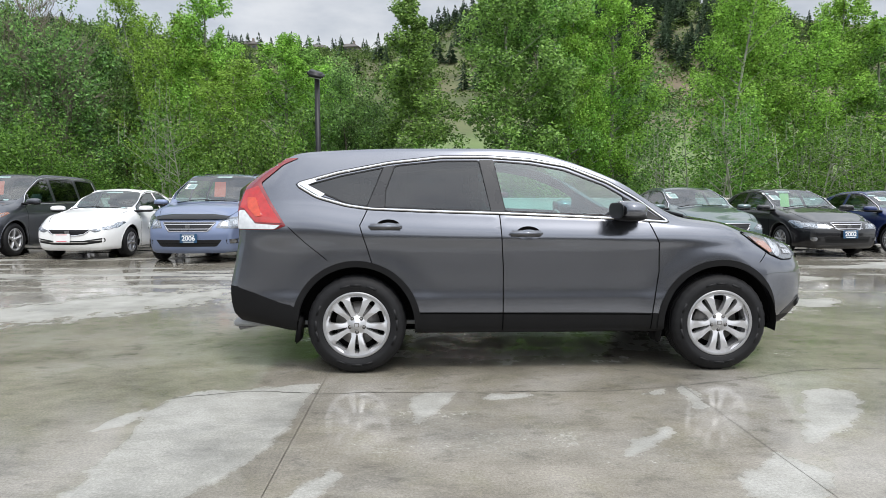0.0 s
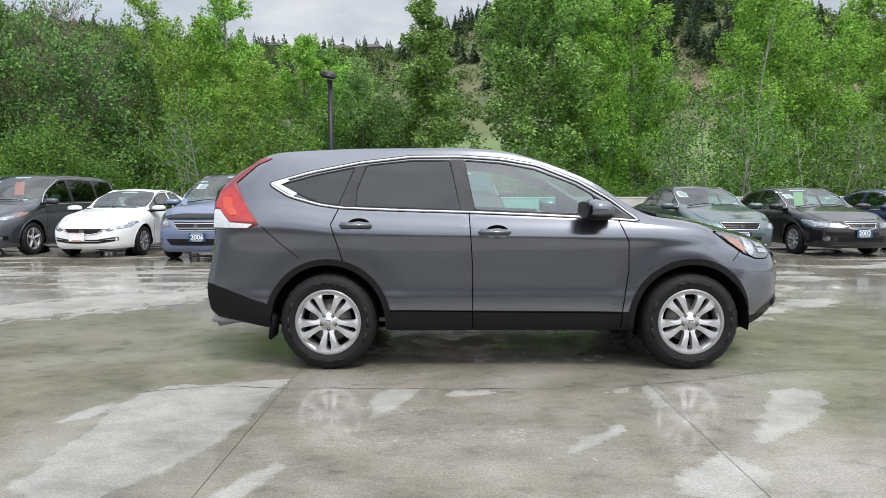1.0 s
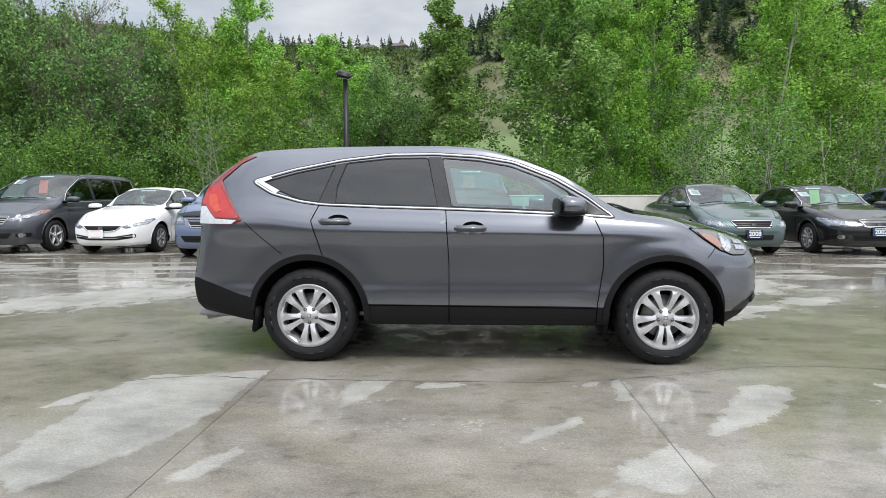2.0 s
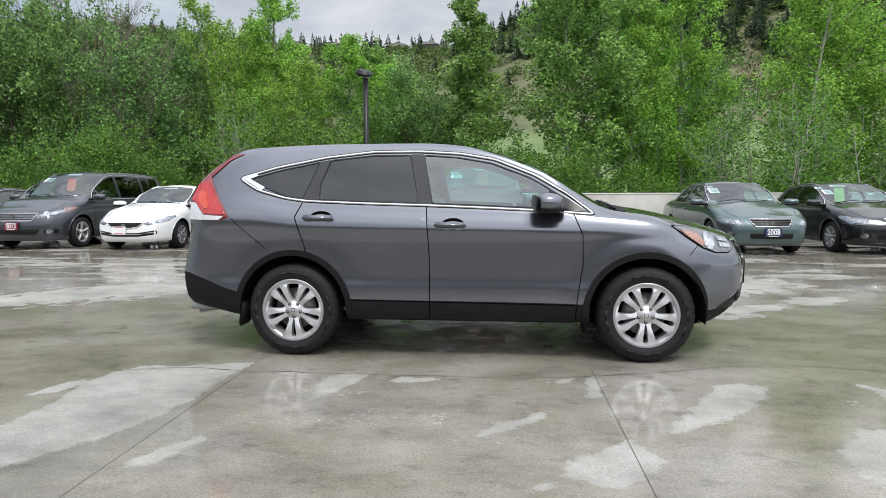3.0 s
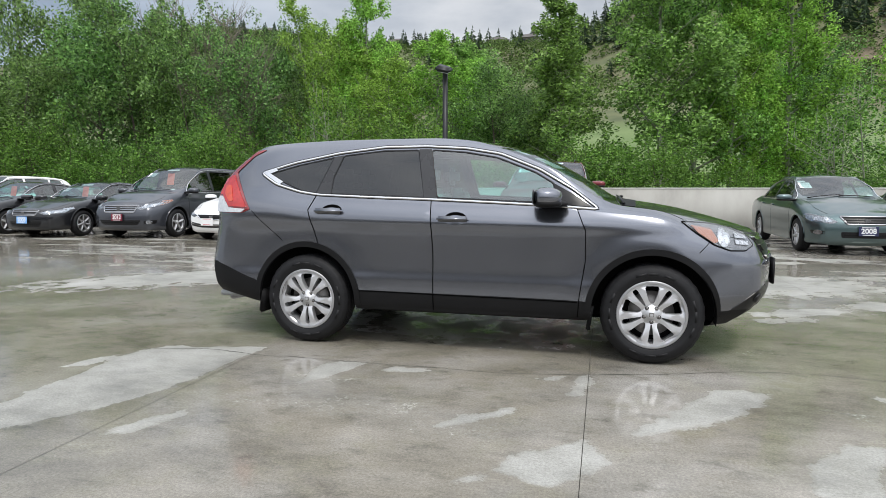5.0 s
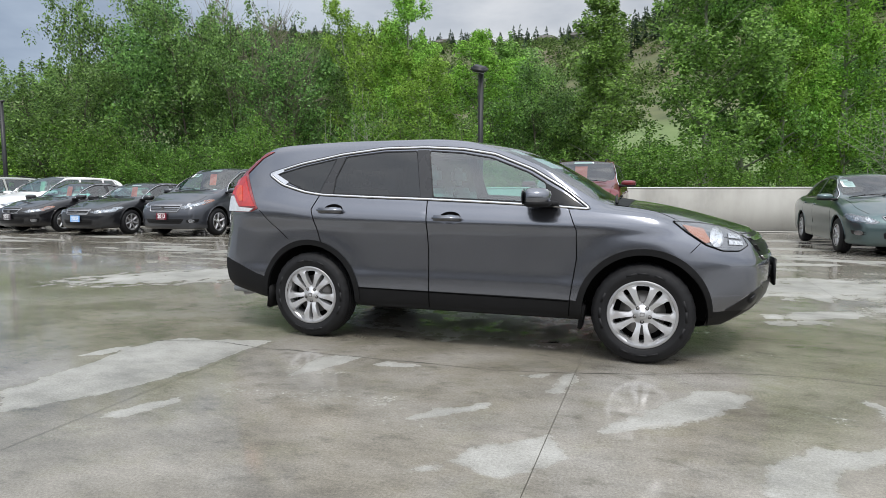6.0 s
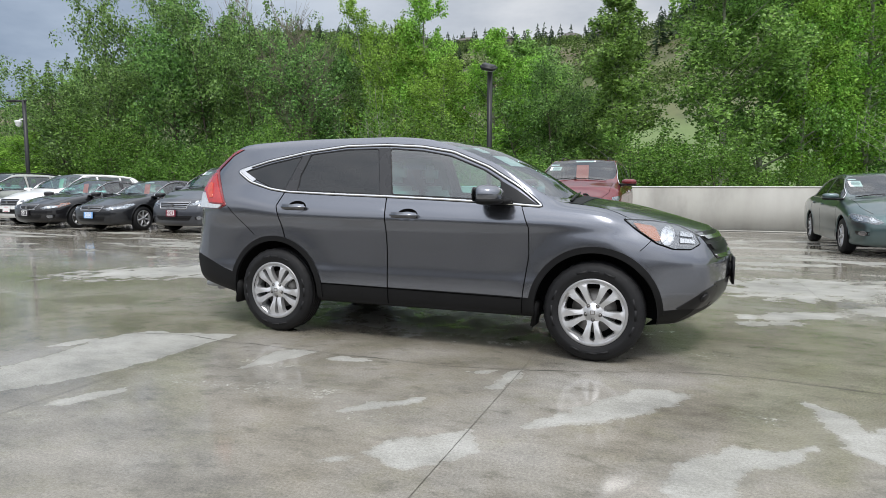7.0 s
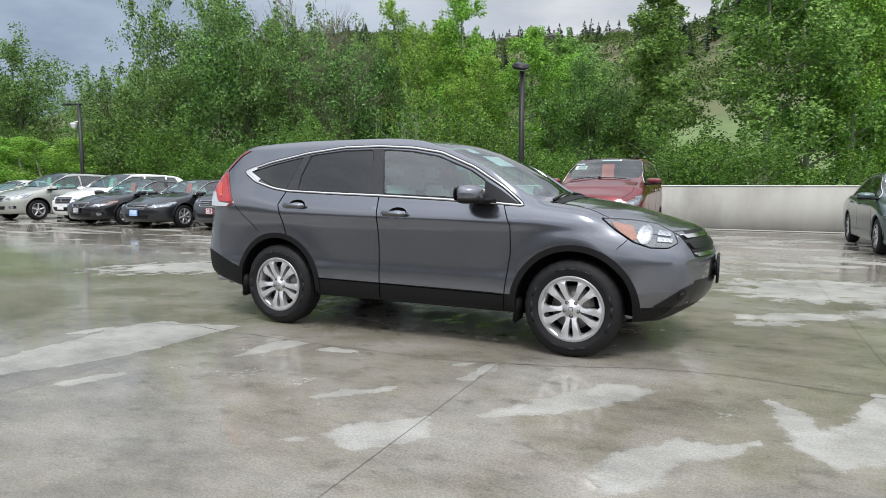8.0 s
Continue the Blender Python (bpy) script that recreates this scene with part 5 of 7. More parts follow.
def hero():
    car = thing("car", pose(0, 0.88, 0), "metallic grey compact crossover with black lower cladding on wet concrete", "car")
    W = 0.905
    spec = dict(
        top=[(-0.95, 1.34), (-0.78, 1.47), (-0.5, 1.585), (-0.2, 1.615), (0.3, 1.638), (0.95, 1.642), (1.3, 1.618), (1.6, 1.56), (1.9, 1.44), (2.15, 1.30), (2.42, 1.145), (2.6, 1.12), (2.9, 1.07), (3.15, 1.0), (3.32, 0.93)],
        belt=[(-0.95, 1.20), (-0.4, 1.22), (0.1, 1.165), (1.0, 1.125), (2.0, 1.085), (2.35, 1.06), (2.6, 1.035), (2.9, 0.985), (3.15, 0.92), (3.32, 0.86)],
        low=[(-0.95, 0.36), (-0.5, 0.30), (0.4, 0.28), (2.2, 0.28), (2.9, 0.24), (3.32, 0.25)],
        wide=[(-0.95, 0.76), (-0.8, 0.83), (-0.5, 0.885), (0.0, W), (2.3, W), (2.75, 0.895), (3.0, 0.865), (3.18, 0.79), (3.32, 0.65)],
        nose=[(0.2, 3.20), (0.28, 3.33), (0.36, 3.44), (0.5, 3.52), (0.68, 3.53), (0.78, 3.495), (0.88, 3.43), (0.95, 3.35), (1.1, 3.23)],
        tail=[(0.3, -0.80), (0.36, -0.92), (0.45, -0.985), (0.58, -1.0), (0.8, -0.96), (1.0, -0.93), (1.3, -0.93), (1.45, -0.86), (1.6, -0.72)],
        ends=(-0.92, 3.32), shield=(1.44, 2.44, 0.115), tumble=0.36, bow=0.36, bow_r=0.12, belt_in=0.062, shoulder=0.80,
        flank=(-0.9, 3.2, curve_of([(0.30, 0.0), (0.46, 0.002), (0.53, 0.0), (0.60, -0.009), (0.70, -0.014), (0.82, -0.017), (0.89, -0.016), (0.955, -0.002), (0.975, 0.002), (1.06, 0.005), (1.3, 0.0)])))
    spec["flares"] = [(0.0, 0.355, 0.45, 0.11, 0.010), (2.62, 0.355, 0.45, 0.11, 0.014)]
    spec["clad"] = curve_of([(-1.0, 0.645), (-0.85, 0.615), (-0.6, 0.535), (-0.45, 0.49), (0.4, 0.445), (2.1, 0.43), (3.0, 0.375), (3.25, 0.385), (3.42, 0.39), (3.6, 0.40)])
    b = Body(spec)
    arch_r, arch_f = circle(0, 0.355, 0.422, n=44), circle(2.62, 0.355, 0.422, n=44)
    dlo = [(2.25, 1.08), (2.06, 1.225), (1.82, 1.368), (1.52, 1.488), (1.26, 1.532), (0.95, 1.552), (0.6, 1.55), (0.23, 1.507), (-0.13, 1.435), (-0.43, 1.35), (-0.28, 1.262), (-0.06, 1.20), (0.1, 1.178), (0.52, 1.16), (1.01, 1.145), (1.5, 1.125), (1.91, 1.105)]
    quarter = rounded([(-0.345, 1.345), (-0.1, 1.412), (0.192, 1.472), (0.182, 1.455), (0.08, 1.192), (-0.05, 1.212), (-0.2, 1.27)], 0.02)
    rear_w = rounded([(0.27, 1.485), (0.6, 1.52), (0.885, 1.522), (0.965, 1.16), (0.52, 1.175), (0.2, 1.187), (0.205, 1.31)], 0.02)
    front_w = rounded([(0.985, 1.522), (1.26, 1.50), (1.5, 1.457), (1.79, 1.345), (1.93, 1.262), (1.93, 1.122), (1.06, 1.158)], 0.025)
    f_door = [(0.945, 1.53), (1.025, 1.14), (1.05, 0.75), (1.05, 0.30), (2.115, 0.30), (2.125, 0.46), (2.165, 0.73), (2.16, 0.93), (2.09, 1.10), (2.06, 1.20), (1.82, 1.345), (1.52, 1.465), (1.26, 1.51)]
    r_door = [(0.935, 1.53), (1.015, 1.14), (1.04, 0.75), (1.04, 0.30), (0.44, 0.30), (0.42, 0.50), (0.33, 0.66), (0.18, 0.765), (0.115, 0.79), (0.03, 1.06), (0.085, 1.18), (0.225, 1.488), (0.6, 1.53)]
    side = lambda p: b.find(dense(p, 0.04), "side")
    shield = dense([(2.44, 8.0), (2.43, 7.4), (2.36, 6.9), (2.26, 6.28), (1.92, 6.24), (1.66, 6.26), (1.46, 6.9), (1.44, 7.5), (1.44, 8.0)], 0.05)
    res = b.build([side(arch_r), side(arch_f)],
                  [("windscreen", shield), ("front_window", side(front_w)), ("rear_window", side(rear_w)), ("quarter_window", side(quarter)), ("front_door", side(f_door)), ("rear_door", side(r_door))],
                  [b.find(dense([(x, float(spec["clad"](x))) for x in np.linspace(-0.85, 3.3, 40)], 0.05, False), "side")], nx=84, nv=118)
    paint = car_paint("grey_metallic_paint", (0.148, 0.155, 0.178), 0.9, 0.23)
    mats = {"body": paint, "front_door": paint, "rear_door": paint, "cladding": M["black_plastic"], "floorpan": M["dark"], "windscreen": M["glass_shield"],
            "front_window": M["glass_clear"], "rear_window": M["glass_dark"], "quarter_window": M["glass_dark"]}
    shell_parts(b, res, mats, car, paint, spec["clad"])
    # flank trim, both sides
    for sg in (-1, 1):
        P = lambda name, poly, mat, **kw: b.patch(name, poly, "side", mat, car, sgn=sg, **kw)
        S = lambda name, path, w, mat, **kw: b.strip(name, path, "side", w, mat, car, sgn=sg, **kw)
        S("trim_seal", rounded(dlo, 0.03, 2), 0.032, M["satin_black"], closed=True, off=0.003, thick=0.008, step=0.02)
        S("chrome_window_trim", rounded(dlo, 0.03, 2), 0.016, M["chrome"], closed=True, off=0.007, thick=0.012)
        P("chrome_corner", [(-0.41, 1.350), (-0.30, 1.386), (-0.28, 1.370), (-0.345, 1.345), (-0.22, 1.280), (-0.25, 1.258)], M["chrome"], off=0.0075, thick=0.008, step=0.02)
        # black frames round the panes
        P("pillar_cover", rounded([(0.885, 1.528), (0.985, 1.528), (1.06, 1.152), (0.962, 1.155)], 0.006), M["pillar"], off=0.006, thick=0.008, step=0.02)
        P("pillar_cover", rounded([(0.195, 1.476), (0.27, 1.488), (0.205, 1.31), (0.2, 1.182), (0.08, 1.188)], 0.006), M["pillar"], off=0.006, thick=0.008, step=0.02)
        P("mirror_triangle", [(1.93, 1.262), (2.05, 1.195), (2.2, 1.095), (1.93, 1.115)], M["satin_black"], off=0.006, thick=0.008, step=0.02)
        for w in (quarter, rear_w, front_w):
            S("window_seal", w, 0.014, M["satin_black"], closed=True, off=0.002, thick=0.008)
        # gaps are not cut: dark strips on the shell paint their shade
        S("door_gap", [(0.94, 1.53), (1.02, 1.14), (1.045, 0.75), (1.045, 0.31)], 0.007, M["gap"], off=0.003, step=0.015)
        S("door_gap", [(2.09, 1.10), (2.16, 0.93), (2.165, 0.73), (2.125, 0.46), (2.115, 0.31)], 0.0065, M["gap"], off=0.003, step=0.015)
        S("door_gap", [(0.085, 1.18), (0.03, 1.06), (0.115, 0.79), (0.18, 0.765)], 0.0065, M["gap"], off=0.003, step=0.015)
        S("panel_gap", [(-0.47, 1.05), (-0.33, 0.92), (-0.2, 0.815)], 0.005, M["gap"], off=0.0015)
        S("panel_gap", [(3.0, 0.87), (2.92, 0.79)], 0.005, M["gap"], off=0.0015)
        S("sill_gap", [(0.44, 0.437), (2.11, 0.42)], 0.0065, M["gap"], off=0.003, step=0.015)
        # arch mouldings
        for x, a0, a1 in ((0, -4, 176), (2.62, -2, 186)):
            ring = circle(x, 0.355, 0.458, a0, a1, 34) + [(x + 0.414 * math.cos(radians(a)), 0.355 + 0.414 * math.sin(radians(a))) for a in np.linspace(a1, a0, 34)]
            P("arch_moulding", ring, M["black_plastic"], off=0.008, thick=0.03, step=0.03)
        # handles; the black ellipse paints the shade in the upper dish
        for hx, hz in ((0.21, 1.055), (1.2, 1.005)):
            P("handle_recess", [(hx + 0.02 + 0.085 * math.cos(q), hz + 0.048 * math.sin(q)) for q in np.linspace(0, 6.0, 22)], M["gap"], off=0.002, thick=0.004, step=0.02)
            P("handle_dish", [(hx + 0.02 + 0.08 * math.cos(q), hz - 0.012 + 0.036 * math.sin(q)) for q in np.linspace(0, 6.0, 22)], paint, off=0.004, thick=0.004, step=0.02)
            q, nn = b.hit(hx, hz, "side", sg)
            hd = part("door_handle", box_bm((0.235, 0.028, 0.042), (0, 0, 0), 0.013), paint, car)
            hd.matrix_basis = pose(hx, q.y + sg * 0.026, hz)
        # lamps
        P("tail_lamp", rounded([(-0.42, 1.54), (-0.53, 1.492), (-0.69, 1.36), (-0.60, 1.22), (-0.485, 1.06), (-0.56, 1.03), (-0.84, 1.03), (-0.86, 1.20), (-0.82, 1.34), (-0.66, 1.46), (-0.52, 1.535)], 0.012), M["red_lens"], off=0.006, thick=0.03, dome=0.010, step=0.02, label="tall red tail lamp")
        P("reversing_lamp", rounded([(-0.83, 1.16), (-0.79, 1.16), (-0.70, 1.07), (-0.52, 1.06), (-0.56, 1.035), (-0.83, 1.035)], 0.006), M["clear_lamp"], off=0.022, thick=0.02)
        P("brake_lens", rounded([(-0.80, 1.30), (-0.70, 1.335), (-0.61, 1.20), (-0.51, 1.075), (-0.70, 1.08), (-0.79, 1.17), (-0.83, 1.18)], 0.01), M["bright_red"], off=0.019, thick=0.01, step=0.02)
        P("turn_lens", rounded([(-0.775, 1.25), (-0.71, 1.25), (-0.655, 1.12), (-0.70, 1.115), (-0.765, 1.18)], 0.01), M["orange_red"], off=0.023, thick=0.008, step=0.02)
        hl = rounded([(2.80, 1.0), (2.98, 0.985), (3.14, 0.955), (3.26, 0.90), (3.30, 0.83), (3.24, 0.795), (3.13, 0.80), (3.02, 0.84), (2.90, 0.92)], 0.012)
        P("headlamp_bowl", hl, M["lamp_dark"], off=0.002, thick=0.01)
        P("side_marker", rounded([(2.86, 0.972), (3.0, 0.945), (3.05, 0.86), (3.015, 0.85), (2.91, 0.92)], 0.01), M["amber"], off=0.008, thick=0.008)
        P("headlamp_reflector", [(3.085 + 0.045 * math.cos(q), 0.885 + 0.062 * math.sin(q)) for q in np.linspace(0, 6.1, 24)], M["lamp_disc"], off=0.009, thick=0.012, dome=0.006)
        P("projector", [(3.098 + 0.018 * math.cos(q), 0.88 + 0.04 * math.sin(q)) for q in np.linspace(0, 6.1, 18)], M["chrome"], off=0.0145, thick=0.008, dome=0.002)
        for k in range(2):
            P("reflector_step", [(3.165, 0.838 + 0.042 * k), (3.258 - 0.012 * k, 0.83 + 0.04 * k), (3.258 - 0.012 * k, 0.852 + 0.04 * k), (3.165, 0.868 + 0.042 * k)], M["lamp_disc"], off=0.01, thick=0.008, step=0.02)
        P("headlamp_lens", hl, M["lens"], off=0.017, thick=0.018, dome=0.006)
        # dark line round the lamp, painting the shade of its seam
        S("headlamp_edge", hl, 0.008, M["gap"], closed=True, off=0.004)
        # fog lamp
        pocket = [(0.725, 0.385), (0.685, 0.46), (0.645, 0.515), (0.52, 0.54), (0.46, 0.52), (0.48, 0.42), (0.54, 0.375)]
        b.patch("fog_lamp_pocket", rounded(pocket if sg > 0 else mirror_poly(pocket), 0.015), "front", M["satin_black"], car, off=0.004, thick=0.012, step=0.035)
        b.patch("fog_lamp", circle(sg * 0.61, 0.462, 0.034, n=18), "front", M["satin_black"], car, off=0.012, thick=0.012, step=0.02, dome=0.004)
        # mirrors, flaps
        q, _ = b.hit(1.93, 1.13, "side", sg)
        door_mirror(car, 1.875, q.y + sg * 0.05, 1.11, sg, paint, None)
        for fx, fz in ((-0.42, 0.31), (2.20, 0.30)):
            fl = box_bm((0.03, 0.19, 0.2), (0, 0, 0), 0.014)
            part("mud_flap", fl, M["black_plastic"], car).matrix_basis = pose(fx, sg * 0.77, fz, 0, 8, 0)
    liner(car, 0, 0.355, 0.424, W - 0.03, 0.21, M["dark"])
    liner(car, 2.62, 0.355, 0.424, W - 0.03, 0.21, M["dark"])
    for x in (0, 2.62):
        for sg in (-1, 1):
            wheel(car, (x, sg * 0.785, 0.352), sg, 0.352, 0.231, 0.225, 5, M["alloy"], True)
    # front: grille, plate holder, badge
    for z, w, h in ((0.852, 0.53, 0.0), (0.80, 0.52, 0.02), (0.725, 0.5, 0.0)):
        b.patch("grille_bar", rounded([(-w, z + 0.024), (w, z + 0.024), (w * 0.96, z - h), (-w * 0.96, z - h)], 0.01), "front", M["chrome"] if z != 0.80 else M["satin_black"], car, off=0.016, thick=0.03, step=0.05)
    b.patch("grille_panel", rounded([(-0.56, 0.905), (0.56, 0.905), (0.5, 0.72), (-0.5, 0.72)], 0.03), "front", M["satin_black"], car, off=0.004, thick=0.02, step=0.05)
    b.patch("lower_grille", rounded([(-0.52, 0.56), (0.52, 0.56), (0.46, 0.38), (-0.46, 0.38)], 0.03), "front", M["satin_black"], car, off=0.004, thick=0.02, step=0.05)
    q, _ = b.hit(0, 0.60, "front")
    part("plate_holder", box_bm((0.02, 0.34, 0.20), (q.x + 0.02, 0, 0.60), 0.004), M["satin_black"], car)
    part("plate_bracket", box_bm((0.05, 0.2, 0.1), (q.x + 0.005, 0, 0.60), 0.004), M["satin_black"], car)
    # hood edge, drawn as dark strips for the shade in its gap, and wipers
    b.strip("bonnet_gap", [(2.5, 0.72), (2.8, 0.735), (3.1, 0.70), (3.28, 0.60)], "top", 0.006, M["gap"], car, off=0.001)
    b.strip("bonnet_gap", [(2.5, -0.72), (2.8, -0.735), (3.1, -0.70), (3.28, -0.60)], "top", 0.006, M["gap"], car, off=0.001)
    b.patch("cowl", rounded([(2.40, 0.70), (2.50, 0.70), (2.53, 0.0), (2.50, -0.70), (2.40, -0.70), (2.43, 0.0)], 0.02), "top", M["black_plastic"], car, off=0.004, thick=0.01, step=0.06)
    for y0, y1 in ((-0.65, 0.02), (-0.02, 0.62)):
        p0, p1 = b.hit(2.42, y0, "top")[0], b.hit(2.38, y1, "top")[0]
        part("wiper", tube([p0 + Vector((0, 0, 0.016)), (p0 + p1) / 2 + Vector((0, 0, 0.024)), p1 + Vector((0, 0, 0.014))], [0.012, 0.009, 0.006], 6), M["satin_black"], car)
    q, nn = b.hit(1.64, -0.36, "top")
    st = part("windscreen_sticker", box_bm((0.09, 0.13, 0.003), (0, 0, -0.010), 0.001), M["paper_white"], car, smooth=False)
    st.matrix_basis = Matrix.Translation(q) @ nn.to_track_quat("Z", "Y").to_matrix().to_4x4()
    q, nn = b.hit(1.86, -0.30, "top")
    st = part("windscreen_sheet", box_bm((0.22, 0.20, 0.003), (0, 0, -0.014), 0.001), M["paper_white"], car, smooth=False)
    st.matrix_basis = Matrix.Translation(q) @ nn.to_track_quat("Z", "Y").to_matrix().to_4x4()
    part("exhaust_tip", tube([(-0.945, -0.46, 0.272), (-0.82, -0.46, 0.296), (-0.66, -0.46, 0.305), (-0.5, -0.46, 0.305)], [0.038, 0.036, 0.03, 0.03], 18), M["lamp_dark"], car)
    part("underbody", box_bm((1.8, 1.0, 0.10), (1.28, 0, 0.255), 0.03), M["dark"], car)
    part("crossmember", box_bm((0.5, 1.0, 0.12), (2.55, 0, 0.22), 0.04), M["dark"], car)
    part("muffler", box_bm((0.28, 0.55, 0.14), (-0.55, -0.15, 0.33), 0.05), M["dark"], car)
    b.patch("headliner", rounded([(-0.45, 0.5), (1.5, 0.5), (1.5, -0.5), (-0.45, -0.5)], 0.1), "top", M["headliner"], car, off=-0.035, thick=0.01, step=0.1)
    cabin(car, 2.12, 1.05, 0.74, (M["interior"], M["seat"]), 0.45, 1.35, 0.55, 1)
    return car


hero()

# ---------------------------------------------------------------- the parked cars
def parked(name, label, at, turn, kind, wb, fo, ro, H, W, paint, R=0.33, rim=0.215, spokes=5, alloy="alloy_dull", head=None, grille=None, mouth=None, fog=None,
           sign=None, papers=(), chrome_line=True, clear_glass=True, grille_bars=2, plate_z=0.5, chrome_grille=True, dark_trim=False, extra=None, twin=False, amber=False, wing=0.2, lift=0.0, dark_bars=False):
    """A parked car, rear axle at x = 0, nose towards +x; at is the spot under the middle of its front axle."""
    m = Matrix.Translation((*at, 0)) @ pose(0, 0, 0, 0, 0, -90 + turn) @ Matrix.Translation((-wb, 0, 0))
    car = thing("car", m, label, "car", "parked cars along the wall")
    e = wb + fo
    if kind == "sedan":
        h = H / 1.45
        top = [(-ro, 0.94 * h), (-ro + 0.3, 1.04 * h), (-0.25, 1.10 * h), (0.3, 1.33 * h), (0.75, 1.43 * h), (1.15, 1.45 * h), (wb - 1.3, 1.42 * h), (wb - 0.95, 1.29 * h), (wb - 0.38, 1.02 * h), (wb, 0.94 * h), (wb + 0.45, 0.85 * h), (e - 0.13, 0.73 * h)]
        belt = [(-ro, 0.90 * h), (0, 0.95 * h), (wb - 1, 0.92 * h), (wb - 0.4, 0.91 * h), (wb, 0.86 * h), (wb + 0.45, 0.78 * h), (e - 0.13, 0.66 * h)]
        nose = [(0.15, e - 0.16), (0.26, e - 0.04), (0.45, e), (0.58, e - 0.01), (0.68, e - 0.07), (0.8, e - 0.2), (0.95, e - 0.4)]
        low, hx, cx, wins = 0.19, wb - 1.22, wb - 0.36, [(0.12, 0.5, 0.95), (1.03, 1.03, wb - 0.42)]
        tumble, b_x, d0, d1 = 0.5, 0.99, 0.12, wb - 0.42
    elif kind == "van":
        h = H / 1.74
        top = [(-ro, 1.36 * h), (-ro + 0.12, 1.58 * h), (-ro + 0.4, 1.68 * h), (0.5, 1.735 * h), (1.2, 1.74 * h), (wb - 1.35, 1.70 * h), (wb - 0.85, 1.48 * h), (wb - 0.2, 1.13 * h), (wb + 0.1, 1.07 * h), (wb + 0.5, 0.98 * h), (e - 0.13, 0.86 * h)]
        belt = [(-ro, 1.0 * h), (0, 1.04 * h), (wb - 1, 1.03 * h), (wb - 0.3, 1.02 * h), (wb, 0.98 * h), (wb + 0.5, 0.88 * h), (e - 0.13, 0.77 * h)]
        nose = [(0.15, e - 0.15), (0.28, e - 0.03), (0.48, e), (0.62, e - 0.01), (0.76, e - 0.07), (0.9, e - 0.2), (1.05, e - 0.4)]
        low, hx, cx, wins = 0.2, wb - 1.32, wb - 0.22, [(-0.75, -0.6, 0.25), (0.33, 0.33, 1.35), (1.44, 1.44, wb - 0.4)]
        tumble, b_x, d0, d1 = 0.3, 1.4, 0.3, wb - 0.42
    else:
        h = H / 1.69
        top = [(-ro, 1.28 * h), (-ro + 0.15, 1.45 * h), (-ro + 0.5, 1.60 * h), (0.3, 1.675 * h), (0.9, 1.69 * h), (wb - 1.3, 1.66 * h), (wb - 0.9, 1.50 * h), (wb - 0.3, 1.17 * h + lift), (wb, 1.09 * h + lift), (wb + 0.45, 1.0 * h + lift), (e - 0.13, 0.87 * h + lift)]
        belt = [(-ro, 1.10 * h + lift), (0, 1.09 * h + lift), (wb - 1, 1.05 * h + lift), (wb - 0.35, 1.03 * h + lift), (wb, 0.99 * h + lift), (wb + 0.45, 0.91 * h + lift), (e - 0.13, 0.79 * h + lift)]
        nose = [(0.18, e - 0.16), (0.3, e - 0.04), (0.5, e), (0.68, e - 0.01), (0.8, e - 0.07), (0.95 + lift, e - 0.22), (1.1 + lift, e - 0.4)]
        low, hx, cx, wins = 0.23, wb - 1.28, wb - 0.30, [(-0.55, -0.35, 0.05), (0.12, 0.12, 0.98), (1.06, 1.06, wb - 0.42)]
        tumble, b_x, d0, d1 = 0.36, 1.02, 0.1, wb - 0.42
    spec = dict(top=top, belt=belt, low=[(-ro, low + 0.08), (-0.4, low + 0.02), (0.4, low), (wb - 0.4, low), (e, low)],
                wide=[(-ro, W - 0.16), (-ro + 0.2, W - 0.05), (0, W), (wb, W), (wb + 0.35, W - 0.03), (wb + fo * 0.6, W - 0.09), (e - 0.13, W - 0.24)],
                nose=nose, tail=[(0.2, -ro), (0.6, -ro - 0.05), (1.0, -ro), (1.6, -ro + 0.12)], ends=(-ro + 0.03, e - 0.13), shield=(hx, cx, 0.09), tumble=tumble, bow=0.22, belt_in=0.06,
                dents=[(0.3, wb - 0.2, 0.5 * h, 0.08, 0.014)])
    b = Body(spec)
    az, ar = R + 0.01, R + 0.06
    side = lambda p: b.find(dense(p, 0.06), "side")
    regions = [("windscreen", dense([(cx, 8.0), (cx - 0.01, 7.5), (cx - 0.07, 6.9), (cx - 0.17, 6.25), (hx + 0.42, 6.2), (hx + 0.12, 6.3), (hx + 0.02, 6.9), (hx, 7.5), (hx, 8.0)], 0.08))]
    panes = []
    for k, (xa, xt, xb) in enumerate(wins):
        lastw = k == len(wins) - 1
        poly = dense([(xa, 5.14), (xb, 5.14), (xb - (0.22 if lastw else 0.03), 5.84), (xt, 5.84)], 0.06)
        regions.append((["rear_window", "front_window"][lastw] if len(wins) == 2 else ["quarter_window", "rear_window", "front_window"][k], poly))
        panes.append(poly)
    regions += [("front_door", dense([(b_x, 1.5), (d1 - 0.06, 1.5), (d1, 5.0), (b_x, 5.0)], 0.08)), ("rear_door", dense([(d0 + 0.25, 1.5), (b_x - 0.004, 1.5), (b_x - 0.004, 5.0), (d0, 5.0), (d0 + 0.02, 4.0)], 0.08))]
    res = b.build([side(circle(0, az, ar, n=30)), side(circle(wb, az, ar, n=30))], regions, nx=52, nv=34)
    gl = M["glass_clear"] if clear_glass else M["glass_dark"]
    shell_parts(b, res, {"floorpan": M["dark"], "windscreen": M["glass_parked"], "front_window": M["glass_clear"], "rear_window": gl, "quarter_window": gl}, car, paint)
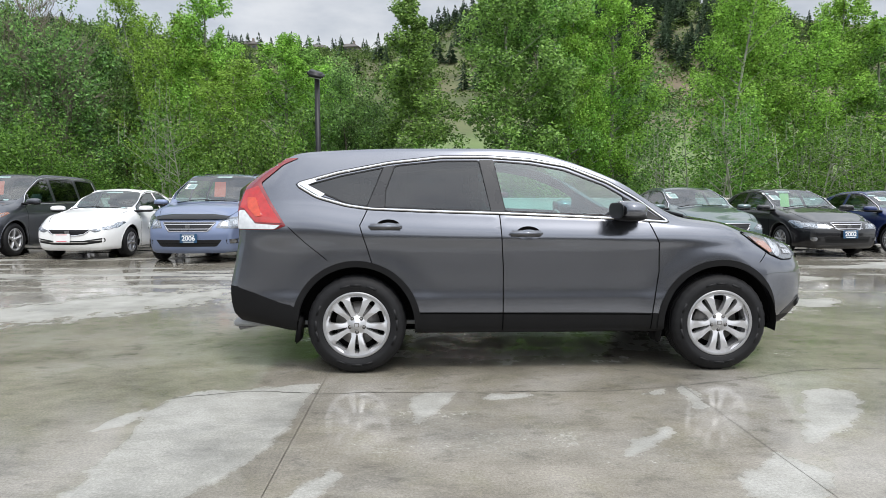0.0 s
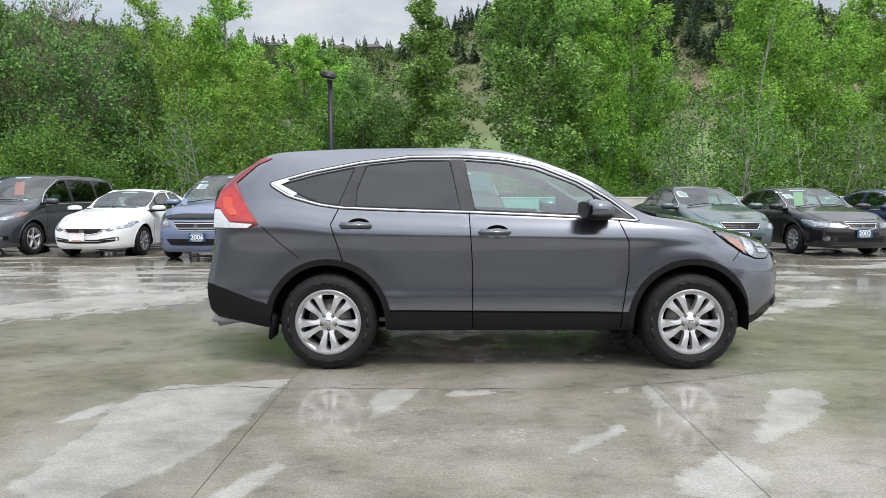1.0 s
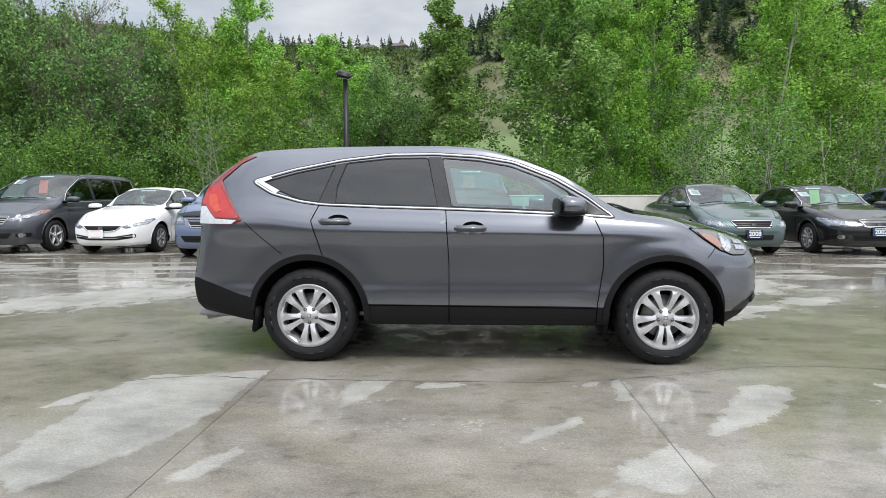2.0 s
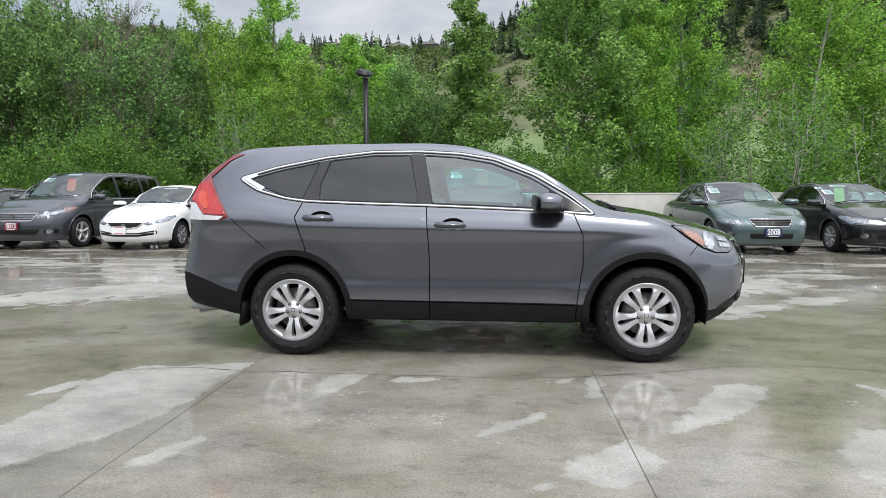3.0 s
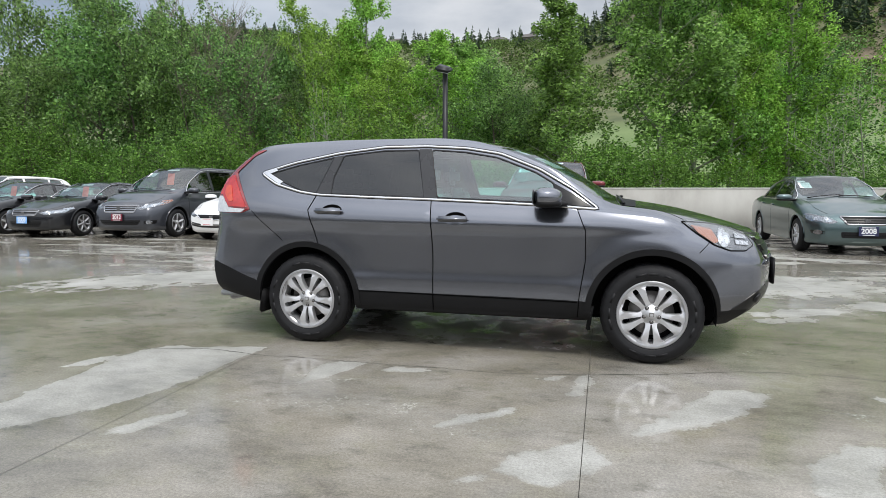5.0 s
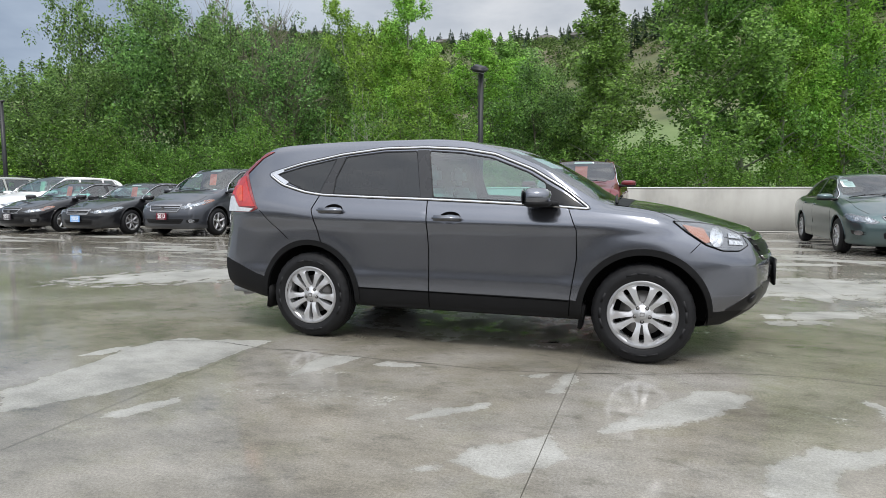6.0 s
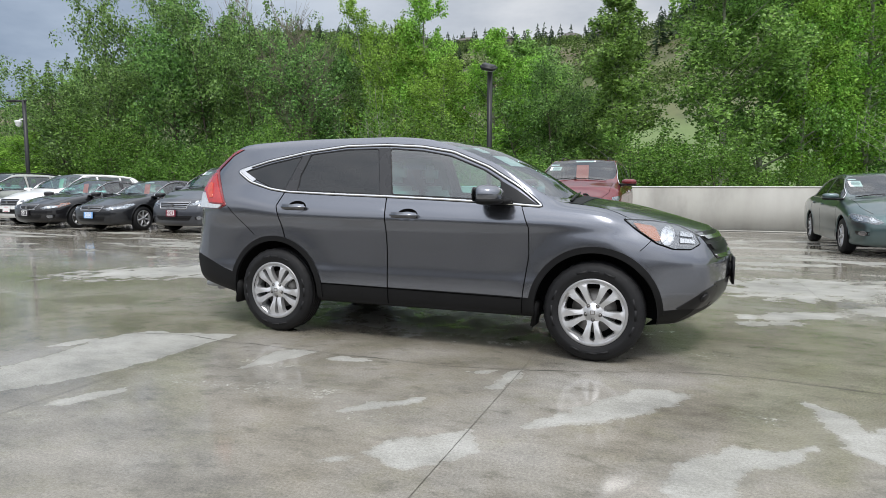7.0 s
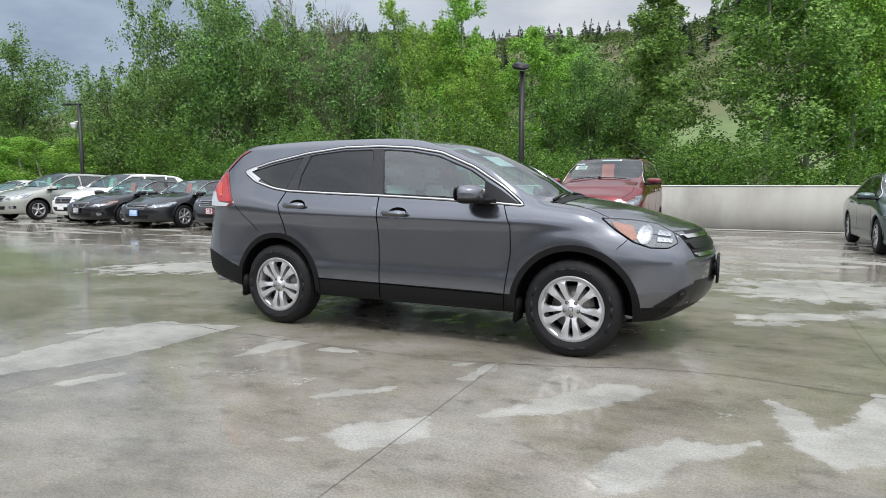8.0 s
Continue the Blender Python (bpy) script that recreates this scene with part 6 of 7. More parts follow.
    for sg in (-1, 1):
        for poly in panes:
            b.strip("window_seal", [tuple(q) for q in poly], "uv", 0.022, M["satin_black"], car, closed=True, sgn=sg, off=0.002, step=0.08)
        if chrome_line:
            b.strip("window_trim", [(x, 5.08) for x in np.linspace(wins[0][0] - 0.05, wins[-1][2] + 0.02, 14)], "uv", 0.016, M["chrome"], car, sgn=sg, off=0.006, step=0.08)
            xe = wins[-1][2]
            b.strip("window_trim", [(xe + 0.02, 5.08), (xe - 0.2, 5.90), *((x, 5.93) for x in np.linspace(xe - 0.28, wins[0][0] + 0.1, 14)), (wins[0][0] - 0.05, 5.08)], "uv", 0.016, M["chrome"], car, sgn=sg, off=0.006, step=0.08)
        # door outlines as raised dark strips, in place of shaded gaps
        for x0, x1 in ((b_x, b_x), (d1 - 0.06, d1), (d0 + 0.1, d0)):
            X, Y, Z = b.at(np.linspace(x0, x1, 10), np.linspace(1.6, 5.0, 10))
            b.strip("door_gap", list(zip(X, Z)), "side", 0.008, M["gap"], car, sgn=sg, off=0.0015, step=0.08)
        for hx_, in ((b_x + 0.14,), (d0 + 0.2,)):
            _, _, hz = b.at(np.array([hx_]), np.array([4.45]))
            q, _ = b.hit(hx_, float(hz[0]), "side", sg)
            part("door_handle", box_bm((0.21, 0.03, 0.035), (hx_, q.y + sg * 0.02, float(hz[0])), 0.01), M["chrome"] if chrome_line and kind != "sedan" else paint, car)
        for x in (0, wb):
            b.strip("arch_lip", circle(x, az, ar - 0.004, 5, 175, 26), "side", 0.024, paint if not dark_trim else M["black_plastic"], car, sgn=sg, off=0.006, thick=0.02, step=0.08)
            wheel(car, (x, sg * (W - 0.125), R), sg, R, rim, 0.215, spokes, M[alloy], twin)
        _, _, mz = b.at(np.array([d1 - 0.1]), np.array([5.1]))
        q, _ = b.hit(d1 - 0.1, float(mz[0]), "side", sg)
        door_mirror(car, d1 - 0.1, q.y + sg * 0.02, float(mz[0]) + 0.02, sg, paint, None)
        if head:
            poly = head if sg > 0 else mirror_poly(head)
            b.patch("headlamp_bowl", rounded(poly, 0.02), "front", M["lamp_dark"], car, off=0.003, thick=0.015, step=0.05)
            cy, cz = sum(p[0] for p in head) / len(head), sum(p[1] for p in head) / len(head)
            rr = 0.32 * (max(p[1] for p in head) - min(p[1] for p in head))
            inner = [(sg * cy + 0.72 * (p[0] - sg * cy), cz + 0.66 * (p[1] - cz)) for p in poly]
            b.patch("headlamp_reflector", rounded(inner, 0.02), "front", M["reflector"], car, off=0.008, thick=0.01, step=0.04)
            for o in (-0.07, 0.06):
                b.patch("headlamp_bulb", circle(sg * (cy + o), cz, rr * 0.55, n=12), "front", M["lamp_disc"], car, off=0.012, thick=0.008, step=0.03)
            if amber:
                tip = sorted(poly, key=lambda p: abs(p[0]))[-3:]
                cxm = (sum(p[0] for p in tip) / 3, sum(p[1] for p in tip) / 3)
                b.patch("turn_signal", [tuple((p[k] + cxm[k]) / 2 for k in (0, 1)) for p in poly if p in tip], "front", M["amber"], car, off=0.01, thick=0.01, step=0.04)
            b.patch("headlamp_lens", rounded(poly, 0.02), "front", M["lens"], car, off=0.024, thick=0.024, step=0.05, dome=0.006)
            # the lamp runs on round the corner
            outer = sorted(head, key=lambda p: p[0])[-2:]
            p1, p2 = (b.hit(sg * min(p[0], W - 0.14), p[1], "front")[0] for p in sorted(outer, key=lambda p: -p[1]))
            tip_z = p1.z + 0.035
            corner = rounded([(p1.x, p1.z + 0.01), (p1.x - wing, tip_z), (p1.x - wing - 0.03, tip_z - 0.03), (p2.x - 0.06, p2.z), (p2.x, p2.z)], 0.01)
            b.patch("headlamp_bowl", corner, "side", M["amber"] if amber else M["reflector"], car, sgn=sg, off=0.003, thick=0.012, step=0.04)
            b.patch("headlamp_lens", corner, "side", M["lens"], car, sgn=sg, off=0.016, thick=0.014, step=0.04)
        if fog:
            poly = fog if sg > 0 else mirror_poly(fog)
            b.patch("fog_lamp_pocket", rounded(poly, 0.015), "front", M["satin_black"], car, off=0.003, thick=0.012, step=0.05)
            cy, cz = sum(p[0] for p in poly) / len(poly), sum(p[1] for p in poly) / len(poly)
            b.patch("fog_lamp", circle(cy, cz, 0.045, n=14), "front", M["reflector"], car, off=0.008, thick=0.01, step=0.03)
    for x in (0, wb):
        liner(car, x, az, ar, W - 0.03, 0.34, M["dark"])
    if grille:
        b.patch("grille", rounded(grille, 0.02), "front", M["satin_black"], car, off=0.004, thick=0.015, step=0.05)
        zs = [p[1] for p in grille]
        wt = max(p[0] for p in grille)
        for k in range(grille_bars):
            z = max(zs) - (max(zs) - min(zs)) * (k + 0.5) / grille_bars
            ww = wt * (1 - 0.12 * (k + 0.5) / grille_bars)
            b.patch("grille_bar", rounded([(-ww * 0.96, z + 0.007), (ww * 0.96, z + 0.007), (ww * 0.96, z - 0.007), (-ww * 0.96, z - 0.007)], 0.003), "front", M["chrome_dull"] if chrome_grille and not dark_bars else M["black_plastic"], car, off=0.014, thick=0.02, step=0.06)
        if chrome_grille:
            b.strip("grille_surround", rounded(grille, 0.02), "front", 0.03 if dark_bars else 0.02, M["chrome_dull"], car, closed=True, off=0.012, thick=0.015, step=0.05)
        zc = (max(zs) + min(zs)) / 2
        q, _ = b.hit(0.0, zc, "front")
        bd = box_bm((0.014, 0.095, 0.075), (0, 0, 0), 0.006)
        part("grille_badge", bd, M["chrome_dull"], car, smooth=False).matrix_basis = Matrix.Translation((q.x + 0.022, 0, zc))
    if mouth:
        b.patch("lower_intake", rounded(mouth, 0.03), "front", M["satin_black"], car, off=0.003, thick=0.015, step=0.05)
        zc = sum(p[1] for p in mouth) / len(mouth)
        ww = max(p[0] for p in mouth)
        b.patch("intake_slat", [(-ww * 0.9, zc + 0.008), (ww * 0.9, zc + 0.008), (ww * 0.9, zc - 0.008), (-ww * 0.9, zc - 0.008)], "front", M["black_plastic"], car, off=0.012, thick=0.015, step=0.08)
    if sign:
        mat, text, py, pm = sign
        q, _ = b.hit(py, plate_z, "front")
        sign_plate(car, (q.x + 0.035, py, plate_z), Matrix.Rotation(radians(-4), 4, "Y"), mat, text, True, (0.32, 0.17), pm)
    for y0, y1 in ((-0.62, 0.0), (-0.05, 0.6)):
        p0, p1 = b.hit(cx - 0.0, y0, "top")[0], b.hit(cx - 0.06, y1, "top")[0]
        part("wiper", tube([p0 + Vector((0, 0, 0.02)), (p0 + p1) / 2 + Vector((0, 0, 0.035)), p1 + Vector((0, 0, 0.02))], [0.011, 0.009, 0.006], 6), M["satin_black"], car)
    # dark strips along the bonnet's sides paint the shade of its gap
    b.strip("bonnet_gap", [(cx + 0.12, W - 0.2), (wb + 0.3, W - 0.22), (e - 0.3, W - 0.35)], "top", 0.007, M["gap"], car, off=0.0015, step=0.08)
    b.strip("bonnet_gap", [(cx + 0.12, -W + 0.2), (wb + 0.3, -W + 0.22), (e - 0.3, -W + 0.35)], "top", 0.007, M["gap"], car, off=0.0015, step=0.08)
    for mat, t, y, w, l in papers:
        x = hx + (cx - hx) * t
        q, nn = b.hit(x, y, "top")
        d = (b.hit(x + 0.05, y, "top")[0] - q).normalized()
        n2 = d.cross(Vector((0, 1, 0))).normalized()
        n2 = n2 if n2.z > 0 else -n2
        mm = Matrix((d, n2.cross(d), n2)).transposed().to_4x4()
        if mat != "paper_white":
            st = part("windscreen_paper", box_bm((0.002, w, l * 0.8), (0, 0, -l * 0.4)), M[mat], car, smooth=False)
            st.matrix_basis = Matrix.Translation(q + Vector((-0.16, 0, 0.02 + l * 0.1))) @ pose(0, 0, 0, 0, -14, 0)
            continue
        st = part("windscreen_paper", box_bm((l, w, 0.002), (0, 0, -0.012)), M[mat], car, smooth=False)
        st.matrix_basis = Matrix.Translation(q) @ mm
        if mat == "paper_white" and l > 0.12:
            for k in range(3):
                part("printed_line", box_bm((0.012, w * 0.7, 0.002), (-l * 0.25 + k * l * 0.22, 0, -0.0095)), M["print"], st, smooth=False)
    cabin(car, cx - 0.2, float(b.belt(np.array([cx - 0.4]))[0]) - 0.04, W - 0.18, (M["interior_dark"], M["seat_dark"]), 0.35 if kind != "sedan" else 0.45, wb - 1.35, 0.48 if kind != "sedan" else 0.36)
    if extra:
        extra(car, b, e)
    return car


P_grey_van = car_paint("grey_van_paint", (0.05, 0.054, 0.066), 0.65)
P_white = car_paint("white_paint", (0.80, 0.80, 0.79), 0.0, 0.3)
P_blue_van = car_paint("light_blue_metallic", (0.15, 0.19, 0.30), 0.45)
P_black = car_paint("black_paint", (0.006, 0.006, 0.008), 0.0)
P_charcoal = car_paint("charcoal_paint", (0.010, 0.011, 0.014), 0.3)
P_green = car_paint("grey_green_metallic", (0.075, 0.115, 0.118), 0.75)
P_red = car_paint("dark_red_metallic", (0.13, 0.008, 0.012), 0.35)
P_navy = car_paint("deep_blue_paint", (0.010, 0.022, 0.095), 0.3)
P_silver = car_paint("silver_beige_metallic", (0.38, 0.39, 0.35), 0.5)


def hood_guard(car, b, e):
    b.patch("hood_deflector", rounded([(-0.66, 0.83), (0.66, 0.83), (0.70, 0.875), (0.4, 0.915), (-0.4, 0.915), (-0.70, 0.875)], 0.02), "front", M["satin_black"], car, off=0.03, thick=0.03, step=0.06)
    for y in (0.55, -0.55):
        part("roof_rail", tube([(-0.6, y, 1.70), (-0.5, y, 1.77), (0.6, y, 1.80), (1.2, y, 1.79), (1.35, y, 1.74)], 0.018, 8), M["satin_black"], car)


def roof_bars(car, b, e):
    for y in (0.5, -0.5):
        p = [b.hit(x, y, "top")[0] for x in (-0.4, 0.2, 0.8, 1.3)]
        part("roof_rail", tube([p[0], p[0] + Vector((0.1, 0, 0.05)), p[1] + Vector((0, 0, 0.055)), p[2] + Vector((0, 0, 0.055)), p[3] + Vector((-0.1, 0, 0.05)), p[3]], 0.016, 8), M["satin_black"], car)


def smile_trim(car, b, e):
    b.strip("grille_chrome", [(-0.42, 0.605), (-0.30, 0.52), (-0.15, 0.495), (0.15, 0.495), (0.30, 0.52), (0.42, 0.605)], "front", 0.018, M["chrome"], car, off=0.014, thick=0.016, step=0.05)
    b.patch("chrome_strip", [(-0.62, 0.415), (-0.3, 0.375), (0.3, 0.375), (0.62, 0.415), (0.62, 0.395), (0.3, 0.352), (-0.3, 0.352), (-0.62, 0.395)], "front", M["chrome"], car, off=0.01, thick=0.012, step=0.05)


parked("car", "silver-beige crossover with five-spoke wheels parked by the wall", (-19.5, 9.6), 0, "suv", 2.72, 0.92, 1.0, 1.68, 0.92, P_silver, 0.36, 0.235, 5, "alloy",
       head=[(0.42, 0.74), (0.72, 0.86), (0.88, 0.90), (0.86, 0.78), (0.62, 0.70)], grille=[(-0.4, 0.84), (0.4, 0.84), (0.3, 0.66), (-0.3, 0.66)], mouth=[(-0.45, 0.5), (0.45, 0.5), (0.4, 0.38), (-0.4, 0.38)],
       fog=[(0.58, 0.5), (0.74, 0.52), (0.74, 0.42), (0.58, 0.42)], papers=[("paper_mint", 0.45, 0.05, 0.2, 0.36)], dark_trim=True, extra=roof_bars)
parked("car", "white crossover with mint windscreen sheet in the parked row", (-16.7, 10.1), 0, "suv", 2.79, 0.95, 1.05, 1.66, 0.93, P_white, 0.37, 0.235, 5, "alloy_dull",
       head=[(0.45, 0.76), (0.72, 0.84), (0.88, 0.88), (0.84, 0.76), (0.6, 0.70)], grille=[(-0.42, 0.82), (0.42, 0.82), (0.36, 0.62), (-0.36, 0.62)], mouth=[(-0.55, 0.5), (0.55, 0.5), (0.45, 0.36), (-0.45, 0.36)],
       sign=(M["sign_white"], None, 0, M["sign_red"]), papers=[("paper_mint", 0.5, 0.05, 0.2, 0.4)], dark_trim=True)
parked("car", "glossy black sedan with bright shield grille and dealer year plate", (-14.35, 9.05), 0, "sedan", 2.7, 0.95, 1.05, 1.44, 0.92, P_black, 0.325, 0.225, 5, "alloy",
       head=[(0.44, 0.60), (0.66, 0.66), (0.86, 0.72), (0.82, 0.62), (0.58, 0.56)], grille=[(-0.36, 0.70), (0.36, 0.70), (0.26, 0.58), (0.0, 0.52), (-0.26, 0.58)], mouth=[(-0.5, 0.42), (0.5, 0.42), (0.42, 0.28), (-0.42, 0.28)],
       fog=[(0.62, 0.40), (0.76, 0.42), (0.74, 0.32), (0.62, 0.31)], sign=(M["sign_black"], "2011", -0.05, None), plate_z=0.46, papers=[("paper_orange", 0.4, 0.0, 0.2, 0.36), ("paper_white", 0.8, -0.5, 0.14, 0.05)], amber=True)
parked("car", "charcoal two-door coupe with sky-blue year plate", (-11.75, 8.95), 0, "sedan", 2.74, 0.98, 1.1, 1.43, 0.92, P_charcoal, 0.335, 0.22, 7, "alloy_dull",
       head=[(0.42, 0.62), (0.66, 0.68), (0.86, 0.72), (0.84, 0.62), (0.58, 0.57)], grille=[(-0.4, 0.69), (0.4, 0.69), (0.34, 0.56), (-0.34, 0.56)], mouth=[(-0.5, 0.42), (0.5, 0.42), (0.42, 0.28), (-0.42, 0.28)],
       sign=(M["sign_sky"], "2008", 0, None), plate_z=0.45, papers=[("paper_white", 0.12, 0.0, 0.34, 0.07), ("paper_orange", 0.42, 0.04, 0.2, 0.36), ("paper_white", 0.35, -0.5, 0.14, 0.2)])
parked("car", "dark grey minivan with barred chrome grille and maroon year plate", (-9.25, 9.3), 0, "van", 3.0, 0.97, 1.18, 1.84, 1.0, P_grey_van, 0.36, 0.235, 5, "alloy",
       head=[(0.42, 0.74), (0.62, 0.80), (0.86, 0.90), (0.95, 0.92), (0.90, 0.82), (0.62, 0.70)], grille=[(-0.5, 0.82), (0.5, 0.82), (0.42, 0.64), (-0.42, 0.64)], grille_bars=4, mouth=[(-0.6, 0.46), (0.6, 0.46), (0.5, 0.34), (-0.5, 0.34)],
       fog=[(0.66, 0.44), (0.86, 0.46), (0.84, 0.37), (0.66, 0.37)], sign=(M["sign_maroon"], "2012", 0.0, None), plate_z=0.53, papers=[("paper_white", 0.12, 0.0, 0.36, 0.07), ("paper_orange", 0.4, 0.03, 0.22, 0.4), ("paper_white", 0.2, -0.62, 0.22, 0.2), ("paper_white", 0.85, 0.55, 0.12, 0.08)], amber=True, clear_glass=False)
parked("car", "white compact sedan with black mouth grille and white dealer plate", (-6.65, 9.25), 0, "sedan", 2.67, 0.9, 0.98, 1.475, 0.878, P_white, 0.317, 0.205, 7, "alloy_dull",
       head=[(0.40, 0.60), (0.62, 0.66), (0.84, 0.73), (0.80, 0.64), (0.5, 0.555)], grille=[(-0.42, 0.615), (0.42, 0.615), (0.30, 0.525), (0.15, 0.50), (-0.15, 0.50), (-0.30, 0.525)], grille_bars=1, chrome_grille=False, mouth=[(-0.66, 0.45), (-0.28, 0.39), (0.28, 0.39), (0.66, 0.45), (0.66, 0.36), (0.3, 0.31), (-0.3, 0.31), (-0.66, 0.36)],
       sign=(M["sign_white"], None, -0.1, M["sign_red"]), plate_z=0.45, papers=[("paper_white", 0.1, 0.0, 0.36, 0.07), ("paper_white", 0.82, 0.45, 0.1, 0.1)], extra=smile_trim)
parked("car", "light blue minivan with dark hood deflector and blue year plate", (-3.97, 8.5), 0, "van", 3.0, 0.97, 1.15, 1.81, 0.98, P_blue_van, 0.345, 0.21, 5, "alloy_dull",
       head=[(0.50, 0.68), (0.56, 0.80), (0.72, 0.88), (0.90, 0.90), (0.92, 0.74), (0.86, 0.66)], grille=[(-0.5, 0.79), (0.5, 0.79), (0.36, 0.62), (-0.36, 0.62)], grille_bars=2, mouth=[(-0.62, 0.46), (0.62, 0.46), (0.52, 0.33), (-0.52, 0.33)],
       fog=[(0.68, 0.46), (0.88, 0.47), (0.86, 0.38), (0.70, 0.38)], sign=(M["sign_blue"], "2006", 0.03, None), plate_z=0.49, papers=[("paper_white", 0.1, 0.06, 0.32, 0.07), ("paper_orange", 0.42, 0.02, 0.24, 0.42), ("paper_white", 0.36, -0.58, 0.2, 0.24), ("paper_white", 0.15, -0.62, 0.16, 0.06)], extra=hood_guard)
parked("car", "dark red crossover with orange windscreen sheet beside the parapet", (1.12, 8.4), 0, "suv", 2.7, 0.92, 1.0, 1.86, 0.945, P_red, 0.36, 0.23, 5, "alloy_dull",
       head=[(0.45, 0.82), (0.66, 0.93), (0.88, 1.02), (0.88, 0.88), (0.62, 0.78)], grille=[(-0.42, 0.9), (0.42, 0.9), (0.36, 0.72), (-0.36, 0.72)], mouth=[(-0.55, 0.5), (0.55, 0.5), (0.45, 0.36), (-0.45, 0.36)],
       papers=[("paper_white", 0.1, 0.06, 0.42, 0.08), ("paper_orange", 0.42, 0.02, 0.26, 0.42), ("paper_white", 0.3, -0.55, 0.24, 0.2), ("paper_white", 0.12, -0.6, 0.18, 0.06)], clear_glass=False, extra=roof_bars, lift=0.09)
parked("car", "grey-green metallic sedan with chrome grille and navy year plate", (6.88, 9.25), 1, "sedan", 2.8, 0.98, 1.12, 1.53, 0.92, P_green, 0.33, 0.205, 7, "alloy",
       head=[(0.46, 0.62), (0.60, 0.70), (0.84, 0.76), (0.88, 0.70), (0.84, 0.62), (0.56, 0.58)], grille=[(-0.42, 0.72), (0.42, 0.72), (0.32, 0.58), (-0.32, 0.58)], grille_bars=3, mouth=[(-0.42, 0.44), (0.42, 0.44), (0.4, 0.33), (-0.4, 0.33)],
       fog=[(0.66, 0.45), (0.82, 0.46), (0.80, 0.39), (0.66, 0.39)], sign=(M["sign_navy"], "2008", 0.0, None), plate_z=0.46, papers=[("paper_white", 0.32, -0.5, 0.22, 0.26), ("paper_white", 0.1, -0.52, 0.14, 0.05), ("paper_white", 0.7, 0.6, 0.1, 0.06)], dark_bars=True)
parked("car", "black sedan with clear wide headlamps and blue year plate", (9.35, 9.3), 1, "sedan", 2.75, 1.0, 1.12, 1.50, 0.91, P_black, 0.325, 0.215, 9, "alloy_dull",
       head=[(0.36, 0.60), (0.40, 0.70), (0.70, 0.73), (0.88, 0.74), (0.86, 0.61)], grille=[(-0.34, 0.73), (0.34, 0.73), (0.24, 0.59), (0.0, 0.565), (-0.24, 0.59)], grille_bars=2, mouth=[(-0.5, 0.44), (0.5, 0.44), (0.46, 0.32), (-0.46, 0.32)],
       fog=[(0.56, 0.42), (0.76, 0.42), (0.76, 0.36), (0.56, 0.36)], sign=(M["sign_blue"], "2002", 0.0, None), plate_z=0.5, papers=[("paper_white", 0.35, -0.5, 0.2, 0.22), ("paper_green", 0.38, -0.2, 0.22, 0.42), ("paper_white", 0.1, -0.18, 0.34, 0.06), ("paper_white", 0.1, -0.6, 0.16, 0.06), ("paper_white", 0.5, 0.35, 0.12, 0.05)])
parked("car", "deep blue sedan at the end of the parked row", (11.85, 9.3), 1, "sedan", 2.7, 0.92, 1.0, 1.45, 0.89, P_navy, 0.32, 0.21, 9, "alloy_dull",
       head=[(0.42, 0.60), (0.62, 0.66), (0.84, 0.73), (0.82, 0.62), (0.55, 0.56)], grille=[(-0.36, 0.68), (0.36, 0.68), (0.28, 0.56), (-0.28, 0.56)], mouth=[(-0.5, 0.42), (0.5, 0.42), (0.42, 0.28), (-0.42, 0.28)],
       papers=[("paper_white", 0.1, -0.5, 0.2, 0.06), ("paper_white", 0.36, -0.4, 0.26, 0.22)])
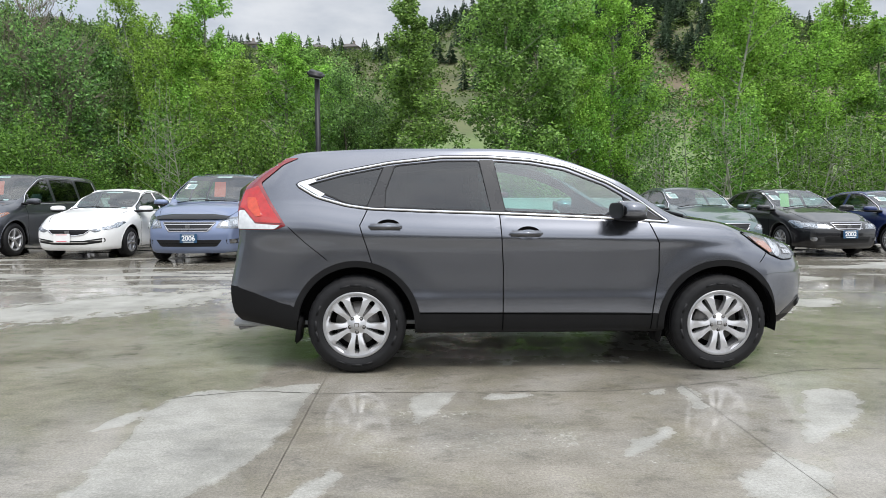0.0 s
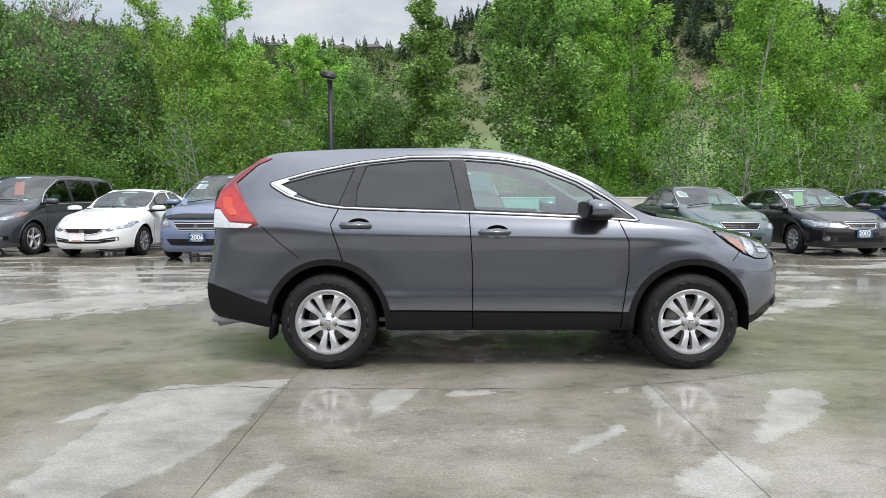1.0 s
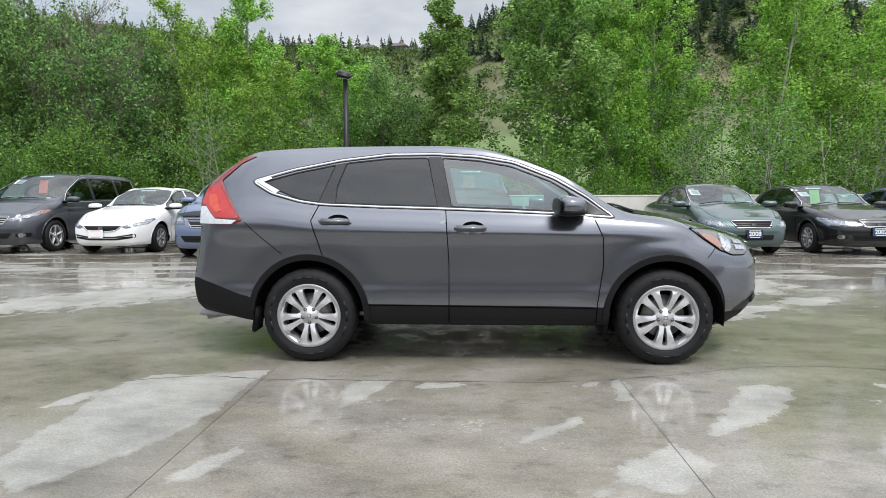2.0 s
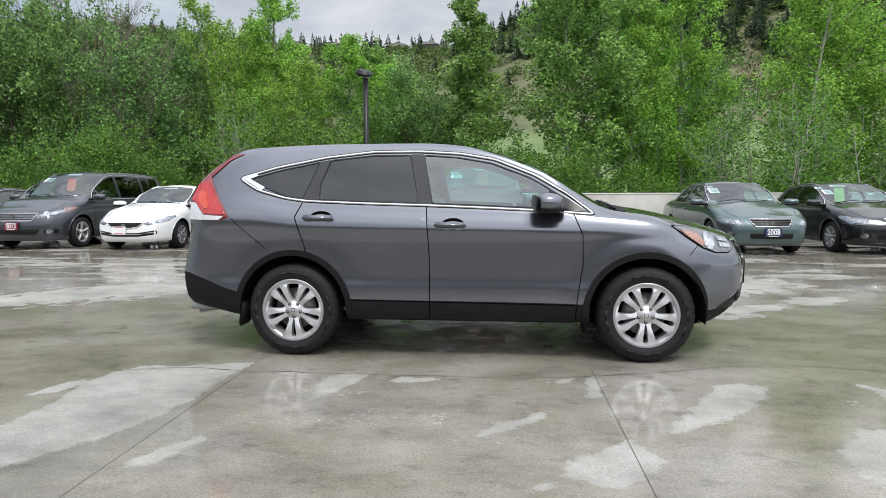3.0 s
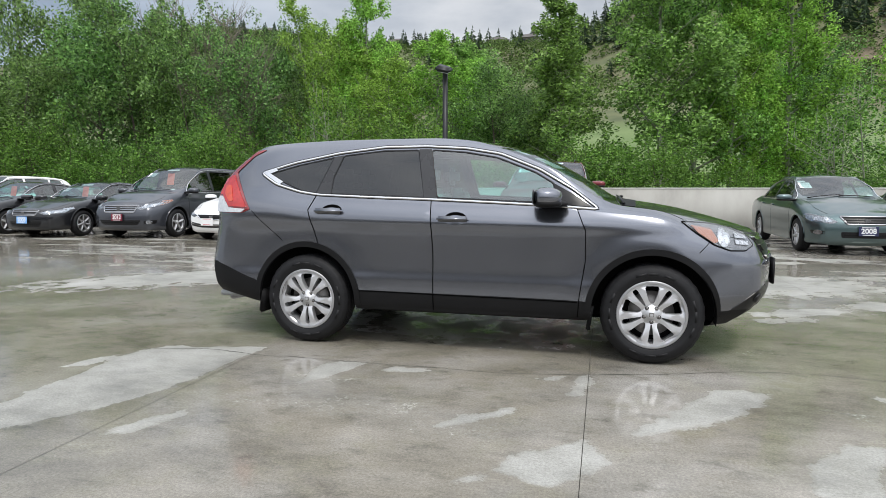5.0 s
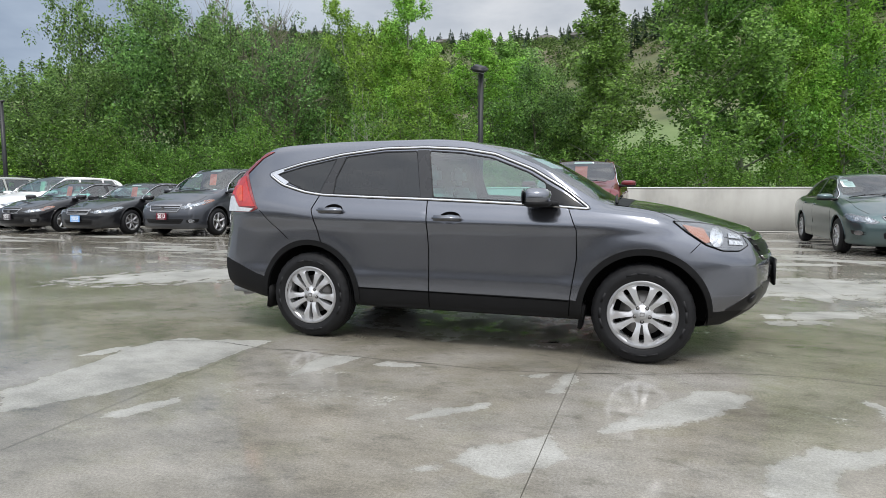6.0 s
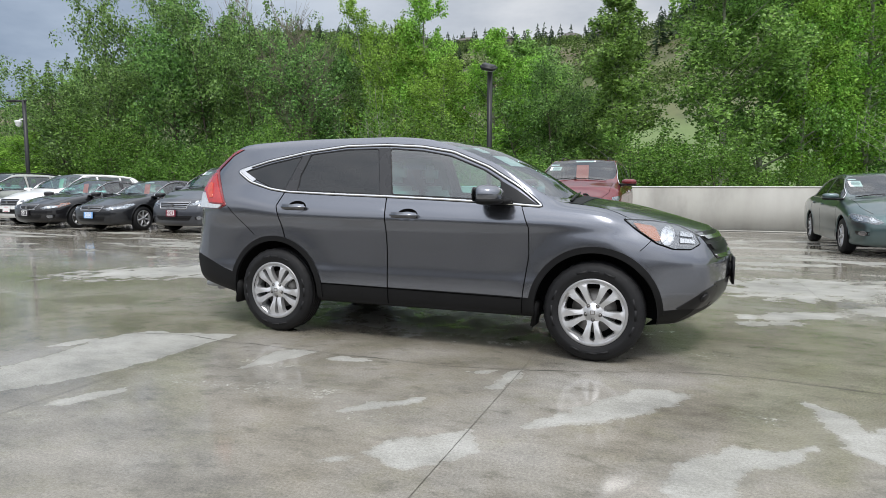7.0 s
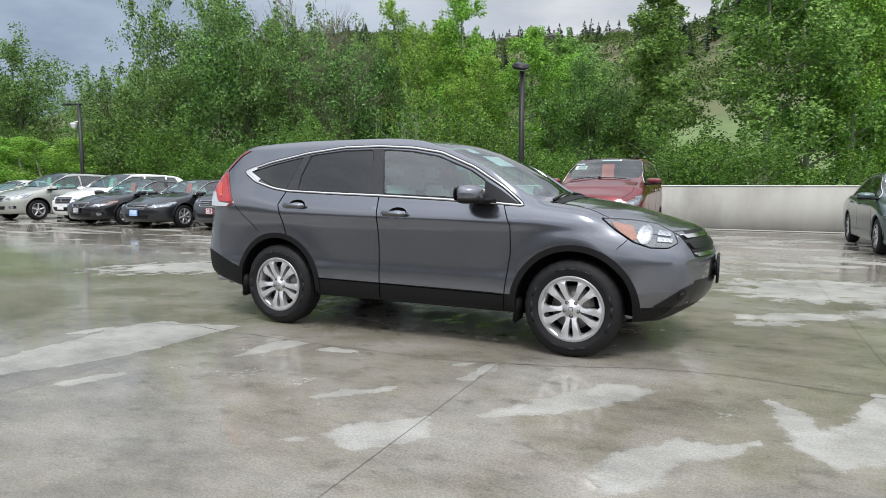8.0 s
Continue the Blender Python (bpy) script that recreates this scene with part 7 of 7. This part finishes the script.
parked("car", "white sedan at the far end of the row", (-23.6, 10.6), 0, "sedan", 2.7, 0.92, 1.0, 1.44, 0.89, P_white, 0.32, 0.21, 7, "alloy_dull",
       head=[(0.42, 0.60), (0.62, 0.66), (0.84, 0.73), (0.82, 0.62), (0.55, 0.56)], grille=[(-0.36, 0.68), (0.36, 0.68), (0.28, 0.56), (-0.28, 0.56)])

# ---------------------------------------------------------------- lamp posts
def flood_lamp(at, h, turn, label):
    t = thing("street_lamp", pose(*at, 0, 0, turn), label, "street lamp", "lamp posts of the lot")
    part("pole", box_bm((0.145, 0.145, h + 0.5), (0, 0, h / 2 - 0.25), 0.015), M["pole"], t)
    part("base_plate", box_bm((0.34, 0.34, 0.04), (0, 0, -0.1), 0.008), M["pole"], t)
    bm = box_bm((0.50, 0.42, 0.19), (0, 0, 0), 0.06)
    for v in bm.verts:
        if v.co.x > 0:
            v.co.z *= 0.7
    hd = part("lamp_head", bm, M["pole"], t)
    hd.matrix_basis = pose(-0.02, -0.08, h + 0.08, 22, 14, 0)
    part("lamp_glass", box_bm((0.38, 0.30, 0.02), (0, 0, -0.085), 0.006), M["clear_lamp"], hd)
    part("mount_knuckle", box_bm((0.10, 0.10, 0.14), (0, 0, h - 0.02), 0.02), M["pole"], t)
    return t


flood_lamp((-2.78, 15.45, 0), 4.98, 0, "black square lamp post with a tilted floodlight head")


def camera_post(at, h):
    t = thing("street_lamp", pose(*at), "black lamp post with a flat arm and a white security dome", "street lamp", "lamp posts of the lot")
    part("pole", tube([(0, 0, -0.5), (0, 0, h)], [0.08, 0.07], 12), M["pole"], t)
    part("arm", box_bm((0.95, 0.10, 0.07), (-0.32, 0, h), 0.02), M["pole"], t)
    part("lamp_head", box_bm((0.5, 0.26, 0.07), (-0.62, 0, h + 0.02), 0.02), M["pole"], t)
    dome = part("security_dome", lathe([(0.0, -0.16), (0.06, -0.14), (0.10, -0.08), (0.11, 0.0), (0.13, 0.02), (0.12, 0.08), (0.0, 0.10)], 20), M["white_housing"], t)
    dome.matrix_basis = pose(-0.22, -0.12, h - 0.85, 90, 0, 0)
    part("dome_bracket", box_bm((0.22, 0.05, 0.05), (-0.12, -0.06, h - 0.72), 0.01), M["white_housing"], t)
    return t


camera_post((-21.0, 13.0, 0), 4.55)
